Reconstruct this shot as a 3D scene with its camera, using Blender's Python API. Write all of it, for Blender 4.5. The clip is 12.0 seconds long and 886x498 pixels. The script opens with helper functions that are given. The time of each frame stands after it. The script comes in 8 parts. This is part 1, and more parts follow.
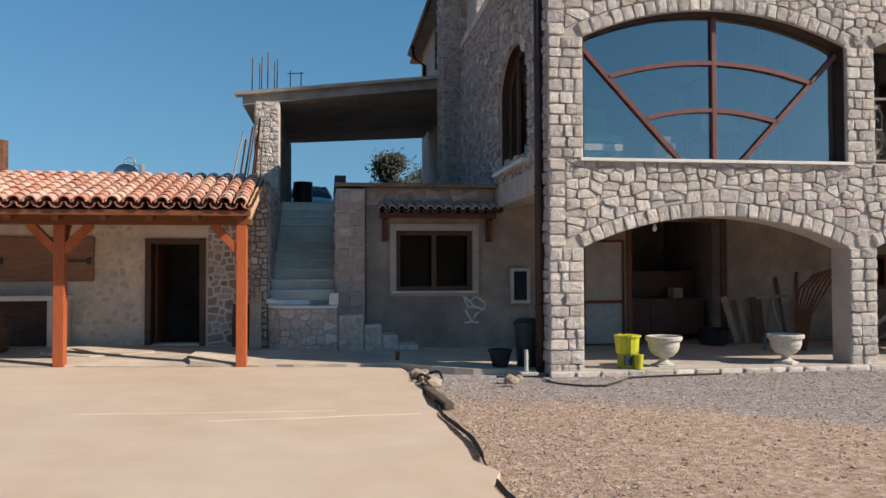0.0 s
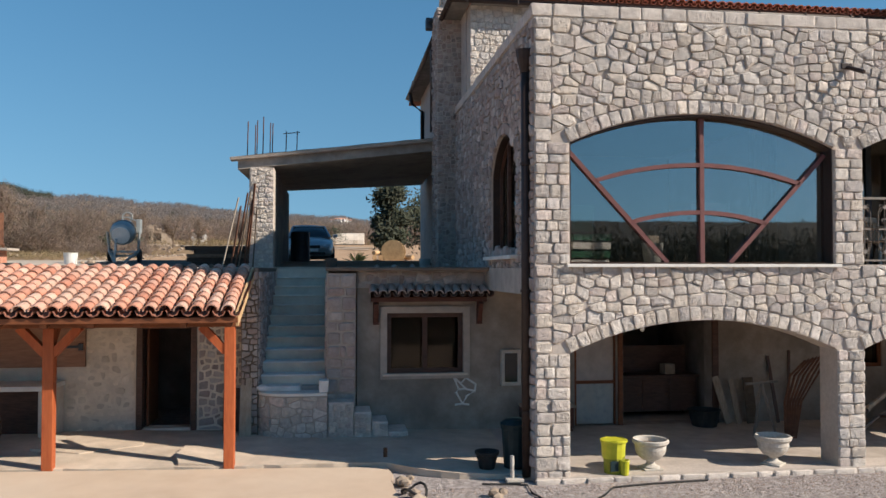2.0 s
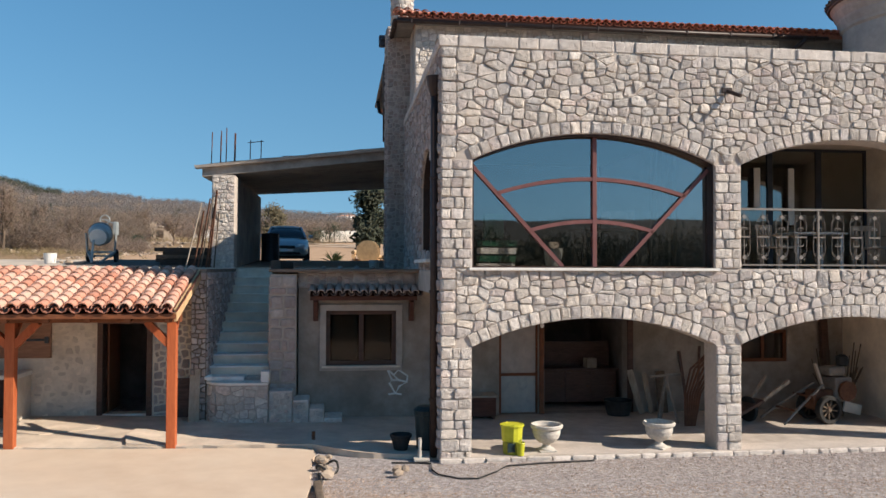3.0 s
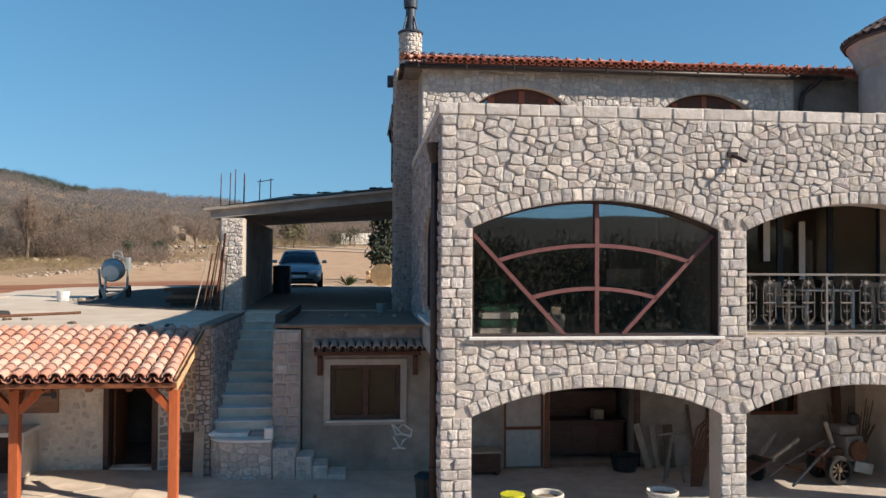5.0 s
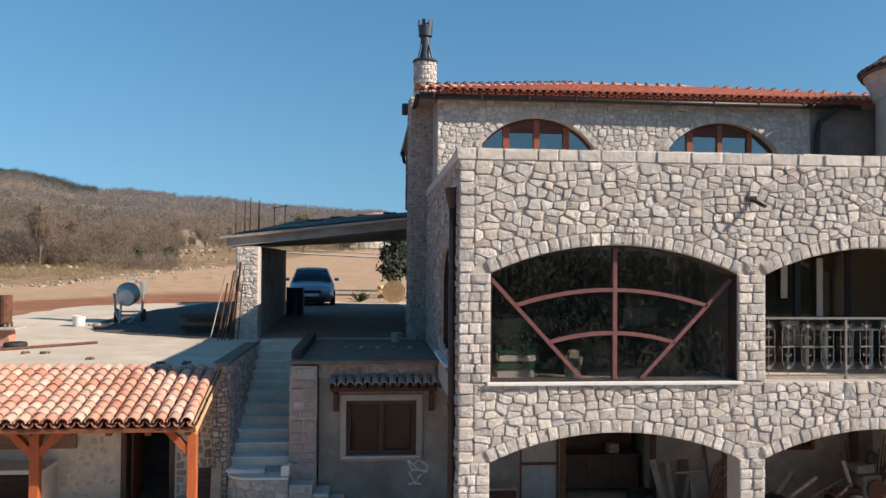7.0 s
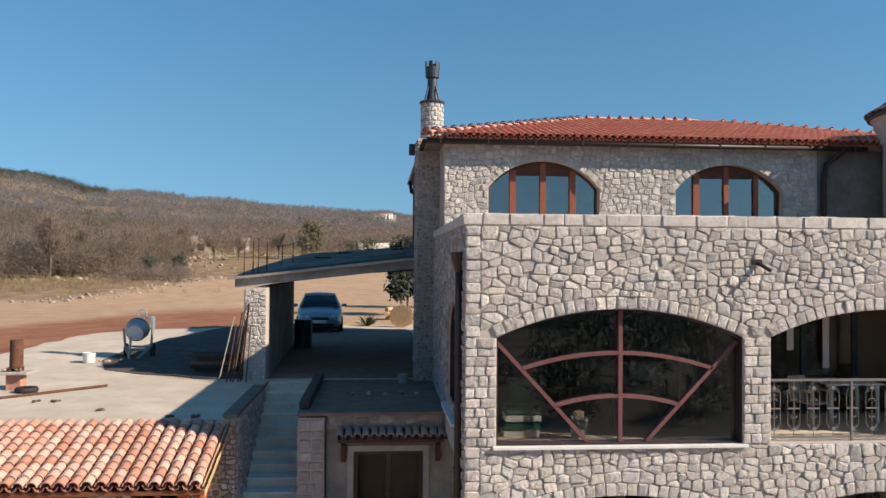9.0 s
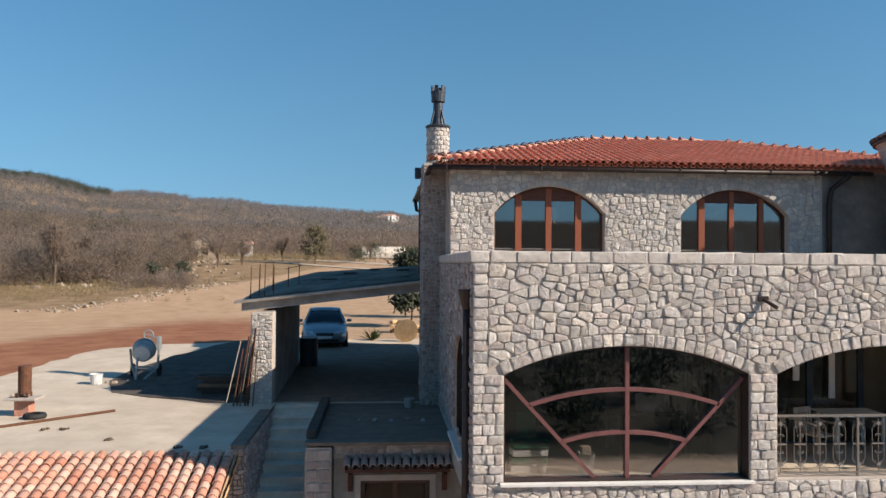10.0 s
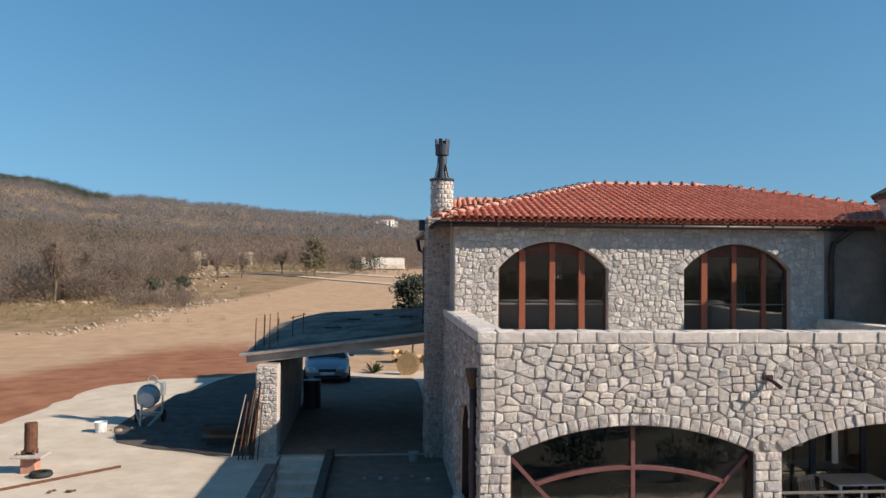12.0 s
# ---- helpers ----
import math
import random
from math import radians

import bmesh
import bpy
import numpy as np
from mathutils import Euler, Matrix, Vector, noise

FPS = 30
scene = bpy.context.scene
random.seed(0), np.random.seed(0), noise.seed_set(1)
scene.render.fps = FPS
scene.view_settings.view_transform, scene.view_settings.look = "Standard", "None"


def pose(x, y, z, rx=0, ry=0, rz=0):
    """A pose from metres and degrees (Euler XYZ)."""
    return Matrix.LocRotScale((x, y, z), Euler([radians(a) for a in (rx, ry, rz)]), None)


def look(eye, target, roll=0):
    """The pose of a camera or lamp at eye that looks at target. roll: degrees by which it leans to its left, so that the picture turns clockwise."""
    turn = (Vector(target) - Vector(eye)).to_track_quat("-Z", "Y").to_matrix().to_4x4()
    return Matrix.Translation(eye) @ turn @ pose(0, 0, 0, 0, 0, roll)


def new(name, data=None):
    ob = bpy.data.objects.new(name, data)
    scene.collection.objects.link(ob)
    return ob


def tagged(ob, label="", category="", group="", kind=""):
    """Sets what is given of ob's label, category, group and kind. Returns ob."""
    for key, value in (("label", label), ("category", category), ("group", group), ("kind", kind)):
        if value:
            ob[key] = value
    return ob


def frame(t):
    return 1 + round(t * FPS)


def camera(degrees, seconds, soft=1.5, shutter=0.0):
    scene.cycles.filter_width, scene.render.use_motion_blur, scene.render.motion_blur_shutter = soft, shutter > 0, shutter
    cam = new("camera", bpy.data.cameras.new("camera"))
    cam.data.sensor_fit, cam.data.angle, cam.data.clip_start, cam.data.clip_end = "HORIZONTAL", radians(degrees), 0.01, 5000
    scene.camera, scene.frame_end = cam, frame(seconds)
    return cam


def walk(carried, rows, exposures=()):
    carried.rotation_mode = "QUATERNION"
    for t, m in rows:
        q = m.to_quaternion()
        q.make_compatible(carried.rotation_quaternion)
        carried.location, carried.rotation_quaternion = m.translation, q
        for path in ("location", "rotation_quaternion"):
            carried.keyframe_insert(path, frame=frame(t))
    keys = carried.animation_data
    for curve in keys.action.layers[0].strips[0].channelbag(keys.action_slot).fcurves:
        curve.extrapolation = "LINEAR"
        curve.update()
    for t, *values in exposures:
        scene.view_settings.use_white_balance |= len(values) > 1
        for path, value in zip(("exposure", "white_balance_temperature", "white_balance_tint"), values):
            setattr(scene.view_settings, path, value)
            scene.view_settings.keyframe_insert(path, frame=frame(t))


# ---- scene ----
cam = camera(58.4, 12.0)
PATH = [
    (0, (-3.015, -10.604, 1.455), (-2.728, -8.626, 1.507), -0.2),
    (0.5, (-2.897, -10.639, 1.848), (-2.612, -8.66, 1.901), -0.1),
    (1, (-2.899, -10.669, 2.224), (-2.62, -8.689, 2.276), -0.1),
    (1.5, (-2.871, -10.734, 2.601), (-2.593, -8.754, 2.654), -0.0),
    (2, (-2.763, -10.713, 2.904), (-2.49, -8.733, 2.959), 0.0),
    (2.5, (-2.293, -11.037, 3.048), (-2.029, -9.056, 3.106), 0.2),
    (3, (-1.539, -12.255, 2.991), (-1.284, -10.272, 3.039), 0.2),
    (3.2, (-1.438, -12.312, 2.994), (-1.19, -10.328, 3.042), 0.2),
    (5, (-1.195, -12.242, 4.131), (-0.995, -10.252, 4.169), 0.3),
    (5.5, (-1.239, -12.273, 4.294), (-1.044, -10.283, 4.333), 0.4),
    (6, (-1.291, -12.244, 4.47), (-1.102, -10.253, 4.507), 0.4),
    (6.5, (-1.369, -12.238, 4.648), (-1.185, -10.247, 4.685), 0.4),
    (8.5, (-1.275, -12.336, 5.56), (-1.111, -10.343, 5.598), 0.4),
    (9, (-1.341, -12.358, 5.855), (-1.182, -10.365, 5.892), 0.4),
    (9.5, (-1.366, -12.398, 6.164), (-1.211, -10.404, 6.201), 0.4),
    (10, (-1.426, -12.422, 6.44), (-1.274, -10.428, 6.478), 0.4),
    (10.5, (-1.508, -12.449, 6.711), (-1.358, -10.455, 6.75), 0.5),
    (11, (-1.548, -12.497, 7.006), (-1.401, -10.503, 7.049), 0.5),
    (11.5, (-1.553, -12.539, 7.398), (-1.395, -10.546, 7.443), 0.5),
    (12, (-1.577, -12.538, 7.661), (-1.422, -10.545, 7.709), 0.4),
]
walk(cam, [(t, look(eye, target, roll)) for t, eye, target, roll in PATH],
     exposures=((0, 0.40), (2, 0.47), (3, 0.60), (5, 0.64), (7, 0.62), (9.5, 0.53), (12, 0.50)))

# ---- world, sun, exposure ----
SUN = Vector((1.44, -0.61, 1.0)).normalized()      # towards the sun
world = bpy.data.worlds.new("sky_world")
scene.world = world
world.use_nodes = True
wn = world.node_tree.nodes
sky = wn.new("ShaderNodeTexSky")
sky.sky_type = "NISHITA"
sky.sun_disc = False
sky.sun_elevation = math.asin(SUN.z)
sky.sun_rotation = math.atan2(SUN.x, SUN.y)
sky.altitude = 300
sky.air_density = 1.0
sky.dust_density = 0.15
sky.ozone_density = 1.6
wn["Background"].inputs["Strength"].default_value = 0.080
# the haze of the day evens the sky out between the horizon and the zenith
wc = wn.new("ShaderNodeTexCoord")
wm = wn.new("ShaderNodeMapping")
wm.vector_type = "POINT"
wm.inputs["Location"].default_value = (0, 0, 0.13)
wm.inputs["Scale"].default_value = (1, 1, 0.50)
wv = wn.new("ShaderNodeVectorMath")
wv.operation = "NORMALIZE"
world.node_tree.links.new(wc.outputs["Generated"], wm.inputs["Vector"])
world.node_tree.links.new(wm.outputs[0], wv.inputs[0])
world.node_tree.links.new(wv.outputs[0], sky.inputs["Vector"])
hs = wn.new("ShaderNodeHueSaturation")
hs.inputs["Saturation"].default_value = 1.30
hs.inputs["Hue"].default_value = 0.492
world.node_tree.links.new(sky.outputs[0], hs.inputs["Color"])
world.node_tree.links.new(hs.outputs[0], wn["Background"].inputs["Color"])
sun_data = bpy.data.lights.new("sun", "SUN")
sun_data.energy = 4.8
sun_data.angle = radians(0.53)
sun_data.color = (1.0, 0.885, 0.755)
sun = new("sun", sun_data)
sun.matrix_world = look((60, -20, 60), Vector((60, -20, 60)) - SUN)


# ---- materials ----
def node_mat(name):
    m = bpy.data.materials.new(name)
    m.use_nodes = True
    return m, m.node_tree.nodes, m.node_tree.links, m.node_tree.nodes["Principled BSDF"]


def ramp(nodes, stops):
    r = nodes.new("ShaderNodeValToRGB")
    e = r.color_ramp.elements
    while len(e) < len(stops):
        e.new(0.5)
    for k, (p, c) in enumerate(stops):
        e[k].position = p
        e[k].color = (*c, 1) if len(c) == 3 else c
    return r


def noise_node(nodes, links, vec, scale, detail=6, rough=0.6):
    n = nodes.new("ShaderNodeTexNoise")
    n.inputs["Scale"].default_value = scale
    n.inputs["Detail"].default_value = detail
    n.inputs["Roughness"].default_value = rough
    if vec is not None:
        links.new(vec, n.inputs["Vector"])
    return n


def mix_rgb(nodes, links, fac, a, b, mode="MIX"):
    x = nodes.new("ShaderNodeMix")
    x.data_type = "RGBA"
    x.blend_type = mode
    for sock, v in ((x.inputs[0], fac), (x.inputs[6], a), (x.inputs[7], b)):
        if hasattr(v, "is_output"):
            links.new(v, sock)
        elif isinstance(v, tuple):
            sock.default_value = (*v, 1)
        else:
            sock.default_value = v
    return x.outputs[2]


def surface(name, dark, light, scale=6.0, stain=(0.5, 0.5, 0.5), stain_scale=0.8, stain_amount=0.35,
            rough=0.85, bump=0.3, bump_scale=40.0, vary=0.0, tints=None, metal=0.0, stretch=(1, 1, 1), relief=0.02):
    """A two-scale surface: grain between dark and light, wide stains, a fine relief; vary: change from piece to piece."""
    m, nodes, links, bsdf = node_mat(name)
    tc = nodes.new("ShaderNodeTexCoord")
    mp = nodes.new("ShaderNodeMapping")
    mp.inputs["Scale"].default_value = stretch
    links.new(tc.outputs["Object"], mp.inputs["Vector"])
    vec = mp.outputs[0]
    if vary or tints:
        oi = nodes.new("ShaderNodeObjectInfo")
        ge = nodes.new("ShaderNodeNewGeometry")
        ad = nodes.new("ShaderNodeMath")
        ad.operation = "ADD"
        links.new(oi.outputs["Random"], ad.inputs[0])
        links.new(ge.outputs["Random Per Island"], ad.inputs[1])
        fr = nodes.new("ShaderNodeMath")
        fr.operation = "FRACT"
        links.new(ad.outputs[0], fr.inputs[0])
        rnd = fr.outputs[0]
    g = noise_node(nodes, links, vec, scale)
    rp = ramp(nodes, [(0.3, dark), (0.7, light)])
    links.new(g.outputs["Fac"], rp.inputs[0])
    col = rp.outputs[0]
    if tints:
        tr = ramp(nodes, [((k + 0.0) / len(tints), c) for k, c in enumerate(tints)])
        tr.color_ramp.interpolation = "CONSTANT"
        links.new(rnd, tr.inputs[0])
        col = mix_rgb(nodes, links, 0.75, col, tr.outputs[0])
        gm = ramp(nodes, [(0.25, (0.72, 0.72, 0.72)), (0.75, (1.12, 1.12, 1.12))])
        links.new(g.outputs["Fac"], gm.inputs[0])
        col = mix_rgb(nodes, links, 1.0, col, gm.outputs[0], "MULTIPLY")
    if vary:
        vr = ramp(nodes, [(0.0, (1 - vary,) * 3), (1.0, (1 + vary,) * 3)])
        mu = nodes.new("ShaderNodeMath")
        mu.operation = "MULTIPLY"
        mu.inputs[1].default_value = 7.31
        links.new(rnd, mu.inputs[0])
        f2 = nodes.new("ShaderNodeMath")
        f2.operation = "FRACT"
        links.new(mu.outputs[0], f2.inputs[0])
        links.new(f2.outputs[0], vr.inputs[0])
        col = mix_rgb(nodes, links, 1.0, col, vr.outputs[0], "MULTIPLY")
    if stain_amount:
        s = noise_node(nodes, links, vec, stain_scale, 5, 0.65)
        sr = ramp(nodes, [(0.42, (0, 0, 0)), (0.68, (stain_amount,) * 3)])
        links.new(s.outputs["Fac"], sr.inputs[0])
        col = mix_rgb(nodes, links, sr.outputs[0], col, stain)
    links.new(col, bsdf.inputs["Base Color"])
    bsdf.inputs["Roughness"].default_value = rough
    bsdf.inputs["Metallic"].default_value = metal
    bsdf.inputs["Specular IOR Level"].default_value = 0.3
    if bump:
        b = noise_node(nodes, links, vec, bump_scale, 6, 0.7)
        bp = nodes.new("ShaderNodeBump")
        bp.inputs["Strength"].default_value = bump
        bp.inputs["Distance"].default_value = relief
        links.new(b.outputs["Fac"], bp.inputs["Height"])
        links.new(bp.outputs[0], bsdf.inputs["Normal"])
    return m


def glass_mat(name, tint, mirror, rough=0.0):
    """Coated window glass: part mirror, part clear."""
    m, nodes, links, bsdf = node_mat(name)
    nodes.remove(bsdf)
    gl = nodes.new("ShaderNodeBsdfGlossy")
    gl.inputs["Roughness"].default_value = rough
    gl.inputs["Color"].default_value = (0.86, 0.88, 0.86, 1)
    tr = nodes.new("ShaderNodeBsdfTransparent")
    tr.inputs["Color"].default_value = (*tint, 1)
    mx = nodes.new("ShaderNodeMixShader")
    mx.inputs[0].default_value = mirror
    links.new(tr.outputs[0], mx.inputs[1])
    links.new(gl.outputs[0], mx.inputs[2])
    links.new(mx.outputs[0], nodes["Material Output"].inputs["Surface"])
    return m


M_STONE = surface("pale_limestone", (0.46, 0.41, 0.365), (0.71, 0.635, 0.57), 14, (0.46, 0.38, 0.31), 3.0, 0.35, 0.9, 1.0, 15, 0.15, relief=0.04,
                  tints=[(0.69, 0.62, 0.55), (0.63, 0.575, 0.52), (0.73, 0.645, 0.55), (0.61, 0.555, 0.52), (0.69, 0.585, 0.53), (0.65, 0.605, 0.56), (0.75, 0.685, 0.61)])
M_MORTAR = surface("grey_mortar", (0.48, 0.415, 0.36), (0.60, 0.525, 0.46), 20, (0.34, 0.29, 0.25), 2.0, 0.4, 0.95, 0.6, 60)
M_COPING = surface("pale_coping_stone", (0.52, 0.46, 0.41), (0.72, 0.65, 0.58), 9, (0.46, 0.39, 0.33), 2.4, 0.35, 0.9, 1.0, 18, 0.08)
M_GREYSTONE = surface("weathered_grey_stone", (0.38, 0.335, 0.305), (0.56, 0.50, 0.46), 9, (0.36, 0.25, 0.21), 2.0, 0.5, 0.9, 0.8, 30, 0.25,
                      tints=[(0.45, 0.40, 0.37), (0.37, 0.32, 0.30), (0.54, 0.48, 0.44), (0.40, 0.31, 0.28), (0.48, 0.44, 0.41)])
M_RENDER = surface("grey_cement_render", (0.41, 0.365, 0.33), (0.54, 0.485, 0.44), 5, (0.30, 0.27, 0.25), 0.9, 0.5, 0.95, 0.5, 40)
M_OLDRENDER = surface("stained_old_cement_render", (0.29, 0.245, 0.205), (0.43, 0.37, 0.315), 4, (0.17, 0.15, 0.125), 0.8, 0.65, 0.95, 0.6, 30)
# Dark grey for eaves and curtain; carries tower shade on the end wall.
M_DARKGREY = surface("dark_grey_with_tower_shade", (0.17, 0.155, 0.14), (0.27, 0.245, 0.22), 4, (0.12, 0.11, 0.10), 1.2, 0.5, 0.95, 0.5, 30)
M_PLASTER = surface("old_beige_plaster", (0.66, 0.57, 0.46), (0.81, 0.71, 0.59), 3, (0.48, 0.41, 0.35), 2.2, 0.55, 0.95, 0.5, 25)
M_CONCRETE = surface("sun_bleached_concrete", (0.52, 0.39, 0.285), (0.60, 0.465, 0.345), 1.6, (0.63, 0.525, 0.415), 0.35, 0.6, 0.9, 0.3, 60)
M_YARD = surface("pale_yard_concrete", (0.48, 0.39, 0.295), (0.64, 0.54, 0.425), 1.5, (0.42, 0.34, 0.26), 0.4, 0.5, 0.9, 0.2, 50)
M_OLDCON = surface("rough_grey_concrete", (0.40, 0.345, 0.295), (0.55, 0.48, 0.415), 4, (0.29, 0.245, 0.205), 0.9, 0.5, 0.9, 0.5, 30)
M_TREAD = surface("pale_trodden_concrete", (0.72, 0.62, 0.50), (0.84, 0.74, 0.61), 4, (0.42, 0.36, 0.30), 1.3, 0.45, 0.92, 0.4, 30)
M_APRON = surface("worn_grey_beige_concrete", (0.48, 0.39, 0.30), (0.68, 0.565, 0.45), 2.2, (0.33, 0.29, 0.25), 0.9, 0.6, 0.92, 0.4, 35)
M_FAINT = surface("plaster_washed_stone", (0.62, 0.53, 0.44), (0.77, 0.67, 0.55), 9, (0.46, 0.395, 0.33), 2.0, 0.5, 0.95, 0.6, 30, 0.2)
# Dark concrete of the stair wall; on the floors it carries shade too.
M_SHADECON = surface("dark_concrete_with_shade", (0.15, 0.115, 0.088), (0.25, 0.197, 0.153), 3, (0.19, 0.145, 0.112), 0.8, 0.5, 0.95, 0.4, 30)
M_ROOFMEM = surface("dark_roofing_felt", (0.40, 0.355, 0.295), (0.55, 0.495, 0.42), 3, (0.07, 0.065, 0.06), 1.1, 0.8, 0.9, 0.4, 30)
M_TILE_OLD = surface("mottled_barrel_tile", (0.5, 0.24, 0.16), (0.62, 0.34, 0.24), 10, (0.32, 0.22, 0.18), 4, 0.3, 0.85, 0.4, 50, 0.16,
                     tints=[(0.60, 0.27, 0.18), (0.66, 0.36, 0.26), (0.72, 0.48, 0.37), (0.54, 0.22, 0.14), (0.72, 0.49, 0.38), (0.63, 0.30, 0.20), (0.60, 0.34, 0.26), (0.68, 0.40, 0.30)])
M_TILE_RED = surface("red_clay_tile", (0.42, 0.11, 0.06), (0.55, 0.17, 0.09), 8, (0.30, 0.09, 0.06), 3, 0.25, 0.8, 0.25, 50, 0.05,
                     tints=[(0.65, 0.225, 0.14), (0.68, 0.25, 0.16), (0.63, 0.21, 0.128), (0.70, 0.28, 0.185)])
M_TILE_DARK = surface("dark_weathered_tile", (0.10, 0.07, 0.062), (0.19, 0.125, 0.105), 8, (0.08, 0.07, 0.065), 3, 0.4, 0.85, 0.3, 40)
M_CARPORT = surface("grey_cast_concrete", (0.32, 0.285, 0.25), (0.46, 0.415, 0.37), 4, (0.17, 0.155, 0.14), 1.2, 0.6, 0.92, 0.5, 30)
M_TILE_UNDER = surface("tile_trough", (0.30, 0.13, 0.09), (0.40, 0.18, 0.12), 8, (0.12, 0.06, 0.05), 3, 0.4, 0.9, 0.3, 40)
M_TILE_PAN = surface("red_pan_tile", (0.34, 0.11, 0.065), (0.44, 0.155, 0.09), 8, (0.24, 0.09, 0.06), 3, 0.3, 0.85, 0.3, 40)
M_TILE_GREY = surface("greyed_old_tile", (0.42, 0.315, 0.265), (0.60, 0.47, 0.40), 8, (0.18, 0.14, 0.12), 4, 0.5, 0.9, 0.4, 40, 0.15)
M_WOOD = surface("orange_stained_timber", (0.35, 0.08, 0.028), (0.48, 0.13, 0.045), 5, (0.30, 0.08, 0.03), 2, 0.35, 0.55, 0.25, 40, 0.1, stretch=(6, 6, 1))
M_WOOD_DARK = surface("brown_stained_timber", (0.13, 0.045, 0.02), (0.24, 0.085, 0.035), 5, (0.08, 0.03, 0.02), 2, 0.35, 0.6, 0.25, 40, 0.1, stretch=(1, 6, 6))
M_HOOD = surface("dark_red_brown_timber", (0.085, 0.035, 0.025), (0.15, 0.062, 0.042), 5, (0.06, 0.03, 0.022), 2, 0.35, 0.7, 0.25, 40, stretch=(1, 6, 6))
M_WINWOOD = surface("red_brown_window_timber", (0.25, 0.075, 0.04), (0.35, 0.11, 0.055), 6, (0.26, 0.08, 0.04), 2, 0.3, 0.5, 0.15, 40, stretch=(4, 4, 1))
M_SHUTTER = surface("brown_shutter_timber", (0.27, 0.145, 0.095), (0.37, 0.21, 0.14), 5, (0.20, 0.11, 0.075), 2, 0.4, 0.7, 0.2, 40, stretch=(1, 6, 6))
M_FANBAR = surface("faded_red_window_timber", (0.15, 0.062, 0.058), (0.215, 0.092, 0.085), 6, (0.15, 0.06, 0.055), 2, 0.3, 0.5, 0.1, 40)
M_BOARD = surface("weathered_boards", (0.30, 0.24, 0.18), (0.46, 0.38, 0.30), 6, (0.22, 0.18, 0.15), 2, 0.4, 0.85, 0.4, 40, 0.2, stretch=(4, 4, 1))
M_IRON = surface("dark_wrought_iron", (0.15, 0.14, 0.13), (0.26, 0.24, 0.22), 20, (0.24, 0.16, 0.11), 5, 0.4, 0.6, 0.2, 60, metal=0.3)
M_RUST = surface("rusty_steel", (0.10, 0.045, 0.028), (0.20, 0.09, 0.05), 12, (0.06, 0.035, 0.03), 4, 0.4, 0.8, 0.3, 60, metal=0.2)
M_PIPE = surface("dark_brown_pipe", (0.035, 0.022, 0.018), (0.06, 0.038, 0.03), 10, (0.03, 0.02, 0.02), 3, 0.3, 0.45, 0.05, 40)
M_DARK = surface("dark_interior_tone", (0.20, 0.17, 0.15), (0.30, 0.26, 0.235), 3, (0.03, 0.026, 0.025), 1, 0.4, 0.9, 0.2, 30)
# The glazed room's dimness is put into this near-black brown.
M_DIMROOM = surface("dim_room_brown", (0.035, 0.03, 0.03), (0.075, 0.063, 0.06), 3, (0.03, 0.026, 0.025), 1, 0.4, 0.8, 0.2, 30)
# Dark brown of kerb and wet leaves; on the yard it paints shadow.
M_SHADEBROWN = surface("dark_brown_with_yard_shade", (0.055, 0.045, 0.038), (0.13, 0.105, 0.085), 2.5, (0.05, 0.04, 0.035), 0.7, 0.5, 0.97, 0.6, 25)
M_DARKWOOD = surface("dark_old_furniture_wood", (0.075, 0.04, 0.03), (0.14, 0.075, 0.055), 6, (0.03, 0.015, 0.012), 2, 0.4, 0.45, 0.2, 40, stretch=(1, 5, 5))
M_WHITE = surface("white_painted", (0.66, 0.65, 0.62), (0.80, 0.79, 0.76), 6, (0.52, 0.50, 0.46), 2, 0.3, 0.6, 0.1, 40)
M_URN = surface("cast_stone_urn", (0.44, 0.40, 0.35), (0.64, 0.59, 0.52), 22, (0.40, 0.37, 0.32), 5, 0.4, 0.85, 0.4, 60)
M_YELLOW = surface("yellow_green_plastic", (0.42, 0.42, 0.02), (0.58, 0.56, 0.05), 6, (0.38, 0.40, 0.03), 4, 0.3, 0.4, 0.05, 40)
M_OLIVEPLAS = surface("olive_printed_plastic", (0.20, 0.21, 0.02), (0.42, 0.42, 0.04), 9, (0.06, 0.07, 0.03), 9, 0.7, 0.5, 0.1, 40)
M_GREEN = surface("green_plastic", (0.02, 0.10, 0.06), (0.04, 0.15, 0.085), 6, (0.02, 0.10, 0.05), 3, 0.3, 0.45, 0.05, 40)
M_BIN = surface("dark_blue_green_plastic", (0.008, 0.022, 0.026), (0.016, 0.038, 0.042), 6, (0.02, 0.03, 0.03), 3, 0.3, 0.5, 0.05, 40)
M_BLACK = surface("black_rubber", (0.015, 0.015, 0.015), (0.035, 0.034, 0.033), 10, (0.06, 0.055, 0.05), 4, 0.3, 0.75, 0.2, 50)
M_MARBLE = surface("white_marble", (0.70, 0.67, 0.62), (0.83, 0.80, 0.75), 5, (0.48, 0.45, 0.42), 2, 0.3, 0.5, 0.1, 40)
M_STEEL = surface("dull_grey_steel", (0.30, 0.33, 0.33), (0.44, 0.47, 0.46), 8, (0.34, 0.30, 0.26), 4, 0.5, 0.5, 0.15, 40, metal=0.4)
M_COWL = surface("dark_metal_cowl", (0.05, 0.062, 0.08), (0.09, 0.105, 0.125), 8, (0.05, 0.04, 0.035), 4, 0.4, 0.5, 0.1, 40, metal=0.4)
M_CAR = surface("silver_blue_car_paint", (0.29, 0.34, 0.37), (0.34, 0.39, 0.42), 2, (0.22, 0.27, 0.32), 1, 0.2, 0.28, 0.0, 40, metal=0.5)
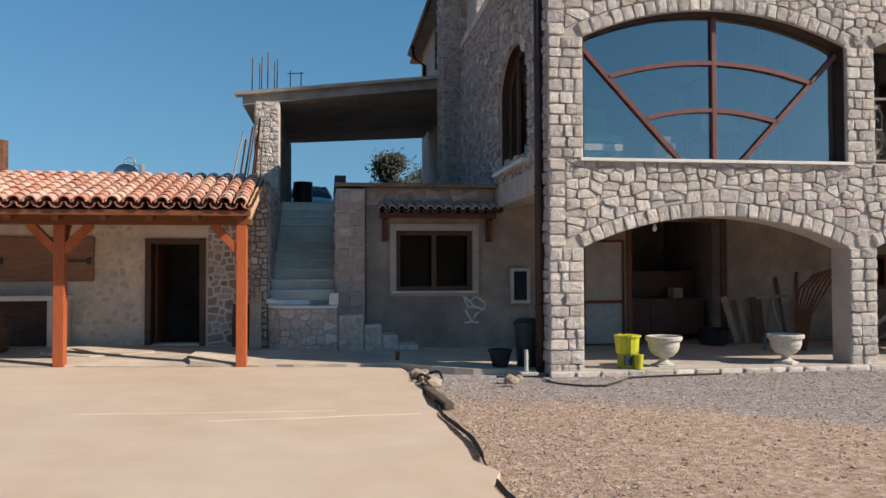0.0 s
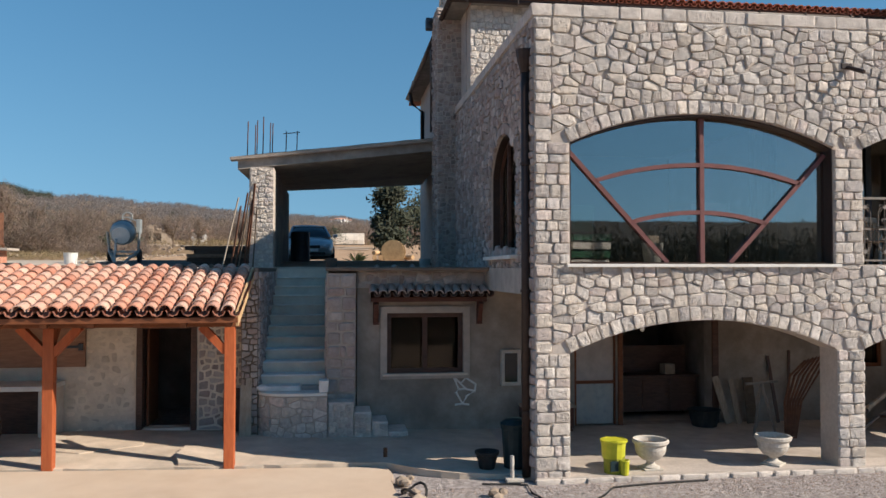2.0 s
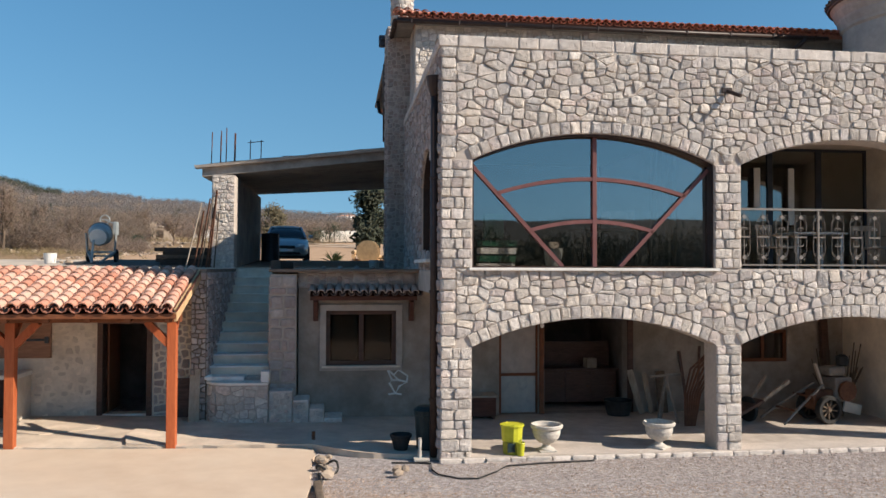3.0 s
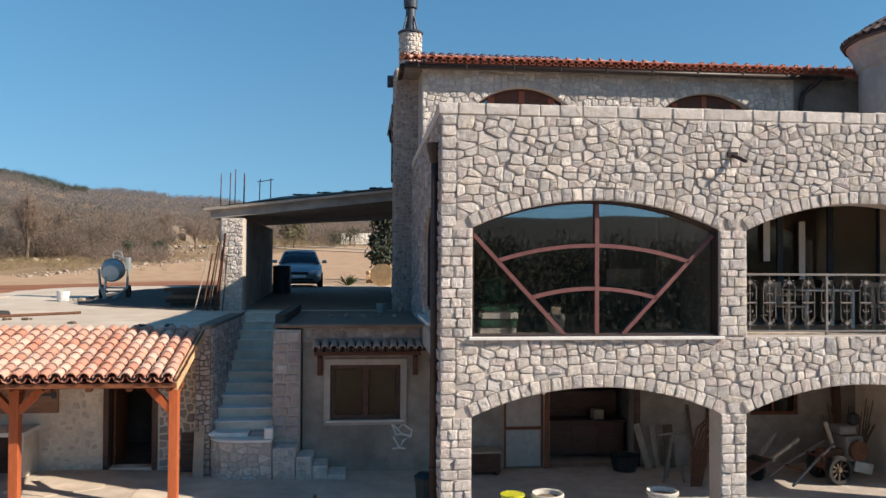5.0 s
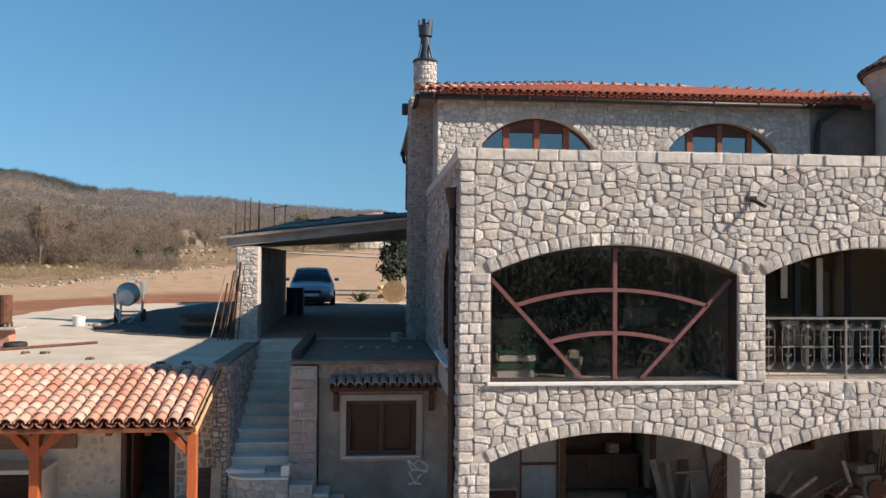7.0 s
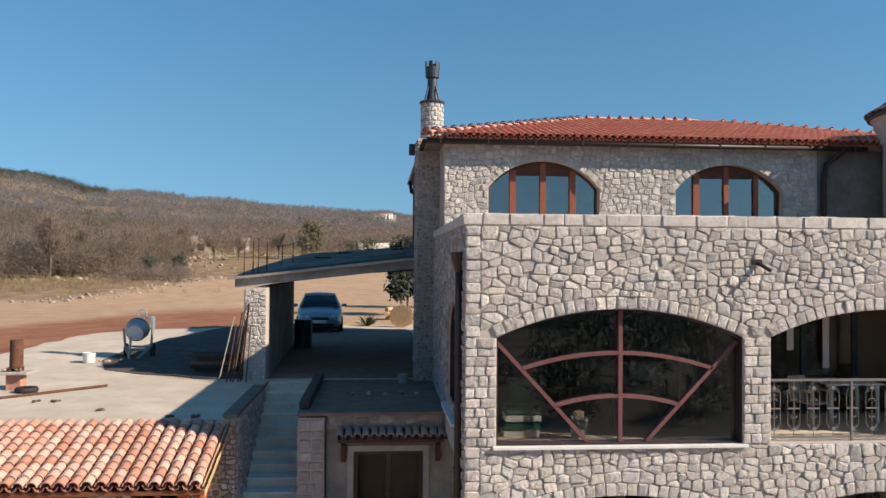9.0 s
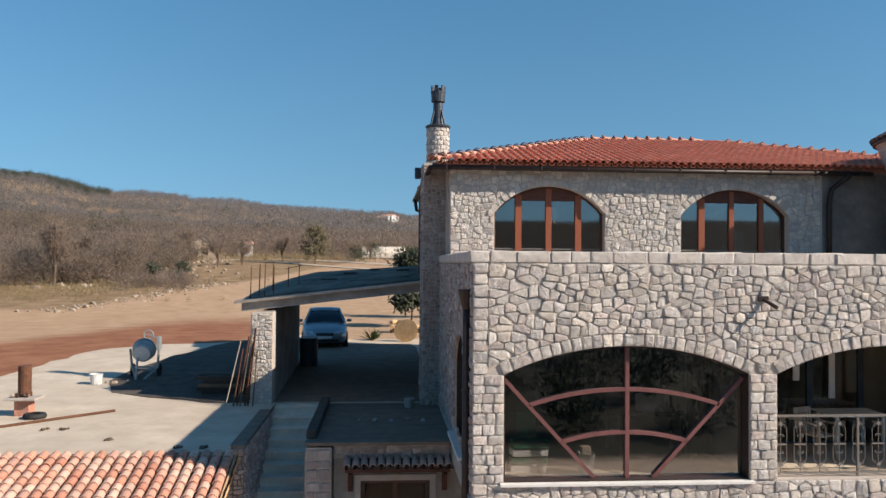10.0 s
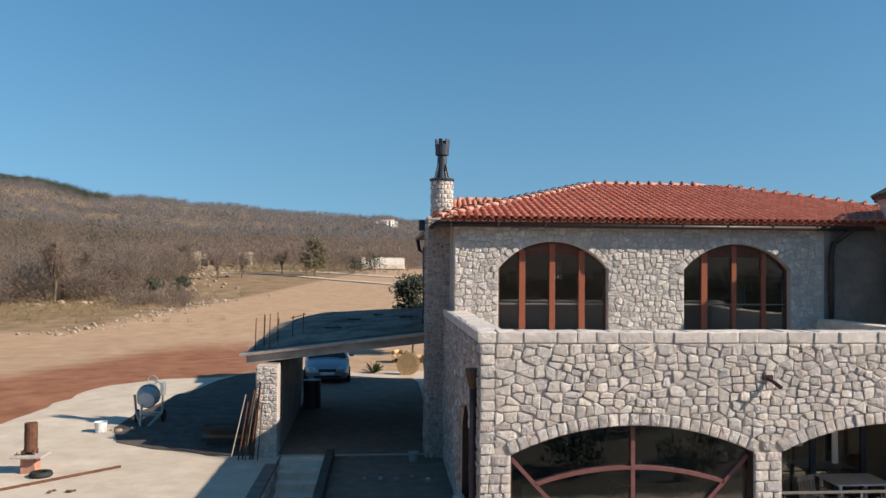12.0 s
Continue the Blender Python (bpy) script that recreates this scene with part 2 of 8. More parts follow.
M_CARGLASS = surface("car_window_glass", (0.02, 0.03, 0.04), (0.03, 0.045, 0.055), 2, (0.03, 0.04, 0.05), 1, 0.1, 0.06, 0.0, 40)
M_LAMPGLASS = surface("clear_lamp_glass", (0.6, 0.62, 0.62), (0.7, 0.72, 0.72), 2, (0.6, 0.6, 0.6), 1, 0.1, 0.15, 0.0, 40)
M_OLDTIMBER = surface("dark_grey_brown_old_timber", (0.042, 0.034, 0.029), (0.085, 0.068, 0.055), 6, (0.03, 0.025, 0.022), 2, 0.4, 0.9, 0.4, 40, 0.2, stretch=(1, 6, 6))
M_BARK = surface("grey_brown_bark", (0.10, 0.07, 0.05), (0.19, 0.14, 0.10), 10, (0.08, 0.07, 0.05), 3, 0.4, 0.95, 0.6, 30, 0.2)
M_LOGEND = surface("cut_log_wood", (0.42, 0.27, 0.14), (0.58, 0.40, 0.22), 8, (0.32, 0.20, 0.11), 3, 0.4, 0.85, 0.3, 40, 0.2)
M_LEAF = surface("evergreen_leaves", (0.035, 0.055, 0.02), (0.085, 0.115, 0.045), 3, (0.09, 0.085, 0.04), 1, 0.4, 0.7, 0.0, 40, 0.35)
M_PINE = surface("dark_pine_leaves", (0.028, 0.036, 0.022), (0.055, 0.066, 0.04), 3, (0.06, 0.055, 0.04), 1, 0.4, 0.8, 0.0, 40, 0.3)
M_OLIVE = surface("olive_brown_leaves", (0.07, 0.062, 0.035), (0.14, 0.115, 0.065), 3, (0.10, 0.08, 0.05), 1, 0.4, 0.8, 0.0, 40, 0.3)
M_TWIG = surface("bare_grey_twigs", (0.17, 0.125, 0.09), (0.28, 0.21, 0.155), 0.2, (0.15, 0.135, 0.095), 0.015, 0.6, 0.95, 0.0, 40, 0.15,
                 tints=[(0.37, 0.275, 0.225), (0.34, 0.255, 0.205), (0.40, 0.30, 0.245), (0.345, 0.275, 0.20), (0.385, 0.27, 0.225), (0.325, 0.26, 0.19)])
M_WEED = surface("dry_tan_weeds", (0.21, 0.155, 0.08), (0.34, 0.255, 0.145), 0.5, (0.18, 0.15, 0.08), 0.1, 0.5, 0.95, 0.0, 40, 0.2)
M_RIDGE = surface("pale_ridge_tile", (0.55, 0.25, 0.17), (0.68, 0.38, 0.28), 8, (0.45, 0.2, 0.14), 3, 0.3, 0.8, 0.3, 50, 0.15)
# Distance haze is mixed into the twig colour of hill and ridge.
M_TWIG_HAZE = surface("far_wood_with_haze", (0.19, 0.168, 0.155), (0.27, 0.24, 0.225), 0.2, (0.17, 0.155, 0.14), 0.015, 0.6, 0.95, 0.0, 40, 0.15,
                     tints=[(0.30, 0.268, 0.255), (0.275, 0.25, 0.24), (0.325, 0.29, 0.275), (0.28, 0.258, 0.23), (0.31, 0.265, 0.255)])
# thin twigs let light through
for twig in (M_TWIG, M_TWIG_HAZE):
    tn, tl = twig.node_tree.nodes, twig.node_tree.links
    tb_ = tn["Principled BSDF"]
    tt = tn.new("ShaderNodeBsdfTranslucent")
    tx = tn.new("ShaderNodeMixShader")
    tx.inputs[0].default_value = 0.5
    tl.new(tb_.inputs["Base Color"].links[0].from_socket, tt.inputs["Color"])
    tl.new(tb_.outputs[0], tx.inputs[1])
    tl.new(tt.outputs[0], tx.inputs[2])
    tl.new(tx.outputs[0], tn["Material Output"].inputs["Surface"])
M_ROCK = surface("pale_field_rock", (0.27, 0.21, 0.155), (0.41, 0.335, 0.26), 3, (0.30, 0.20, 0.13), 1, 0.4, 0.95, 0.5, 20, 0.25)
M_PEBBLE = surface("mixed_gravel", (0.40, 0.33, 0.28), (0.56, 0.47, 0.40), 6, (0.34, 0.28, 0.25), 1, 0.3, 0.95, 0.2, 50, 0.3,
                   tints=[(0.42, 0.33, 0.27), (0.36, 0.31, 0.29), (0.48, 0.39, 0.33), (0.30, 0.26, 0.24), (0.45, 0.335, 0.27)])
M_PEBBLE_TAN = surface("pinkish_tan_gravel", (0.42, 0.30, 0.22), (0.62, 0.47, 0.36), 6, (0.34, 0.24, 0.18), 1, 0.3, 0.95, 0.2, 50, 0.3,
                       tints=[(0.50, 0.36, 0.26), (0.42, 0.31, 0.24), (0.60, 0.46, 0.36), (0.30, 0.22, 0.17), (0.55, 0.38, 0.28)])
M_GLASS = glass_mat("mirror_coated_glass", (0.74, 0.74, 0.74), 0.26, 0.02)
M_GLASS_UP = glass_mat("upper_window_glass", (0.66, 0.64, 0.63), 0.20, 0.03)
M_GLASS_CLEAR = glass_mat("clear_window_glass", (0.62, 0.58, 0.54), 0.02, 0.02)
M_GLASS_DARK = glass_mat("dark_tinted_glass", (0.66, 0.67, 0.64), 0.15, 0.02)


def ground_mat():
    m, nodes, links, bsdf = node_mat("open_ground")
    tc = nodes.new("ShaderNodeTexCoord")
    vec = tc.outputs["Object"]
    sx = nodes.new("ShaderNodeSeparateXYZ")
    links.new(vec, sx.inputs[0])
    wide = noise_node(nodes, links, vec, 0.12, 5, 0.6)
    mid = noise_node(nodes, links, vec, 0.9, 6, 0.65)
    fine = noise_node(nodes, links, vec, 11, 10, 0.80)

    def add(a, b, k):
        n = nodes.new("ShaderNodeMath")
        n.operation = "MULTIPLY_ADD"
        links.new(b, n.inputs[0])
        n.inputs[1].default_value = k
        links.new(a, n.inputs[2])
        return n.outputs[0]

    def band(v, lo, hi):
        n = nodes.new("ShaderNodeMapRange")
        n.interpolation_type = "SMOOTHSTEP"
        n.inputs["From Min"].default_value, n.inputs["From Max"].default_value = lo, hi
        links.new(v, n.inputs["Value"])
        return n.outputs[0]

    def times(a, b):
        n = nodes.new("ShaderNodeMath")
        n.operation = "MULTIPLY"
        links.new(a, n.inputs[0])
        links.new(b, n.inputs[1])
        return n.outputs[0]

    yw = add(sx.outputs[1], wide.outputs["Fac"], 8.0)       # y with a wandering edge
    ym = add(sx.outputs[1], mid.outputs["Fac"], 1.6)
    xw = add(sx.outputs[0], wide.outputs["Fac"], 10.0)
    # front yard: pinkish gravel, grey gravel along the house
    r1 = ramp(nodes, [(0.34, (0.29, 0.185, 0.125)), (0.5, (0.48, 0.335, 0.24)), (0.64, (0.68, 0.54, 0.43))])
    links.new(fine.outputs["Fac"], r1.inputs[0])
    r2 = ramp(nodes, [(0.36, (0.20, 0.17, 0.158)), (0.5, (0.35, 0.31, 0.292)), (0.64, (0.54, 0.485, 0.455))])
    links.new(fine.outputs["Fac"], r2.inputs[0])
    gv = add(add(ym, wide.outputs["Fac"], 3.0), sx.outputs[0], 0.28)
    gv = add(gv, times(band(sx.outputs[0], 0.6, 2.5), band(sx.outputs[0], 4.6, 2.9)), 1.3)   # a tongue of grey gravel
    front = mix_rgb(nodes, links, band(gv, -0.1, 0.9), r1.outputs[0], r2.outputs[0])
    # upper field: tan earth, red soil beside the yard, scrub floor and hillside further off
    r3 = ramp(nodes, [(0.2, (0.34, 0.21, 0.12)), (0.5, (0.44, 0.29, 0.18)), (0.8, (0.52, 0.37, 0.24))])
    links.new(mid.outputs["Fac"], r3.inputs[0])
    r4 = ramp(nodes, [(0.3, (0.22, 0.085, 0.045)), (0.7, (0.36, 0.17, 0.095))])
    links.new(mid.outputs["Fac"], r4.inputs[0])
    dt = nodes.new("ShaderNodeVectorMath")
    dt.operation = "DOT_PRODUCT"
    links.new(vec, dt.inputs[0])
    dt.inputs[1].default_value = (-0.98, 0.19, 0)
    sw = add(dt.outputs["Value"], wide.outputs["Fac"], 5.0)
    up = mix_rgb(nodes, links, times(times(band(sw, 13.5, 15.5), band(sw, 24.0, 21.0)), band(yw, 42.0, 34.0)), r3.outputs[0], r4.outputs[0])
    r5 = ramp(nodes, [(0.3, (0.17, 0.145, 0.125)), (0.55, (0.25, 0.213, 0.183)), (0.75, (0.31, 0.263, 0.226))])
    hill = noise_node(nodes, links, vec, 0.05, 8, 0.75)
    links.new(hill.outputs["Fac"], r5.inputs[0])
    up = mix_rgb(nodes, links, band(yw, 132.0, 140.0), up, r5.outputs[0])
    up = mix_rgb(nodes, links, times(band(xw, -17.0, -24.0), band(yw, 60.0, 68.0)), up, r5.outputs[0])
    col = mix_rgb(nodes, links, band(sx.outputs[1], 7.0, 7.4), front, up)
    # brown rough strip behind the line of cleared rocks
    d2 = nodes.new("ShaderNodeVectorMath")
    d2.operation = "DOT_PRODUCT"
    links.new(vec, d2.inputs[0])
    d2.inputs[1].default_value = (-1.0, 0.23, 0)
    r7 = ramp(nodes, [(0.32, (0.17, 0.11, 0.065)), (0.5, (0.27, 0.18, 0.10)), (0.68, (0.38, 0.265, 0.155))])
    rough_ = noise_node(nodes, links, vec, 0.5, 7, 0.75)
    links.new(rough_.outputs["Fac"], r7.inputs[0])
    up_strip = times(band(add(d2.outputs["Value"], rough_.outputs["Fac"], 2.0), 32.0, 33.6), band(ym, 41.0, 44.0))
    col = mix_rgb(nodes, links, up_strip, col, r7.outputs[0])
    r6 = ramp(nodes, [(0.3, (0.02, 0.018, 0.013)), (0.7, (0.04, 0.034, 0.024))])
    links.new(mid.outputs["Fac"], r6.inputs[0])
    col = mix_rgb(nodes, links, band(ym, -11.6, -13.2), col, r6.outputs[0])
    links.new(col, bsdf.inputs["Base Color"])
    bsdf.inputs["Roughness"].default_value = 0.95
    bsdf.inputs["Specular IOR Level"].default_value = 0.15
    bp = nodes.new("ShaderNodeBump")
    bp.inputs["Strength"].default_value = 0.8
    bp.inputs["Distance"].default_value = 0.04
    links.new(fine.outputs["Fac"], bp.inputs["Height"])
    links.new(bp.outputs[0], bsdf.inputs["Normal"])
    return m


M_GROUND = ground_mat()


# ---- building tools ----
def obj(name, bm, material, smooth=False):
    me = bpy.data.meshes.new(name)
    bmesh.ops.recalc_face_normals(bm, faces=bm.faces)
    bm.to_mesh(me)
    bm.free()
    me.materials.append(material)
    if smooth:
        me.shade_smooth()
    return new(name, me)


def part(name, bm, material, parent, label="", smooth=False):
    ob = obj(name, bm, material, smooth)
    ob.parent = parent
    if label:
        ob["label"] = label
    return ob


def thing(name, label, category, at=(0, 0, 0), turn=0, group="", kind=""):
    e = new(name)
    e.matrix_basis = pose(*at, 0, 0, turn)
    return tagged(e, label, category, group, kind)


def mesh_of(name, verts, faces, material, smooth=False):
    me = bpy.data.meshes.new(name)
    me.from_pydata(verts, [], faces)
    me.materials.append(material)
    if smooth:
        me.shade_smooth()
    return me


def box(bm, x0, x1, y0, y1, z0, z1, bevel=0.0, m=None):
    vs = [bm.verts.new((x, y, z)) for z in (z0, z1) for y in (y0, y1) for x in (x0, x1)]
    fs = [bm.faces.new([vs[i] for i in q]) for q in ((0, 2, 3, 1), (4, 5, 7, 6), (0, 1, 5, 4), (2, 6, 7, 3), (0, 4, 6, 2), (1, 3, 7, 5))]
    if m is not None:
        bmesh.ops.transform(bm, matrix=m, verts=vs)
    if bevel:
        edges = {e for f in fs for e in f.edges}
        bmesh.ops.bevel(bm, geom=list(edges), offset=bevel, segments=2, affect="EDGES", profile=0.6)
    return bm


def boxed(*a, **k):
    return box(bmesh.new(), *a, **k)


def tube(bm, pts, r, sides=6, r_end=None):
    """A round bar along points."""
    pts = [Vector(p) for p in pts]
    rings = []
    for i, p in enumerate(pts):
        d = (pts[min(i + 1, len(pts) - 1)] - pts[max(i - 1, 0)]).normalized()
        a = d.orthogonal().normalized() if abs(d.z) < 0.9 else Vector((1, 0, 0))
        a = (a - d * a.dot(d)).normalized()
        b = d.cross(a)
        rr = r if r_end is None else r + (r_end - r) * i / (len(pts) - 1)
        rings.append([bm.verts.new(p + rr * (math.cos(t) * a + math.sin(t) * b)) for t in [2 * math.pi * k / sides for k in range(sides)]])
    for p, q in zip(rings, rings[1:]):
        best = min(range(sides), key=lambda s: (p[0].co - q[s].co).length)
        q2 = q[best:] + q[:best]
        for k in range(sides):
            bm.faces.new((p[k], p[(k + 1) % sides], q2[(k + 1) % sides], q2[k]))
        q[:] = q2
    bm.faces.new(rings[0][::-1])
    bm.faces.new(rings[-1])
    return bm


def bar(bm, a, b, w, h):
    """A square bar from a to b."""
    a, b = Vector(a), Vector(b)
    d = (b - a)
    m = Matrix.Translation(a) @ d.to_track_quat("X", "Z").to_matrix().to_4x4()
    return box(bm, 0, d.length, -w / 2, w / 2, -h / 2, h / 2, 0, m)


def lathe(bm, prof, sides=20, m=None):
    rings = [[bm.verts.new((r * math.cos(t), r * math.sin(t), z)) for t in [2 * math.pi * k / sides for k in range(sides)]] for r, z in prof]
    for p, q in zip(rings, rings[1:]):
        for k in range(sides):
            bm.faces.new((p[k], p[(k + 1) % sides], q[(k + 1) % sides], q[k]))
    bm.faces.new(rings[0][::-1])
    bm.faces.new(rings[-1])
    if m is not None:
        bmesh.ops.transform(bm, matrix=m, verts=[v for r in rings for v in r])
    return bm


def rock_mesh(bm, c, r, rng, flat=0.7):
    k = bmesh.ops.create_icosphere(bm, subdivisions=1, radius=r, matrix=Matrix.Translation(c))
    for v in k["verts"]:
        d = v.co - Vector(c)
        v.co = Vector(c) + Vector((d.x, d.y, d.z * flat)) * rng.uniform(0.7, 1.25)


# arches: a circle's segment over the opening x0..x1, springing at zs, crown at zc
def arch_circle(x0, x1, zs, zc):
    a, h = (x1 - x0) / 2, zc - zs
    r = (a * a + h * h) / (2 * h)
    return (x0 + x1) / 2, zc - r, r


def arch_top(o, x):
    x0, x1, zb, zs, zc = o
    cx, cz, r = arch_circle(x0, x1, zs, zc)
    return cz + math.sqrt(max(r * r - (x - cx) ** 2, 0))


def arch_wall(bm, u0, u1, v0, v1, openings, d0, d1, put, steps=20):
    """A wall in the plane (u, v), from depth d0 to d1, with arched openings (x0, x1, bottom, spring, crown)."""
    us = {u0, u1}
    for o in openings:
        n = 1 if o[4] - o[3] < 1e-4 else steps
        us |= {o[0] + (o[1] - o[0]) * k / n for k in range(n + 1)}
    us = sorted(us)

    def quad(*p):
        bm.faces.new([bm.verts.new(put(*q)) for q in p])

    for a, b in zip(us, us[1:]):
        mid = (a + b) / 2
        spans = []
        low = (v0, v0)
        for o in sorted([o for o in openings if o[0] < mid < o[1]], key=lambda o: o[2]):
            ta, tb = (o[3], o[3]) if o[4] - o[3] < 1e-4 else (arch_top(o, a), arch_top(o, b))
            if o[2] > low[0] + 1e-4:
                spans.append((*low, o[2], o[2]))
                quad((a, o[2], d0), (b, o[2], d0), (b, o[2], d1), (a, o[2], d1))
            quad((a, ta, d0), (b, tb, d0), (b, tb, d1), (a, ta, d1))
            low = (ta, tb)
        spans.append((*low, v1, v1))
        for la, lb, ha, hb in spans:
            for d in (d0, d1):
                quad((a, la, d), (b, lb, d), (b, hb, d), (a, ha, d))
    for o in openings:
        for u in (o[0], o[1]):
            quad((u, o[2], d0), (u, o[3], d0), (u, o[3], d1), (u, o[2], d1))
    quad((u0, v1, d0), (u1, v1, d0), (u1, v1, d1), (u0, v1, d1))
    quad((u0, v0, d0), (u1, v0, d0), (u1, v0, d1), (u0, v0, d1))
    for u in (u0, u1):
        quad((u, v0, d0), (u, v1, d0), (u, v1, d1), (u, v0, d1))
    bmesh.ops.remove_doubles(bm, verts=bm.verts, dist=0.0005)
    return bm


# stonework: outlines in (u, v), then stones with a rough raised face
def cut(poly, n, c):
    """The part of a convex outline with n.p <= c."""
    out = []
    for i, p in enumerate(poly):
        q = poly[(i + 1) % len(poly)]
        a, b = n[0] * p[0] + n[1] * p[1] - c, n[0] * q[0] + n[1] * q[1] - c
        if a <= 0:
            out.append(p)
        if a * b < 0:
            t = a / (a - b)
            out.append((p[0] + t * (q[0] - p[0]), p[1] + t * (q[1] - p[1])))
    return out


def rubble(u0, u1, v0, v1, size, joint, rects=(), arches=(), seed=1, flat=1.0, loose=0.46):
    """Irregular stones that fill a rectangle and leave out rectangles (u0, u1, v0, v1) and arch rings (opening, ring width)."""
    rng = random.Random(seed)
    su, sv = size, size * flat
    seeds = []
    rings = [(*arch_circle(o[0], o[1], o[3], o[4]), w, o) for o, w in arches]

    def inside(u, v):
        for r in rects:
            if r[0] - 0.02 < u < r[1] + 0.02 and r[2] - 0.02 < v < r[3] + 0.02:
                return True
        for cx, cz, r, w, o in rings:
            if v > o[3] and math.hypot(u - cx, v - cz) < r + w + 0.02:
                return True
            if o[0] - 0.01 < u < o[1] + 0.01 and o[2] < v < o[3]:
                return True
        return False

    nu, nv = int((u1 - u0) / su) + 1, int((v1 - v0) / sv) + 1
    for j in range(nv + 1):
        slip = rng.random()
        for i in range(-1, nu + 1):
            u = u0 + (i + slip + rng.uniform(-loose, loose)) * (u1 - u0) / nu
            v = v0 + (j + 0.18 * math.sin(i * 0.7 + j) + rng.uniform(-loose, loose) * 0.8) * (v1 - v0) / nv
            if u0 < u < u1 and v0 < v < v1 and not inside(u, v) and rng.random() > 0.13:
                seeds.append((u, v, rng.uniform(0, 0.30) * sv * sv))
    cells = {}
    for s in seeds:
        cells.setdefault((int(s[0] // (2 * su)), int(s[1] // (2 * sv))), []).append(s)
    polys = []
    for s in seeds:
        p = [(s[0] - 1.7 * su, s[1] - 1.7 * sv), (s[0] + 1.7 * su, s[1] - 1.7 * sv), (s[0] + 1.7 * su, s[1] + 1.7 * sv), (s[0] - 1.7 * su, s[1] + 1.7 * sv)]
        ci, cj = int(s[0] // (2 * su)), int(s[1] // (2 * sv))
        for di in (-2, -1, 0, 1, 2):
            for dj in (-2, -1, 0, 1, 2):
                for q in cells.get((ci + di, cj + dj), ()):
                    if q is s or len(p) < 3:
                        continue
                    n = (q[0] - s[0], q[1] - s[1])
                    ln = math.hypot(*n)
                    if ln > 4 * max(su, sv) or ln < 1e-6:
                        continue
                    # beds lie nearly level and side joints stand nearly upright
                    n = (n[0] * 0.42, n[1]) if abs(n[1]) * su > abs(n[0]) * sv else (n[0], n[1] * 0.42)
                    ln = math.hypot(*n)
                    n = (n[0] / ln, n[1] / ln)
                    p = cut(p, n, n[0] * (s[0] + q[0]) / 2 + n[1] * (s[1] + q[1]) / 2 + (s[2] - q[2]) / (2 * ln) - joint / 2)
        h = joint / 2
        for n, c in (((1, 0), u1 - h), ((-1, 0), -u0 - h), ((0, 1), v1 - h), ((0, -1), -v0 - h)):
            p = cut(p, n, c) if len(p) > 2 else p
        for r in rects:
            gaps = (r[0] - s[0], s[0] - r[1], r[2] - s[1], s[1] - r[3])
            k = max(range(4), key=lambda i: gaps[i])
            n, c = (((1, 0), r[0] - h), ((-1, 0), -r[1] - h), ((0, 1), r[2] - h), ((0, -1), -r[3] - h))[k]
            if len(p) > 2 and gaps[k] < 2.5 * size:
                p2 = cut(p, n, c)
                lo = [max(min(w[i] for w in p), r[2 * i]) for i in (0, 1)]
                hi = [min(max(w[i] for w in p), r[2 * i + 1]) for i in (0, 1)]
                if lo[0] < hi[0] and lo[1] < hi[1]:
                    p = p2
        for cx, cz, r, w, o in rings:
            if len(p) > 2 and o[2] - size < s[1] <= o[3]:
                if s[0] <= o[0]:
                    p = cut(p, (1, 0), o[0] - h)
                elif s[0] >= o[1]:
                    p = cut(p, (-1, 0), -o[1] - h)
            elif len(p) > 2 and o[0] - w - size < s[0] < o[1] + w + size and s[1] > o[3]:
                n = (s[0] - cx, s[1] - cz)
                ln = math.hypot(*n)
                n = (-n[0] / ln, -n[1] / ln)
                p = cut(p, n, n[0] * cx + n[1] * cz - (r + w + h))
        if len(p) > 2:
            polys.append(p)
    return polys


def voussoirs(o, w, length, joint):
    """The ring of wedge stones round an arched opening."""
    cx, cz, r = arch_circle(o[0], o[1], o[3], o[4])
    a = math.asin((o[1] - o[0]) / 2 / r)
    n = max(5, round(2 * a * r / length))
    out = []
    for k in range(n):
        t0, t1 = -a + 2 * a * k / n + joint / 2 / r, -a + 2 * a * (k + 1) / n - joint / 2 / r
        out.append([(cx + math.sin(t0) * r, cz + math.cos(t0) * r), (cx + math.sin(t1) * r, cz + math.cos(t1) * r),
                    (cx + math.sin(t1) * (r + w), cz + math.cos(t1) * (r + w)), (cx + math.sin(t0) * (r + w), cz + math.cos(t0) * (r + w))])
    return out


def courses(u0, u1, v0, v1, height, width, joint, seed=2):
    """Squared blocks in courses."""
    rng = random.Random(seed)
    n = max(1, round((v1 - v0) / height))
    cuts = [v0 + (v1 - v0) * (k + (rng.uniform(-0.16, 0.16) if 0 < k < n else 0)) / n for k in range(n + 1)]
    out = []
    h = joint / 2
    for a, b in zip(cuts, cuts[1:]):
        m = max(1, round((u1 - u0) / width + rng.uniform(-0.5, 0.5)))
        w = [rng.uniform(0.6, 1.5) for _ in range(m)]
        u = u0
        for q in w:
            e = u + (u1 - u0) * q / sum(w)
            out.append([(u + h, a + h), (e - h, a + h), (e - h, b - h), (u + h, b - h)])
            u = e
    return out


def area(p):
    return abs(sum(a[0] * b[1] - b[0] * a[1] for a, b in zip(p, p[1:] + p[:1]))) / 2


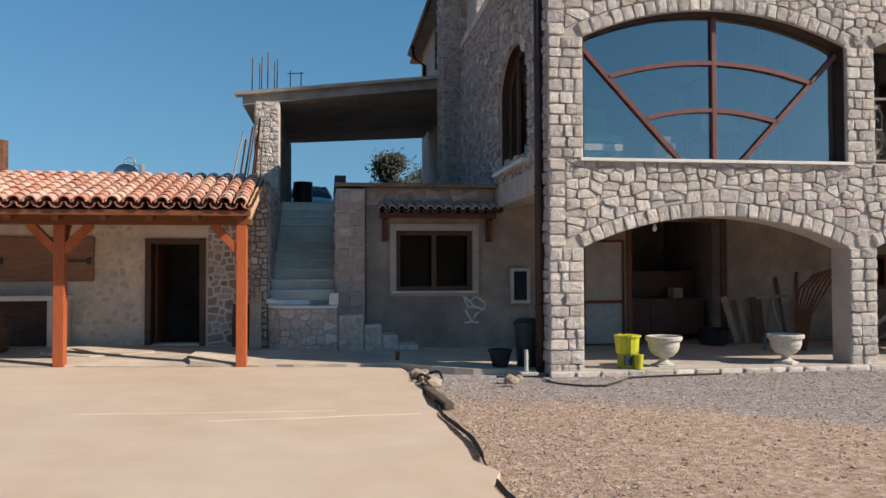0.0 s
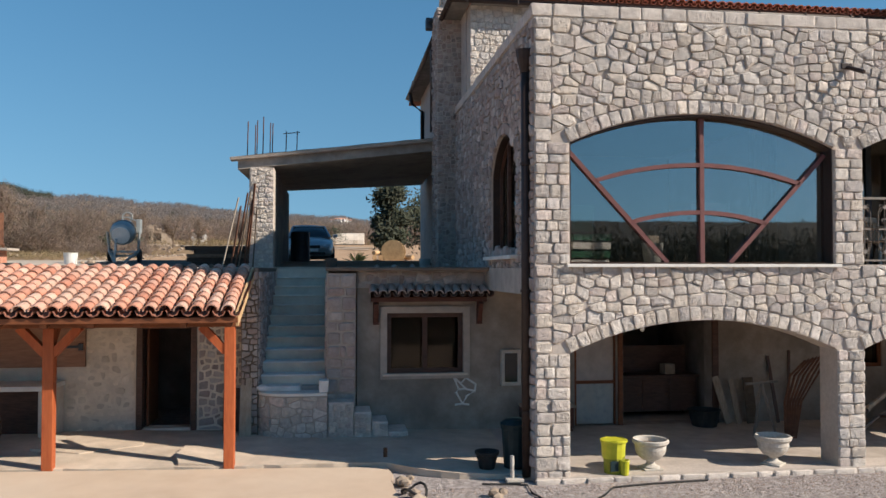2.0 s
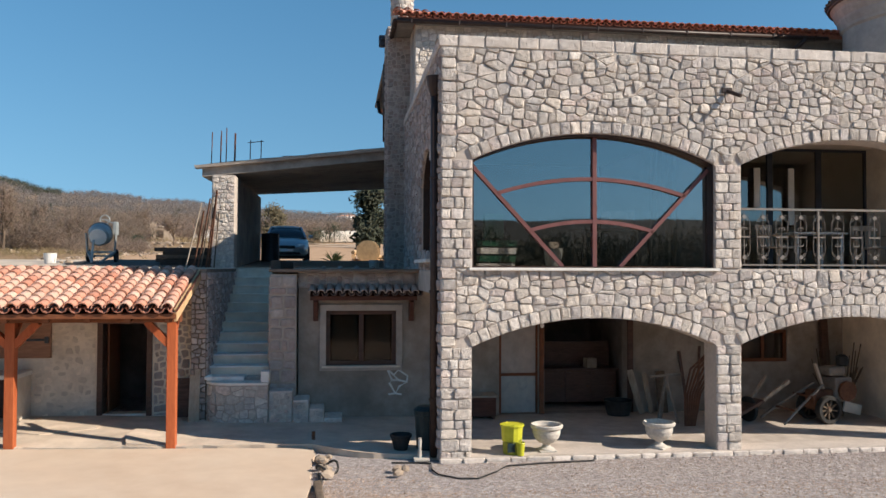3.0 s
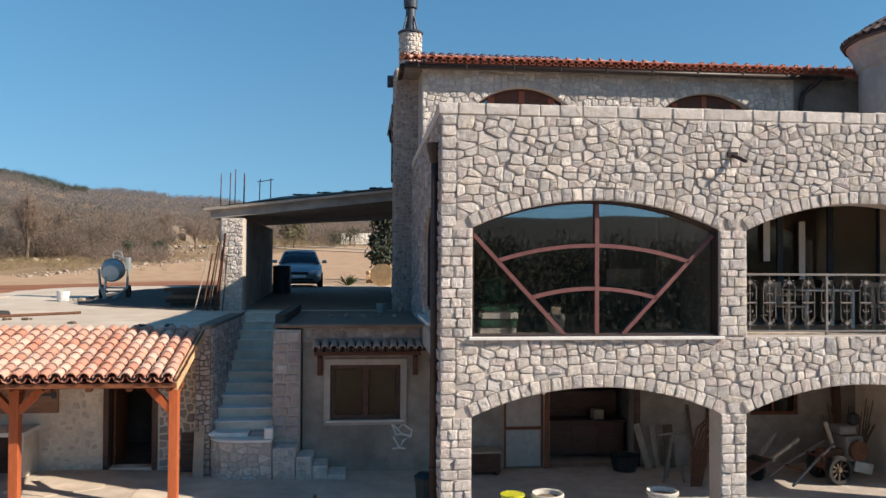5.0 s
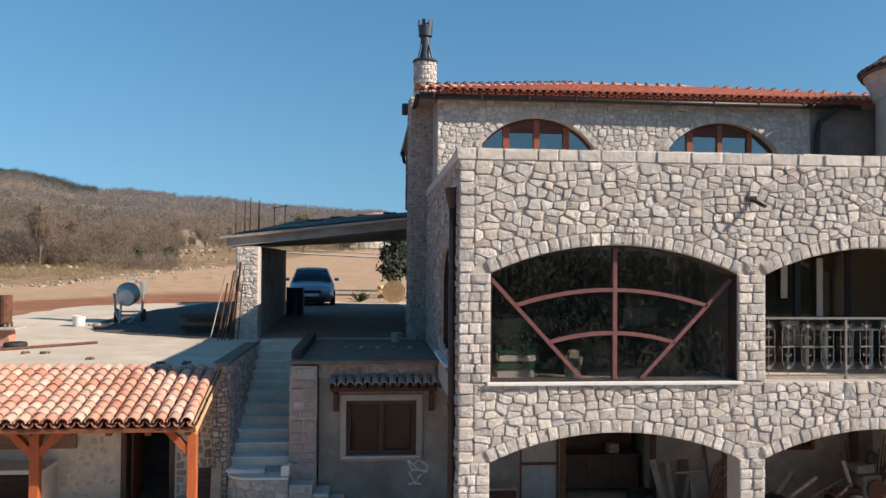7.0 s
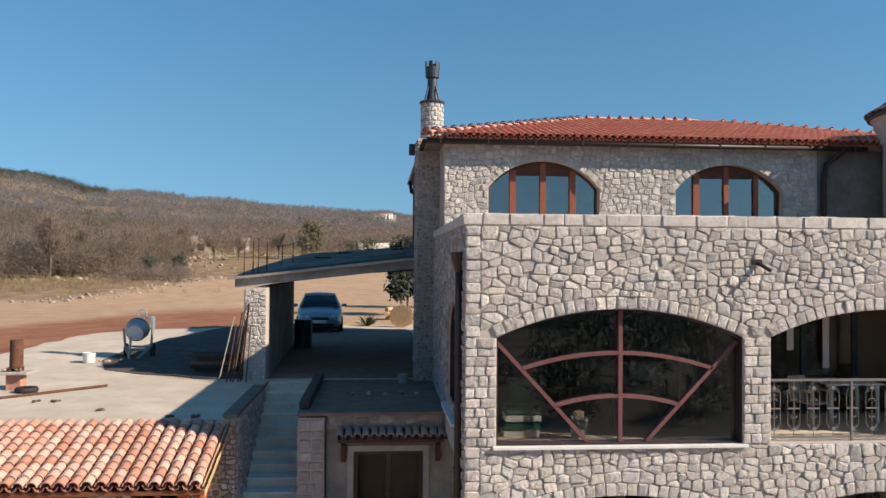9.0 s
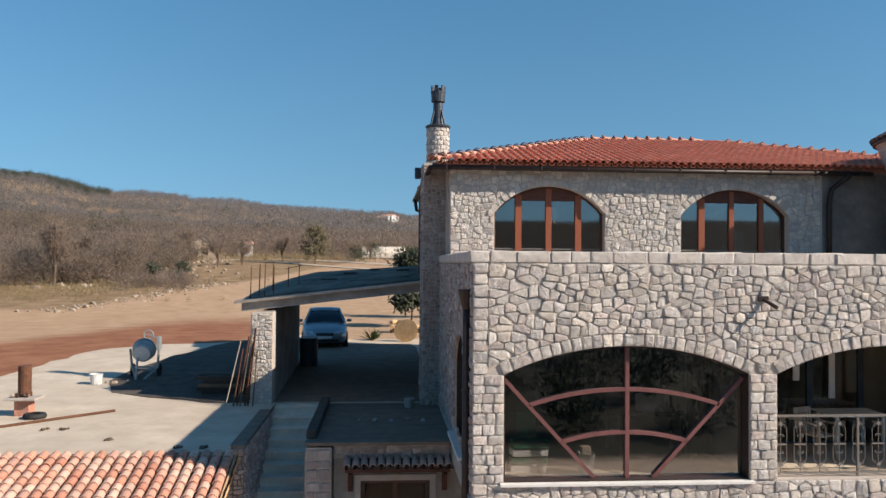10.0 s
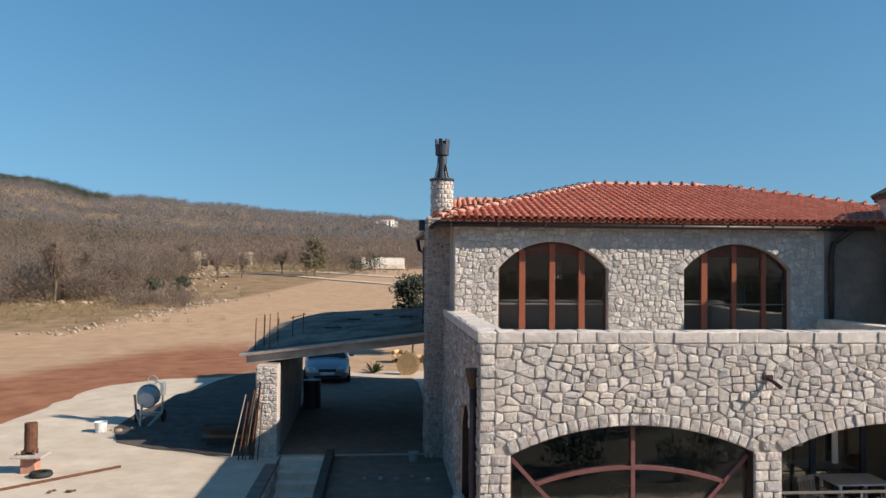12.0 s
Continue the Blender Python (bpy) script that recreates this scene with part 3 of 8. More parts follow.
def stone_geo(p, depth, rng, put, round_by=0.16, tilt=0.13):
    """One stone: the outline's corners worn off, low sides, then an uneven face broken into facets."""
    q = []
    for i, c in enumerate(p):
        a, b = p[i - 1], p[(i + 1) % len(p)]
        t = round_by * rng.uniform(0.5, 1.4)
        t2 = round_by * rng.uniform(0.5, 1.4)
        q += [(c[0] + t * (a[0] - c[0]), c[1] + t * (a[1] - c[1])), (c[0] + t2 * (b[0] - c[0]), c[1] + t2 * (b[1] - c[1]))]
    cx, cy = sum(a[0] for a in q) / len(q), sum(a[1] for a in q) / len(q)
    n = len(q)
    d = depth * rng.uniform(0.65, 1.35)
    tu, tv = rng.uniform(-tilt, tilt), rng.uniform(-tilt, tilt)

    def face(u, v, k, lift):
        return put(cx + k * (u - cx), cy + k * (v - cy), max(0.2 * d, d * lift + k * (tu * (u - cx) + tv * (v - cy))))

    vs = [put(u, v, -0.012) for u, v in q]
    vs += [put(cx + 0.975 * (u - cx), cy + 0.975 * (v - cy), d * rng.uniform(0.10, 0.42)) for u, v in q]
    vs += [face(u, v, rng.uniform(0.84, 0.94), rng.uniform(0.76, 1.0)) for u, v in q]
    vs += [face(u, v, rng.uniform(0.45, 0.66), rng.uniform(0.94, 1.13)) for u, v in q]
    vs.append(put(cx, cy, d * rng.uniform(1.0, 1.12)))
    fs = []
    for r in (0, n, 2 * n):
        fs += [(r + i, r + (i + 1) % n, r + n + (i + 1) % n, r + n + i) for i in range(n)]
    fs += [(3 * n + i, 3 * n + (i + 1) % n, 4 * n) for i in range(n)]
    return vs, fs


def lay_stones(parent, polys, depth, put, material, parts=0, seed=5, name="stone", flip=False, round_by=0.13, rest="stonework", tilt=0.13):
    """The first stones become parts of their own, the rest one joined part."""
    rng = random.Random(seed)
    verts, faces = [], []
    for i, p in enumerate(polys):
        if len(p) < 3 or area(p) < 0.0012:
            continue
        vs, fs = stone_geo(p, depth, rng, put, round_by, tilt)
        if flip:
            fs = [f[::-1] for f in fs]
        if i < parts:
            ob = new(name, mesh_of(name, vs, fs, material))
            ob.parent = parent
        else:
            n = len(verts)
            verts += vs
            faces += [tuple(k + n for k in f) for f in fs]
    if verts:
        ob = new(rest, mesh_of(rest, verts, faces, material))
        ob.parent = parent
        ob["kind"] = "stuff"


# barrel tiles on a slope
def tile_mesh(name, length, r0, r1, material, up=True, sides=6):
    """A tapered half barrel with a thick lower lip; x across, y up the slope."""
    vs, fs = [], []
    t = 0.016
    for y, r in ((0.0, r0), (length, r1)):
        for rr in (r, r - t):
            for k in range(sides + 1):
                a = math.pi * k / sides
                z = rr * math.sin(a)
                vs.append((rr * math.cos(a), y, z if up else -z))
    n = sides + 1
    for k in range(sides):
        fs.append((k, k + 1, 2 * n + k + 1, 2 * n + k))
        fs.append((n + k, 3 * n + k, 3 * n + k + 1, n + k + 1))
        fs.append((k, n + k, n + k + 1, k + 1))
    return mesh_of(name, vs, fs if up else [f[::-1] for f in fs], material)


def tile_slope(parent, eave, along, up, width, rows, spacing, length, keep, material, under, parts=0, seed=3, r=None, even=False):
    """Cover tiles over troughs. eave: lower corner; along: unit way of the eave; up: unit way up the slope; keep(u, v): where tiles lie."""
    rng = random.Random(seed)
    eave, along, up = Vector(eave), Vector(along).normalized(), Vector(up).normalized()
    nrm = along.cross(up).normalized()
    r = r or spacing * 0.455
    cover, trough = tile_mesh("tile", length * 1.2, r, r * 0.82, material), tile_mesh("trough", length * 1.2, r * 0.95, r * 0.95, under, False, 4)
    joined = {"cover": ([], [], cover), "trough": ([], [], trough)}
    cols = int(width / spacing)
    done = 0
    for j in range(rows):
        for i in range(cols + 1):
            for kind, off in (("cover", 0.0), ("trough", 0.5)):
                u, v = (i + off) * spacing, j * length
                if not keep(u, v + length * 0.3):
                    continue
                lift = 0.035 + 0.02 if kind == "cover" else 0.06
                sway = 0.25 if even else 1.0
                o = eave + along * (u + sway * rng.uniform(-0.008, 0.008)) + up * (v + sway * rng.uniform(-0.02, 0.012)) + nrm * (lift + sway * rng.uniform(0, 0.008))
                tilt = sway * rng.uniform(-0.025, 0.025)
                m = Matrix((along, up, nrm)).transposed().to_4x4()
                m.translation = o
                m = m @ Matrix.Rotation(tilt, 4, "Z") @ Matrix.Rotation(-0.020 if even else -0.045, 4, "X")
                if kind == "cover" and done < parts:
                    ob = new("tile", cover)
                    ob.parent = parent
                    ob.matrix_basis = m
                    done += 1
                else:
                    vs, fs, me = joined[kind]
                    n = len(vs)
                    vs += [m @ w.co for w in me.vertices]
                    fs += [tuple(k + n for k in f.vertices) for f in me.polygons]
    for kind, (vs, fs, me) in joined.items():
        if vs:
            ob = new("tile_field" if kind == "cover" else "roof_underlay", mesh_of("tile_field", vs, fs, material if kind == "cover" else under))
            ob.parent = parent
            ob["kind"] = "stuff"


# ---- ground ----
def lerp(a, b, t):
    return a + (b - a) * t


def steps_of(v, table):
    """Straight pieces through (v, value) pairs."""
    for (a, p), (b, q) in zip(table, table[1:]):
        if v <= b:
            return lerp(p, q, max(0.0, min(1.0, (v - a) / (b - a))))
    return table[-1][1]


SKYLINE = ((-180, 0.075), (-110, 0.08), (-60, 0.10), (-30, 0.102), (-24.8, 0.100), (-22.3, 0.098), (-19.6, 0.0855), (-18.4, 0.0835), (-16.4, 0.0855), (-14, 0.0825),
           (-13, 0.0785), (-10.6, 0.079), (-8.3, 0.0738), (-6.1, 0.0717), (-3.8, 0.0692), (-1.4, 0.0668), (0.7, 0.0677), (2.1, 0.063), (30, 0.06), (90, 0.06), (180, 0.075))
RIDGE = ((-180, 700), (-60, 1100), (-25, 1200), (-10, 1500), (1, 1700), (30, 1700), (90, 900), (180, 700))


def ground_z(x, y):
    """Height of the open ground: flat before the house, the higher field behind it, hills all round."""
    r = math.hypot(x + 1.6, y + 12.5)
    az = math.degrees(math.atan2(x + 1.6, y + 12.5))
    base = 0.0
    if y > 7.2:
        base = 2.85 + 0.035 * (min(max(y, 6.5), 14) - 6.5) + 0.048 * (min(max(y, 40), 130) - 40)
    elif y > -60:
        base = -0.02
    if r > 30 and y > 7.2:
        base += 0.25 * noise.noise((x * 0.06, y * 0.06, 0.3))
    if r > 142:
        el, rs = steps_of(az, SKYLINE), steps_of(az, RIDGE)
        top = 7.66 + el * rs - steps_of(az, ((-30, 8), (-10, 9), (1, 11)))
        k = (r - 142) / (rs - 142)
        h = base + (top - base) * (k ** 1.15 if k < 1 else 1 - 0.25 * min(k - 1, 1))
        wob = noise.noise((x * 0.006, y * 0.006, 2.0)) + 0.5 * noise.noise((x * 0.02, y * 0.02, 5.0))
        base = h + wob * min(1, (r - 142) / 150) * 3.5
    return base


def axis_values(fine, lo, hi, far):
    v = [lo + fine * k for k in range(int((hi - lo) / fine) + 1)]
    s = fine
    a = lo
    while a > -far:
        s *= 1.13
        a -= s
        v.insert(0, a)
    s, a = fine, v[-1]
    while a < far:
        s *= 1.13
        a += s
        v.append(a)
    return v


gx = axis_values(5.0, -90, 40, 2600)
gy = sorted(axis_values(5.0, -20, 150, 2600) + [7.1, 7.35])
gverts = [(x, y, ground_z(x, y)) for y in gy for x in gx]
nx = len(gx)
gfaces = [(j * nx + i, j * nx + i + 1, (j + 1) * nx + i + 1, (j + 1) * nx + i) for j in range(len(gy) - 1) for i in range(nx - 1)]
ground = tagged(new("ground", mesh_of("ground", gverts, gfaces, M_GROUND, True)), "gravel yard, tan field and brown hillsides", "ground", kind="structure")


def slab_z(x):
    return 0.035 + 0.02 * max(0, -1.95 - x)


# poured concrete drive in front of the canopy, with a ragged free edge beside the gravel
bm = bmesh.new()
rng = random.Random(4)
ys = [-14, -12] + [-10 + 0.35 * k for k in range(34)]
ys = [y for y in ys if y < 0.75] + [0.98]
rows_ = []
for y in ys:
    e = -1.95 + rng.uniform(-0.035, 0.035) + (0.12 if y < -5 else 0) * rng.random()
    xs = [-16, -11, -8, -6, -4.5, -3, -2.3, e]
    rows_.append([bm.verts.new((x, y, slab_z(x))) for x in xs])
for a, b in zip(rows_, rows_[1:]):
    for i in range(7):
        bm.faces.new((a[i], a[i + 1], b[i + 1], b[i]))
geo = bmesh.ops.extrude_face_region(bm, geom=bm.faces[:])
for v in geo["geom"]:
    if isinstance(v, bmesh.types.BMVert):
        v.co.z -= 0.16
drive = tagged(obj("pavement_drive", bm, M_CONCRETE), "sun-bleached beige concrete drive slab", "pavement", kind="structure")
# raised trowel seam across the drive
seam = part("seam", bmesh.new(), M_CONCRETE, drive)
bm = bmesh.new()
for a, b, c, d_ in ((-5.4, -2.95, -2.68, -2.60), (-4.1, -2.1, -3.10, -2.80)):
    tube(bm, [(lerp(a, b, t / 8), lerp(c, d_, t / 8) + rng.uniform(-0.015, 0.015), slab_z(lerp(a, b, t / 8)) - 0.040) for t in range(9)], 0.048, 6)
bm.to_mesh(seam.data)
bm.free()

# uneven apron under the canopy and round to the bin
def apron_z(x, y):
    base = steps_of(x, ((-9, 0.19), (-7, 0.15), (-5.5, 0.125), (-4.2, 0.11), (-2.8, 0.105), (-1.8, 0.09), (-0.7, 0.06), (0, 0.045)))
    rise = steps_of(y, ((1.0, 0.0), (2.5, 0.085), (2.9, 0.085), (3.5, 0.05))) * steps_of(x, ((-6, 1.0), (-4.2, 0.6), (-2.8, 0.3), (0, 0.2)))
    return base + rise + 0.012 * noise.noise((x * 0.9, y * 0.9, 7.0)) - 0.006


bm = bmesh.new()
axs = [-16, -14, -12, -10.5] + [-9.5 + 0.25 * k for k in range(39)]
ays = [0.0, 0.25, 0.5, 0.75, 1.0, 1.25]
rows_ = []
for x in axs:
    y0 = (1.04 if x < -1.9 else steps_of(x, ((-1.9, 0.9), (-1.2, 0.42), (-0.6, 0.28), (0, 0.2)))) + rng.uniform(-0.03, 0.03)
    rows_.append([bm.verts.new((x, lerp(y0, 3.5, k / 8), apron_z(x, lerp(y0, 3.5, k / 8)))) for k in range(9)])
for a, b in zip(rows_, rows_[1:]):
    for i in range(8):
        bm.faces.new((a[i], b[i], b[i + 1], a[i + 1]))
geo = bmesh.ops.extrude_face_region(bm, geom=bm.faces[:])
for v in geo["geom"]:
    if isinstance(v, bmesh.types.BMVert):
        v.co.z = -0.12
bmesh.ops.recalc_face_normals(bm, faces=bm.faces[:])
apron = tagged(obj("pavement_apron", bm, M_APRON), "uneven worn concrete apron under the canopy", "pavement", kind="structure")
# broken slabs that stand up at the foot of the canopy
def broken_slab(pts, low, name="broken_slab"):
    bm = bmesh.new()
    up = [bm.verts.new(p) for p in pts]
    dn = [bm.verts.new((p[0], p[1], low)) for p in pts]
    bm.faces.new(up)
    for k in range(len(up)):
        j = (k + 1) % len(up)
        bm.faces.new((up[k], dn[k], dn[j], up[j]))
    bmesh.ops.recalc_face_normals(bm, faces=bm.faces[:])
    part(name, bm, M_APRON, apron, "tilted broken concrete slab")


broken_slab([(-4.95, 1.10, 0.165), (-4.32, 1.05, 0.115), (-3.75, 1.12, 0.10), (-3.9, 1.65, 0.12), (-4.4, 2.1, 0.16), (-5.02, 2.0, 0.215), (-5.06, 1.5, 0.205)], 0.0)
broken_slab([(-7.25, 1.95, 0.245), (-6.5, 1.75, 0.20), (-5.7, 2.2, 0.20), (-5.75, 2.9, 0.215), (-6.6, 3.0, 0.23), (-7.3, 2.75, 0.25)], 0.0)

# higher yard: a thin concrete slab over the outbuilding and out to the field
bm = bmesh.new()
outline = [(-4.3, 2.55), (-16, 2.3), (-14.6, 8.5), (-12.4, 11.1), (-12.0, 14.0), (-11.8, 17.5), (-10.4, 19.8), (-8.6, 21.6), (-6.0, 22.6), (-4.2, 24.4), (1.5, 27.5), (1.5, 21), (-0.1, 15.5), (-0.1, 7.55), (-2.85, 7.55), (-4.02, 7.55)]
outline2 = []
for a, b in zip(outline, outline[1:] + outline[:1]):
    outline2 += [(lerp(a[0], b[0], k / 4), lerp(a[1], b[1], k / 4)) for k in range(4)]


def yard_z(y):
    return 2.95 + 0.035 * (min(max(y, 6.5), 14) - 6.5)


vs = []
for k, (x, y) in enumerate(outline2):
    j = 0.12 if y > 8 and x < -5 else 0
    vs.append(bm.verts.new((x + rng.uniform(-j, j), y + rng.uniform(-j, j), 2.95)))
bm.faces.new(vs)
for y in (6.5, 9, 11.5, 14):
    bmesh.ops.bisect_plane(bm, geom=bm.verts[:] + bm.edges[:] + bm.faces[:], plane_co=(0, y, 0), plane_no=(0, 1, 0))
for v in bm.verts:
    v.co.z = yard_z(v.co.y)
geo = bmesh.ops.extrude_face_region(bm, geom=bm.faces[:])
for v in geo["geom"]:
    if isinstance(v, bmesh.types.BMVert):
        v.co.z -= 0.16
yard = tagged(obj("pavement_upper_yard", bm, M_YARD), "pale concrete slab of the upper yard", "pavement", kind="structure")

# ---- the house: arcade, loggia, roof terrace ----
LOW_1, LOW_2 = (0.495, 4.52, 0.06, 1.757, 2.20), (4.95, 8.98, 0.06, 1.757, 2.20)
TOP_1, TOP_2 = (0.50, 4.50, 2.995, 4.70, 5.15), (4.96, 8.96, 2.995, 4.70, 5.15)
FX = 9.45                      # end of the front


def to_front(u, v, d):
    return (u, -d, v)


def to_west(u, v, d):          # a wall that faces left (-x); u runs along y
    return (0.0 - d, u, v)


wall_front = tagged(obj("wall_front", arch_wall(bmesh.new(), 0.0, FX, -0.05, 6.48, [LOW_1, LOW_2, TOP_1, TOP_2], 0.0, -0.42, to_front), M_MORTAR),
                    "front wall of pale rubble stone with two tiers of arches", "wall", kind="structure")
SIDE_O = (1.15, 3.15, 3.15, 4.55, 5.15)
wall_west = tagged(obj("wall_west", arch_wall(bmesh.new(), 0.42, 7.3, 2.62, 6.48, [SIDE_O], -0.02, -0.40, to_west), M_MORTAR),
                   "shaded side wall of rubble stone with an arched window", "wall", kind="structure")
bm = bmesh.new()
box(bm, FX - 0.40, FX, 1.20, 6.1, -0.05, 6.48)
box(bm, FX - 0.40, FX, 0.42, 1.20, 2.05, 6.48)
wall_east = tagged(obj("wall_east", bm, M_PLASTER), "plain end wall with a narrow doorway", "wall", kind="structure")
floor_arcade = tagged(obj("floor_arcade", boxed(0.0, FX, -0.06, 6.4, -0.2, 0.058, 0.01), M_OLDCON), "dusty concrete arcade floor", "floor", kind="structure")
ceiling_arcade = tagged(obj("ceiling_arcade", boxed(0.02, FX - 0.02, 0.424, 7.0, 2.62, 2.80), M_PLASTER), "plastered arcade ceiling", "ceiling", kind="structure")
floor_loggia = tagged(obj("floor_loggia", boxed(0.40, FX - 0.40, 0.424, 7.0, 2.806, 2.97), M_YARD), "pale floor of the loggia", "floor", kind="structure")
ceiling_loggia = tagged(obj("ceiling_loggia", boxed(4.72, FX - 0.40, 0.424, 6.0, 5.42, 5.62), M_PLASTER), "plastered ceiling of the loggia", "ceiling", kind="structure")
ceiling_glazed = tagged(obj("ceiling_glazed_room", boxed(0.40, 4.716, 0.424, 6.0, 5.42, 5.62), M_DIMROOM), "dark ceiling of the glazed room", "ceiling", kind="structure")
floor_terrace = tagged(obj("floor_terrace", boxed(0.40, 13.5, 0.424, 6.08, 5.626, 5.76), M_CARPORT), "grey concrete roof terrace floor", "floor", kind="structure")
wall_loggia = tagged(obj("wall_loggia_back", boxed(0.42, 4.62, 6.0, 6.2, 2.974, 5.416), M_DIMROOM), "dark back wall of the glazed room", "wall", kind="structure")
wall_part = tagged(obj("wall_partition", boxed(4.60, 4.84, 0.424, 6.0, 2.974, 5.416), M_RENDER), "plastered partition wall", "wall", kind="structure")

# back wall of the arcade, in line with the wall of the small window
BACK_Y = 3.42
DOOR_O, DARK_O, WIN_O = (1.62, 2.42, 0.06, 2.0, 2.0), (2.55, 4.28, 0.06, 2.35, 2.35), (6.75, 7.80, 1.05, 1.72, 1.72)


def to_back(u, v, d):
    return (u, BACK_Y - d, v)


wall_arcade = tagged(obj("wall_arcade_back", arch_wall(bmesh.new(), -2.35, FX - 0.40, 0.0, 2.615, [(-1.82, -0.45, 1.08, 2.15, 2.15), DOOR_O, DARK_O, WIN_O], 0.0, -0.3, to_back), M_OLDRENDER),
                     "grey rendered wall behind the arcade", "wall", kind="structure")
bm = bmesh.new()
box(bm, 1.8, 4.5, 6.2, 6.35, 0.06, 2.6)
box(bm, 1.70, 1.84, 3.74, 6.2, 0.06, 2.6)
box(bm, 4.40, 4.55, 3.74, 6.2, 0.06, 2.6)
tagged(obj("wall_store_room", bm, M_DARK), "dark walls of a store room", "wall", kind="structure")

# upper storey
UY = 6.12
UP_1, UP_2 = (1.20, 3.85, 5.78, 7.66, 8.31), (5.72, 8.40, 5.78, 7.66, 8.29)


def to_upper(u, v, d):
    return (u, UY - d, v)


wall_upper = tagged(obj("wall_upper_front", arch_wall(bmesh.new(), 0.15, 9.25, 5.76, 8.78, [UP_1, UP_2], 0.0, -0.38, to_upper), M_MORTAR),
                    "upper front wall of pale rubble stone with arched windows", "wall", kind="structure")
# The tower's shadow is deepened in this wall's dark render.
wall_upper_end = tagged(obj("wall_upper_end", boxed(9.25, 13.4, UY - 0.02, UY + 0.38, 5.76, 8.78), M_DARKGREY), "rendered wall beside the tower, tower shade in its dark grey", "wall", kind="structure")
wall_upper_west = tagged(obj("wall_upper_west", boxed(0.12, 0.45, UY + 0.384, 15.6, 2.9, 8.78), M_RENDER), "rendered side wall of the house", "wall", kind="structure")
bm = bmesh.new()
box(bm, 0.45, 13.4, 15.2, 15.6, 2.9, 8.78)
box(bm, 13.0, 13.4, UY + 0.384, 15.2, 2.9, 8.78)
wall_rear = tagged(obj("wall_rear", bm, M_RENDER), "rear walls of the house", "wall", kind="structure")
floor_upper = tagged(obj("floor_upper", boxed(0.45, 13.0, UY + 0.384, 15.2, 5.5, 5.78), M_YARD), "upper room floor", "floor", kind="structure")
wall_upper_inner = tagged(obj("wall_upper_inner", boxed(0.45, 13.0, 10.2, 10.35, 5.78, 8.7), M_PLASTER), "inner wall of the upper room", "wall", kind="structure")
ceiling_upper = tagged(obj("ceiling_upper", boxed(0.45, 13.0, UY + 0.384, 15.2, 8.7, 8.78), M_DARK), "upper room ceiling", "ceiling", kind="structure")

# parapet coping is laid with the stones; the roof
RX0, RX1, RY0, RY1, RZ, RP = -0.28, 13.6, 5.84, 16.0, 8.78, 0.266
RH = (RY1 - RY0) / 2


def roof_solid(x0, x1, y0, y1, z, pitch, thick):
    h = (y1 - y0) / 2 if (y1 - y0) < (x1 - x0) else (x1 - x0) / 2
    bm = bmesh.new()
    cy = (y0 + y1) / 2
    lo = [bm.verts.new(p) for p in ((x0, y0, z - thick), (x1, y0, z - thick), (x1, y1, z - thick), (x0, y1, z - thick))]
    up = [bm.verts.new(p) for p in ((x0, y0, z), (x1, y0, z), (x1, y1, z), (x0, y1, z))]
    if (x1 - x0) - 2 * h > 0.05:
        a, b = bm.verts.new((x0 + h, cy, z + pitch * h)), bm.verts.new((x1 - h, cy, z + pitch * h))
        for f in ((up[0], up[1], b, a), (up[1], up[2], b), (up[2], up[3], a, b), (up[3], up[0], a)):
            bm.faces.new(f)
    else:
        a = bm.verts.new(((x0 + x1) / 2, cy, z + pitch * h))
        for k in range(4):
            bm.faces.new((up[k], up[(k + 1) % 4], a))
    for k in range(4):
        bm.faces.new((lo[k], lo[(k + 1) % 4], up[(k + 1) % 4], up[k]))
    bm.faces.new(lo[::-1])
    return bm


roof_main = tagged(obj("roof_main", roof_solid(RX0, RX1, RY0, RY1, RZ, RP, 0.09), M_TILE_UNDER), "red clay barrel tile hip roof", "roof", kind="structure")
roof_rear = tagged(obj("roof_rear", roof_solid(-0.1, 4.3, 15.0, 17.6, 8.95, 0.88, 0.1), M_TILE_UNDER), "red clay tile roof of the rear wing", "roof", kind="structure")
part("soffit", boxed(RX0 + 0.01, 0.115, RY0 + 0.01, RY1 - 0.01, RZ - 0.118, RZ - 0.094), M_DARKGREY, roof_main, "dark grey-brown eaves boarding")
part("soffit", boxed(0.16, RX1 - 0.01, RY0 + 0.01, UY - 0.035, RZ - 0.118, RZ - 0.094), M_DARKGREY, roof_main, "dark grey-brown eaves boarding")
part("fascia", boxed(RX0 - 0.006, RX0 - 0.001, RY0, RY1, RZ - 0.118, RZ - 0.002), M_PIPE, roof_main, "dark brown fascia")
tagged(obj("wall_rear_wing", boxed(0.3, 4.0, 15.62, 17.4, 2.9, 8.85), M_RENDER), "rendered wall of the rear wing", "wall", kind="structure")


def gutter(name, a, b, label):
    e = thing(name, label, "gutter")
    bm = bmesh.new()
    tube(bm, [a, b], 0.055, 8)
    part("channel", bm, M_PIPE, e, smooth=True)
    n = int((Vector(b) - Vector(a)).length / 1.1)
    for k in range(n + 1):
        p = Vector(a).lerp(Vector(b), (k + 0.3) / (n + 0.6))
        part("bracket", boxed(p.x - 0.018, p.x + 0.018, p.y - 0.060, p.y + 0.060, p.z - 0.058, p.z + 0.060, 0.006), M_PIPE, e)
    return e


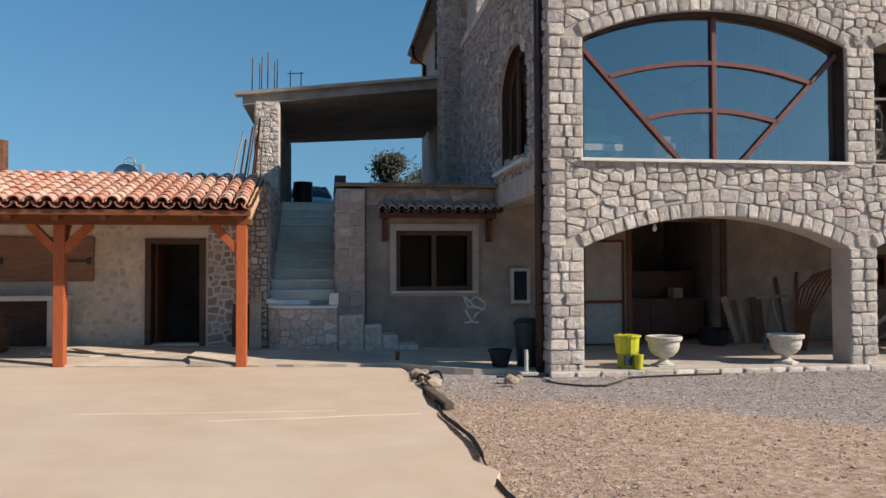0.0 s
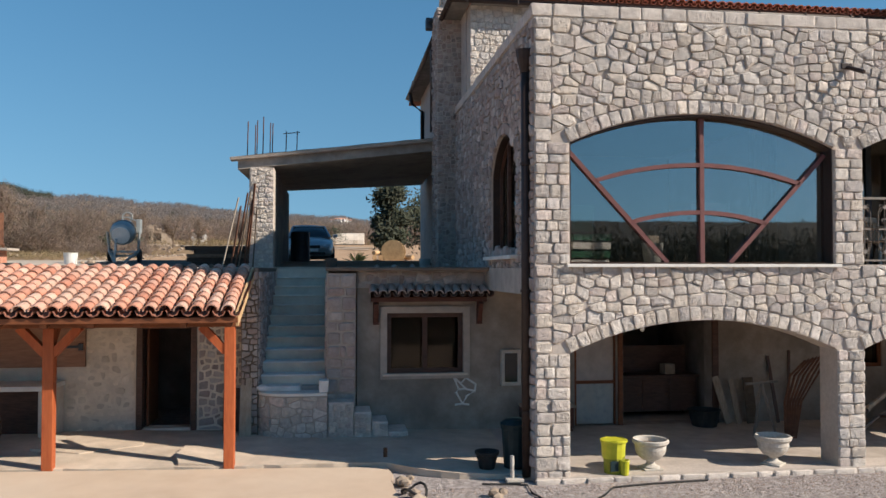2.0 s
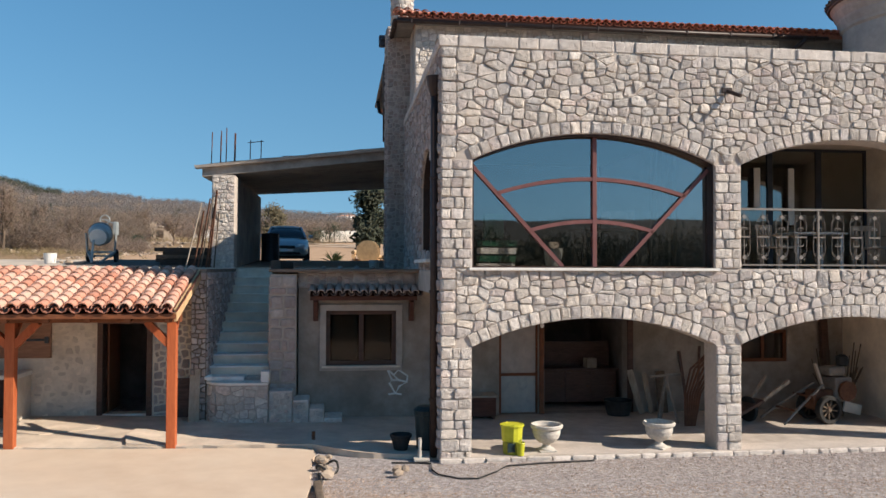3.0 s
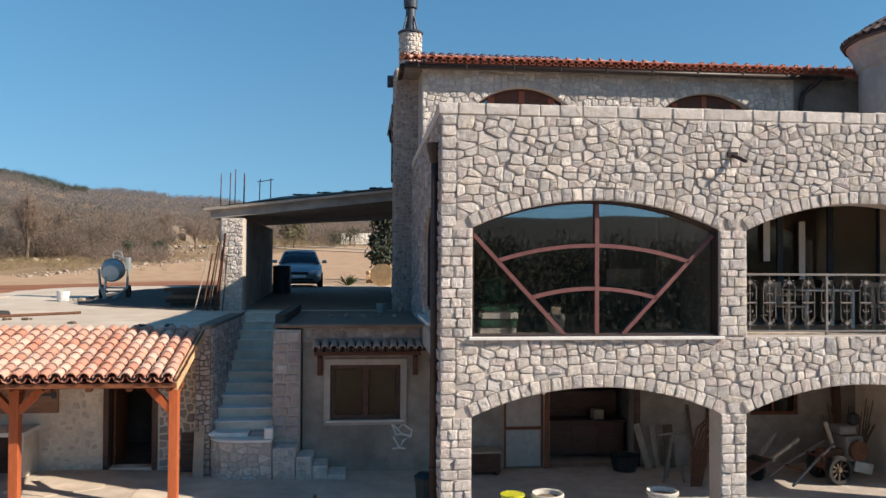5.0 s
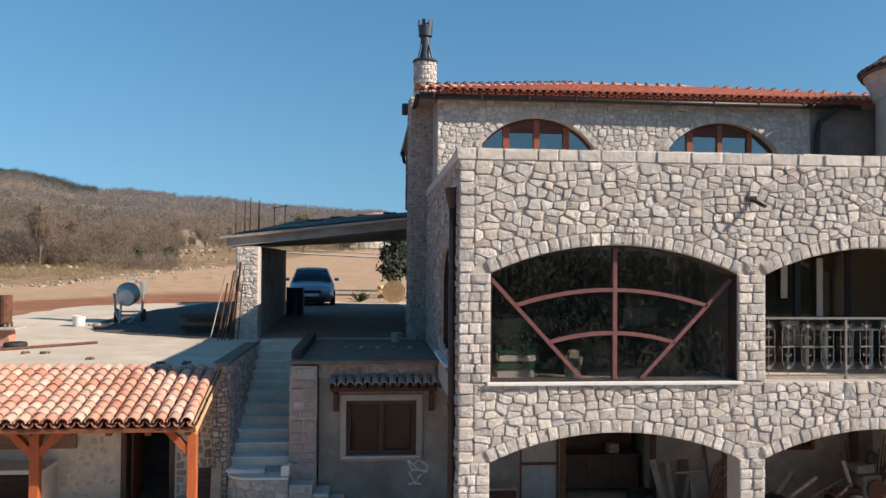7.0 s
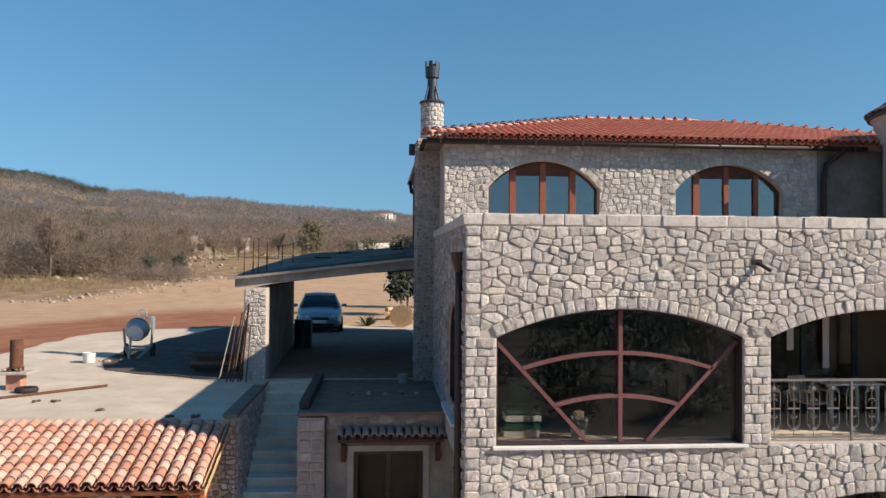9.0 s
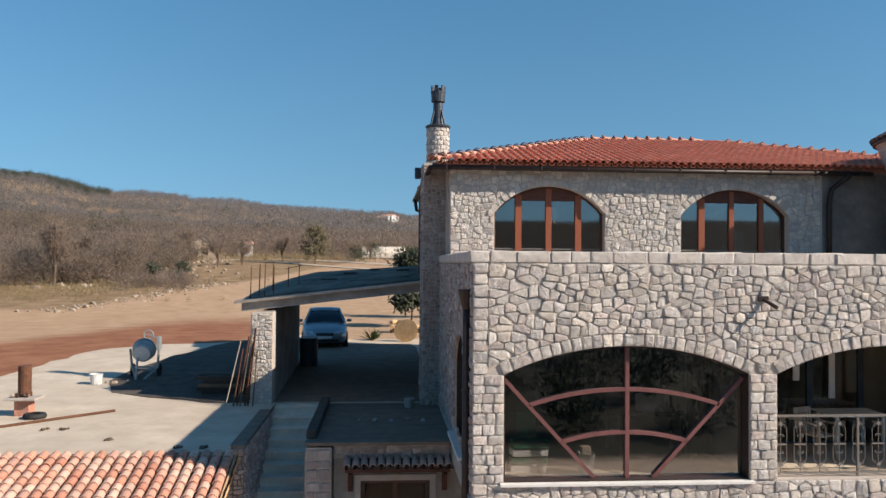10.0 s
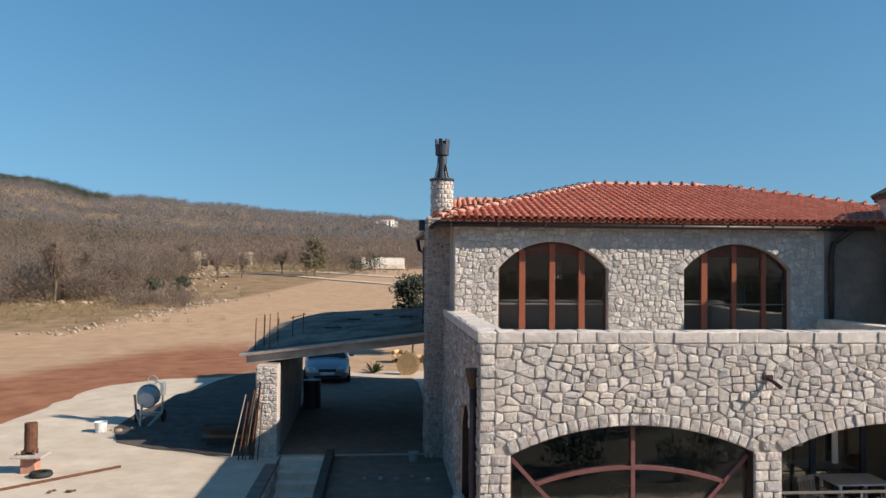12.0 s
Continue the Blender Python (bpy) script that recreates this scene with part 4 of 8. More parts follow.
gutter("gutter", (RX0 - 0.02, RY0 - 0.01, RZ - 0.10), (10.35, RY0 - 0.01, RZ - 0.10), "dark brown metal roof gutter")
gutter("gutter", (RX0 - 0.06, RY0, RZ - 0.10), (RX0 - 0.06, 15.7, RZ - 0.10), "dark brown gutter along the side eave")


def downpipe(pts, r, label):
    bm = bmesh.new()
    tube(bm, pts, r, 10)
    e = thing("downpipe", label, "downpipe")
    part("pipe", bm, M_PIPE, e, smooth=True)
    return e


dp = downpipe([(-0.075, 0.22, 0.02), (-0.075, 0.22, 5.80)], 0.065, "dark brown downpipe at the stone corner")
bm = bmesh.new()
lathe(bm, [(0.07, 5.72), (0.12, 5.90), (0.14, 6.02), (0.14, 6.04)], 12, Matrix.Translation((-0.075, 0.22, 0)))
part("hopper", bm, M_PIPE, dp, "dark funnel-shaped rain hopper")
for z in (0.9, 2.6, 4.4):
    part("bracket", lathe(bmesh.new(), [(0.08, z), (0.08, z + 0.04)], 12, Matrix.Translation((-0.075, 0.22, 0))), M_PIPE, dp)
downpipe([(9.75, RY0 - 0.05, RZ - 0.14), (9.62, 5.9, RZ - 0.28), (9.42, UY - 0.12, RZ - 0.46), (9.36, UY - 0.12, RZ - 0.8), (9.36, UY - 0.12, 5.77)], 0.06, "dark downpipe on the upper stone wall")
downpipe([(RX0 - 0.06, 14.6, RZ - 0.14), (RX0, 14.6, RZ - 0.5), (0.05, 14.6, RZ - 0.75), (0.05, 14.6, 6.2)], 0.06, "dark downpipe on the shaded side wall")
downpipe([(RX0 - 0.06, 7.9, RZ - 0.14), (-0.35, 7.9, RZ - 0.4), (-0.46, 7.9, RZ - 0.6), (-0.46, 7.9, 6.2)], 0.05, "dark downpipe beside the chimney stack")
bm = bmesh.new()
box(bm, -0.62, -0.46, 7.75, 7.95, RZ - 0.16, RZ + 0.12, 0.03)
box(bm, -0.56, -0.44, 7.6, 8.05, RZ - 0.02, RZ + 0.03, 0.01)
tagged(obj("floodlight", bm, M_COWL), "dark floodlight under the eave beside the chimney", "lamp")

# chimney: squared stack against the side wall, round stone top, metal cowl
chimney = thing("chimney", "round pale stone chimney on a square stack", "chimney")
CX, CY = -0.06, 7.45
stack = part("square_shaft", boxed(-0.44, 0.14, 7.16, 7.9, 2.95, 8.95, 0.02), M_MORTAR, chimney, "squared rubble stone stack")
round_top = part("round_top", lathe(bmesh.new(), [(0.27, 8.9), (0.27, 9.86)], 20, Matrix.Translation((CX, CY, 0))), M_MORTAR, chimney)
part("cap_plate", lathe(bmesh.new(), [(0.31, 9.86), (0.32, 9.9), (0.30, 9.92)], 20, Matrix.Translation((CX, CY, 0))), M_COWL, chimney, "dark metal plate")
cowl = part("cowl", lathe(bmesh.new(), [(0.17, 9.92), (0.13, 10.1), (0.12, 10.5), (0.17, 10.52), (0.18, 10.78), (0.14, 10.8)], 16, Matrix.Translation((CX, CY, 0))), M_COWL, chimney, "dark metal chimney cowl")
for k in range(6):
    a = k * math.pi / 3 + 0.2
    part("cowl_tooth", boxed(-0.045, 0.045, -0.015, 0.015, 10.74, 10.92, 0, Matrix.Translation((CX + 0.165 * math.cos(a), CY + 0.165 * math.sin(a), 0)) @ Matrix.Rotation(a + math.pi / 2, 4, "Z")), M_COWL, cowl)
for k in range(4):
    a = k * math.pi / 2 + 0.7
    bm = bmesh.new()
    bar(bm, (CX + 0.25 * math.cos(a), CY + 0.25 * math.sin(a), 9.91), (CX + 0.13 * math.cos(a), CY + 0.13 * math.sin(a), 10.3), 0.03, 0.03)
    part("stay", bm, M_COWL, chimney)

# round corner tower
TX, TY, TR = 12.1, 4.95, 1.62
tower = thing("tower", "round rendered corner tower with flared cornice", "tower")
part("wall", lathe(bmesh.new(), [(TR, -0.05), (TR, 8.75), (TR + 0.06, 8.8), (TR + 0.06, 8.86), (TR + 0.12, 9.0), (TR + 0.12, 9.06), (TR + 0.2, 9.2), (TR + 0.2, 9.26), (TR + 0.27, 9.36)], 48, Matrix.Translation((TX, TY, 0))), M_RENDER, tower)
tower_roof = part("roof", lathe(bmesh.new(), [(TR + 0.33, 9.36), (TR + 0.33, 9.40), (0.05, 10.6)], 48, Matrix.Translation((TX, TY, 0))), M_TILE_DARK, tower)

# ---- outbuilding, stairs, small window wall ----
def to_out(u, v, d):
    return (u, 3.52 - d, v)


wall_out = tagged(obj("wall_outbuilding", arch_wall(bmesh.new(), -16, -4.02, -0.1, 2.79, [(-6.10, -5.10, 0.2, 2.0, 2.0)], 0.0, -0.3, to_out), M_PLASTER),
                  "plastered stone wall of the outbuilding", "wall", kind="structure")
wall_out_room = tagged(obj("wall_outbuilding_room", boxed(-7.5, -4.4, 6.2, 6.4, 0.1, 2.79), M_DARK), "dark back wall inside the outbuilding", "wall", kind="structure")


wall_stair = tagged(obj("wall_stair_west", boxed(-4.30, -4.02, 3.0, 7.5, -0.1, 2.96, 0.01), M_SHADECON), "stone wall beside the stairs", "wall", kind="structure")
bm = bmesh.new()
box(bm, -2.88, -2.38, 3.16, 7.5, -0.1, 2.86)
wall_stair_e = tagged(obj("wall_stair_east", bm, M_OLDCON), "stone wall between stairs and small window", "wall", kind="structure")
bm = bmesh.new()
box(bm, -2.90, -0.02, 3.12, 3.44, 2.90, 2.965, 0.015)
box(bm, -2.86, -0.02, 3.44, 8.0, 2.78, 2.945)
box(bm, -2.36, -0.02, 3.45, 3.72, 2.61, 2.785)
roof_room = tagged(obj("roof_room", bm, M_SHADECON), "grey concrete slab over the small room", "roof", kind="structure")
bm = bmesh.new()
box(bm, -2.90, -2.70, 3.5, 7.5, 2.958, 3.13, 0.02)
tagged(obj("trim_stair_kerb", bm, M_SHADEBROWN), "dark concrete kerb beside the stair head", "kerb", kind="structure")

stairs = tagged(new("stairs"), "concrete stairs with pale marble treads", "stairs", kind="structure")
N = 11
for k in range(N):
    z1 = 0.92 + (2.95 - 0.92) * (k + 1) / N
    y0 = 3.35 + (7.5 - 3.35) * k / N
    s = part("step", boxed(-4.02, -2.88, y0, 7.5 if k == N - 1 else y0 + 0.50, z1 - 0.6, z1 - 0.03), M_TREAD, stairs)
    part("tread", boxed(-4.01, -2.89, y0 - 0.03, y0 + 0.40, z1 - 0.028, z1, 0.008), M_MARBLE if k < 3 else M_TREAD, stairs, "pale marble tread" if k < 3 else "worn pale concrete tread")
# the landing is a rubble drum, rounded towards the canopy
LR, LCX, LCY, LY = 0.58, -3.48, 3.30, 2.72


def drum_at(u, d=0.0):
    """A point on the drum's face, u metres along it from the stair wall, d metres proud."""
    arc = LR * math.pi / 2
    if u < arc:
        a = math.pi + u / LR
        return LCX + (LR + d) * math.cos(a), LCY + (LR + d) * math.sin(a)
    return LCX + (u - arc), LY - d


LU = LR * math.pi / 2 + (-2.86 - LCX)


def drum(z0, z1, d):
    bm = bmesh.new()
    rim = [drum_at(LU * k / 18, d) for k in range(19)] + [(-2.86, 3.42), (LCX - LR - d, 3.42)]
    lo, hi = [bm.verts.new((x, y, z0)) for x, y in rim], [bm.verts.new((x, y, z1)) for x, y in rim]
    bm.faces.new(hi)
    bm.faces.new(lo[::-1])
    for k in range(len(rim)):
        j = (k + 1) % len(rim)
        bm.faces.new((lo[k], lo[j], hi[j], hi[k]))
    bmesh.ops.recalc_face_normals(bm, faces=bm.faces[:])
    return bm


landing = part("landing", drum(-0.1, 0.82, 0.0), M_OLDCON, stairs, "rounded rubble stone landing")
part("landing_slab", drum(0.823, 0.865, 0.03), M_MARBLE, stairs, "worn white marble landing slab")
part("landing_step", boxed(-4.01, -3.32, 2.98, 3.36, 0.868, 0.95, 0.015), M_MARBLE, stairs, "white marble step")
part("landing_step", boxed(-3.30, -2.92, 3.08, 3.36, 0.868, 0.93, 0.012), M_OLDCON, stairs, "broken concrete step")
part("marble_block", boxed(-3.00, -2.84, 2.74, 3.0, 0.868, 1.07, 0.015), M_MARBLE, stairs, "white marble end block")
bm = bmesh.new()
rock_mesh(bm, (-3.96, 2.98, 0.93), 0.09, random.Random(3))
part("mortar_lump", bm, M_WHITE, stairs, "pale lump of mortar")
LOW_STEPS = []
for x0, x1, z in ((-2.855, -2.42, 0.70), (-2.415, -2.12, 0.53), (-2.115, -1.84, 0.36), (-1.835, -1.50, 0.19)):
    LOW_STEPS.append((x0, x1, z, part("step", boxed(x0, x1, 2.76, 3.38, -0.1, z, 0.03), M_COPING, stairs)))

# dark floors over the small room and under the carport, shade put into their colour
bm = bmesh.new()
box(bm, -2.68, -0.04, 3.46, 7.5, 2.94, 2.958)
tagged(obj("floor_room_top", bm, M_SHADECON), "dark screed over the small room, shade in its colour", "floor", kind="structure")
def shade_sheet(rows, lift=0.010):
    """A thin dark sheet on the yard slab for painted shade; rows: (y, x of one edge, x of the other)."""
    bm = bmesh.new()
    up_ = [[bm.verts.new((lerp(xa, xb, k / 4), y, yard_z(y) + lift)) for k in range(5)] for y, xa, xb in rows]
    dn_ = [[bm.verts.new((v.co.x, v.co.y, v.co.z - lift - 0.05)) for v in r] for r in up_]
    for a, b, c, d in zip(up_, up_[1:], dn_, dn_[1:]):
        for k in range(4):
            bm.faces.new((a[k], a[k + 1], b[k + 1], b[k]))
        bm.faces.new((a[0], b[0], d[0], c[0]))
        bm.faces.new((a[4], c[4], d[4], b[4]))
    for u, d in ((up_[0], dn_[0]), (up_[-1], dn_[-1])):
        for k in range(4):
            bm.faces.new((u[k], d[k], d[k + 1], u[k + 1]))
    bmesh.ops.recalc_face_normals(bm, faces=bm.faces[:])
    return bm


bm = shade_sheet([(7.56, -4.1, -0.12), (9, -4.1, -0.12), (11.5, -4.1, -0.12), (14.0, -4.1, -0.12), (16.0, -4.3, -0.11), (18.4, -5.2, -0.10), (19.6, -6.0, -0.3)])
tagged(obj("floor_carport", bm, M_SHADECON), "dark concrete floor of the carport, its shade painted in", "floor", kind="structure")

# Sheet cut to the carport and house shadow, its shade put in the colour.
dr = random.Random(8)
bm = shade_sheet([(y, xa + dr.uniform(-0.15, 0.15), -4.64 if y < 8 else -4.46) for y, xa in ((7.5, -5.7), (7.85, -6.4), (8.2, -7.2), (8.9, -8.5), (10.5, -8.9), (12.5, -8.9), (14.0, -8.8), (15.6, -8.5), (17.0, -8.2), (19.0, -7.9), (20.6, -7.4), (22.2, -6.5))], 0.014)
tagged(obj("ground_shadow_patch", bm, M_SHADEBROWN), "dark earth sheet filling the shadow on the yard slab", "ground", kind="structure")

# ---- carport ----
carport_wall = tagged(obj("wall_carport", boxed(-4.45, -4.12, 7.75, 13.9, 2.9, 5.24, 0.01), M_CARPORT), "rough concrete side wall of the carport", "wall", kind="structure")
pillar = tagged(obj("wall_carport_pillar", boxed(-4.62, -4.10, 7.36, 7.9, 2.9, 5.22, 0.01), M_MORTAR), "carport pillar clad in pale stone", "pillar", kind="structure")
bm = bmesh.new()
nx_, ny_ = 14, 10
top, bot = [], []
for j in range(ny_ + 1):
    for i in range(nx_ + 1):
        s, t = i / nx_, j / ny_
        x, y = lerp(-4.94, -0.02, s), lerp(7.80, 14.2, t)
        zb = lerp(lerp(5.22, 5.78, s), lerp(5.33, 5.62, s), t)
        rise = 0.30 + 0.42 * math.sin(math.pi * min(1, t * 0.60)) * min(1, 0.35 + s * 2.5)
        top.append(bm.verts.new((x, y, zb + (0.27 if j == 0 else rise) + 0.012 * noise.noise((x * 2, y * 2, 0)))))
        bot.append(bm.verts.new((x, y, zb)))
w = nx_ + 1
for j in range(ny_):
    for i in range(nx_):
        k = j * w + i
        bm.faces.new((top[k], top[k + 1], top[k + w + 1], top[k + w]))
        bm.faces.new((bot[k], bot[k + w], bot[k + w + 1], bot[k + 1]))
for i in range(nx_):
    for k, l in ((i, i + 1), (ny_ * w + i, ny_ * w + i + 1)):
        bm.faces.new((top[k], bot[k], bot[l], top[l]))
for j in range(ny_):
    for k, l in ((j * w, j * w + w), (j * w + nx_, j * w + w + nx_)):
        bm.faces.new((top[k], bot[k], bot[l], top[l]))
roof_carport = tagged(obj("roof_carport", bm, M_CARPORT), "sloping cast concrete carport roof", "roof", kind="structure")
bm = bmesh.new()
LIP = ((-5.10, -4.2, -3.0, -1.6, -0.06))
lip_rows = []
for x in LIP:
    zt = lerp(5.22, 5.78, (x + 4.94) / 4.92) + 0.275
    lip_rows.append([bm.verts.new(p) for p in ((x, 7.64, zt), (x, 7.98, zt + 0.012), (x, 7.98, zt - 0.06), (x, 7.66, zt - 0.065))])
for a, b in zip(lip_rows, lip_rows[1:]):
    for k in range(4):
        bm.faces.new((a[k], b[k], b[(k + 1) % 4], a[(k + 1) % 4]))
bm.faces.new(lip_rows[0][::-1])
bm.faces.new(lip_rows[-1])
bmesh.ops.recalc_face_normals(bm, faces=bm.faces[:])
part("slab_lip", bm, M_OLDCON, roof_carport, "thin broken concrete lip")
# felt laid over the slab
bm = bmesh.new()
q = {}
for j in range(ny_ + 1):
    for i in range(nx_ + 1):
        s, t = i / nx_, j / ny_
        x, y = lerp(-4.86, -0.02, s), lerp(7.92, 14.2, t)
        zb = lerp(lerp(5.22, 5.78, s), lerp(5.33, 5.62, s), t)
        rise = 0.30 + 0.42 * math.sin(math.pi * min(1, t * 0.60)) * min(1, 0.35 + s * 2.5)
        q[i, j] = bm.verts.new((x, y, zb + rise + 0.035 + 0.015 * noise.noise((x * 3, y * 3, 4))))
for j in range(ny_):
    for i in range(nx_):
        bm.faces.new((q[i, j], q[i + 1, j], q[i + 1, j + 1], q[i, j + 1]))
bmesh.ops.solidify(bm, geom=bm.faces[:], thickness=0.012)
part("roofing_felt", bm, M_ROOFMEM, roof_carport, "dark patched roofing felt")


# ---- canopy ----
canopy = thing("canopy", "orange timber canopy with a mottled barrel tile roof", "canopy")
EY, EZ, TYY, TZ = 0.45, 2.27, 2.5, 2.86
slope = math.atan2(TZ - EZ, TYY - EY)


def roof_pt(x, y, lift=0.0):
    return (x, y, EZ + (y - EY) * math.tan(slope) + lift)


for x, z in ((-9.15, 0.16), (-6.70, 0.11), (-4.24, 0.06)):
    post = part("post", boxed(x - 0.075, x + 0.075, 1.0, 1.15, z, 2.10, 0.012), M_WOOD, canopy, "orange square timber post")
    for sx_ in (-1, 1):
        if x == -4.24 and sx_ == 1:
            continue
        bm = bmesh.new()
        bar(bm, (x + sx_ * 0.05, 1.075, 1.74), (x + sx_ * 0.40, 1.075, 2.11), 0.12, 0.11)
        part("brace", bm, M_WOOD, canopy)
    bm = bmesh.new()
    bar(bm, (x, 1.1, 1.80), (x, 1.42, 2.14), 0.08, 0.08)
    part("brace", bm, M_WOOD, canopy)
part("beam", boxed(-10.5, -4.10, 1.0, 1.15, 2.10, 2.27, 0.01), M_WOOD_DARK, canopy, "brown eaves beam")
part("wall_plate", boxed(-10.5, -4.12, 3.34, 3.50, 2.42, 2.58, 0.01), M_WOOD_DARK, canopy)
for k in range(11):
    x = -10.2 + k * 0.6
    bm = bmesh.new()
    bar(bm, roof_pt(x, EY + 0.05, -0.10), roof_pt(x, 2.6, -0.10), 0.09, 0.12)
    part("rafter", bm, M_WOOD_DARK, canopy)
bm = bmesh.new()
vs = [bm.verts.new(roof_pt(x, y, z)) for z in (-0.03, 0.0) for x, y in ((-10.6, EY), (-4.08, EY), (-4.08, 2.56), (-10.6, 2.56))]
for f in ((0, 1, 2, 3), (7, 6, 5, 4), (0, 4, 5, 1), (1, 5, 6, 2), (2, 6, 7, 3), (3, 7, 4, 0)):
    bm.faces.new([vs[k] for k in f])
part("deck", bm, M_WOOD_DARK, canopy, "brown board roof deck")
part("fascia", boxed(-10.6, -4.06, EY - 0.03, EY, EZ - 0.075, EZ + 0.0, 0.005), M_WOOD_DARK, canopy, "brown fascia board")
bm = bmesh.new()
bar(bm, roof_pt(-4.07, EY - 0.02, -0.02), roof_pt(-4.07, 2.56, -0.02), 0.035, 0.2)
part("barge_board", bm, M_LOGEND, canopy, "pale timber barge board")

# ---- outbuilding door, shutter, counter ----
door = tagged(new("door_outbuilding"), "open doorway with a brown timber surround", "door", kind="structure")
for x0, x1, z0, z1 in ((-6.10, -6.0, 0.16, 2.0), (-5.20, -5.10, 0.16, 2.0), (-6.0, -5.2, 1.91, 2.0)):
    part("jamb", boxed(x0, x1, 3.47, 3.72, z0, z1, 0.008), M_DARKWOOD, door)
part("door_leaf", boxed(-5.985, -5.945, 3.73, 4.5, 0.2, 1.9, 0.008), M_WOOD_DARK, door, "brown door leaf swung inwards")
shutter = thing("shutter", "brown timber shutter on black strap hinges", "shutter")
part("panel", boxed(-9.0, -6.92, 3.44, 3.51, 1.28, 2.02, 0.01), M_SHUTTER, shutter)
for z in (1.62,):
    for x0, x1 in ((-7.35, -6.95), (-8.9, -8.35)):
        bm = bmesh.new()
        bar(bm, (x0, 3.42, z), (x1, 3.42, z), 0.02, 0.04)
        box(bm, x1 - 0.07, x1, 3.39, 3.44, z - 0.06, z + 0.06, 0.01)
        part("strap_hinge", bm, M_COWL, shutter, "black iron strap hinge")
counter = thing("counter", "pale stone counter before a dark niche", "counter")
part("worktop", boxed(-9.2, -7.25, 2.75, 3.5, 0.98, 1.06, 0.01), M_MARBLE, counter)
part("pier", boxed(-7.45, -7.27, 2.82, 3.5, 0.13, 0.98, 0.01), M_PLASTER, counter)
part("niche", boxed(-9.2, -7.45, 3.2, 3.5, 0.13, 0.98, 0.01), M_DARKWOOD, counter, "dark timber niche front")
barrel = thing("barrel", "old brown wooden barrel under the canopy", "barrel", (-8.05, 2.25, 0.17))
part("staves", lathe(bmesh.new(), [(0.20, 0.0), (0.25, 0.2), (0.265, 0.33), (0.25, 0.46), (0.20, 0.66), (0.17, 0.655)], 18), M_DARKWOOD, barrel)
for z in (0.1, 0.24, 0.43, 0.57):
    r = 0.20 + 0.068 * math.sin(math.pi * z / 0.66)
    part("hoop", lathe(bmesh.new(), [(r, z - 0.015), (r + 0.008, z - 0.01), (r + 0.008, z + 0.015), (r, z + 0.02)], 18), M_RUST, barrel)
for k, (x, y, h, t) in enumerate(((-4.16, 2.86, 0.98, 3), (-4.26, 2.87, 0.86, -4), (-4.50, 3.36, 0.75, 0))):
    bd = thing("board", "pale plank leaning on the stone wall" if k < 2 else "dark panel leaning on the stone wall", "plank", (x, y, 0.13), t, "planks by the stairs")
    part("plank", boxed(-0.05 - 0.09 * (k == 2), 0.05 + 0.09 * (k == 2), -0.015, 0.015, 0, h, 0.004, Matrix.Rotation(radians(-7), 4, "X")), M_BOARD if k < 2 else M_DARKWOOD, bd)

# ---- small window with tiled hood ----
window_s = tagged(new("window_small"), "brown timber double window in a plain cement surround", "window", kind="structure")
for x0, x1, z0, z1 in ((-1.94, -1.82, 0.98, 2.27), (-0.45, -0.33, 0.98, 2.27), (-1.82, -0.45, 2.15, 2.27), (-1.82, -0.45, 0.98, 1.08)):
    part("surround", boxed(x0, x1, BACK_Y - 0.045, BACK_Y - 0.003, z0, z1, 0.006), M_OLDCON, window_s)
for x0, x1, z0, z1 in ((-1.82, -1.74, 1.08, 2.15), (-0.53, -0.45, 1.08, 2.15), (-1.74, -0.53, 2.07, 2.15), (-1.74, -0.53, 1.08, 1.16), (-1.18, -1.09, 1.16, 2.07)):
    part("window_frame", boxed(x0, x1, BACK_Y + 0.06, BACK_Y + 0.13, z0, z1, 0.006), M_DARKWOOD, window_s)
for x0, x1 in ((-1.74, -1.18), (-1.09, -0.53)):
    pn = part("pane", boxed(x0, x1, BACK_Y + 0.09, BACK_Y + 0.096, 1.16, 2.07), M_GLASS_CLEAR, window_s)
    part("curtain", boxed(x0 + 0.03, x1 - 0.03, BACK_Y + 0.2, BACK_Y + 0.22, 1.16, 2.07), M_DARKGREY, window_s, "dull grey-brown curtain")
part("window_sill", boxed(-1.90, -0.37, BACK_Y - 0.09, BACK_Y + 0.05, 1.04, 1.078, 0.006), M_PLASTER, window_s)
hood = thing("window_hood", "small tiled hood on timber brackets above the window", "window hood")
bm = bmesh.new()
bar(bm, (-2.12, 3.22, 2.40), (-0.06, 3.22, 2.40), 0.10, 0.08)
part("beam", bm, M_HOOD, hood, "red-brown beam")
for x in (-2.02, -0.16):
    bm = bmesh.new()
    bar(bm, (x, 3.40, 1.95), (x, 3.40, 2.36), 0.10, 0.10)
    bar(bm, (x, 3.37, 2.02), (x, 3.18, 2.34), 0.07, 0.07)
    part("bracket", bm, M_HOOD, hood)
bm = bmesh.new()
vs = [bm.verts.new(p) for p in ((-2.12, 3.10, 2.44), (-0.06, 3.10, 2.44), (-0.06, 3.42, 2.58), (-2.12, 3.42, 2.58))]
bm.faces.new(vs)
bmesh.ops.solidify(bm, geom=bm.faces[:], thickness=0.03)
part("deck", bm, M_HOOD, hood)

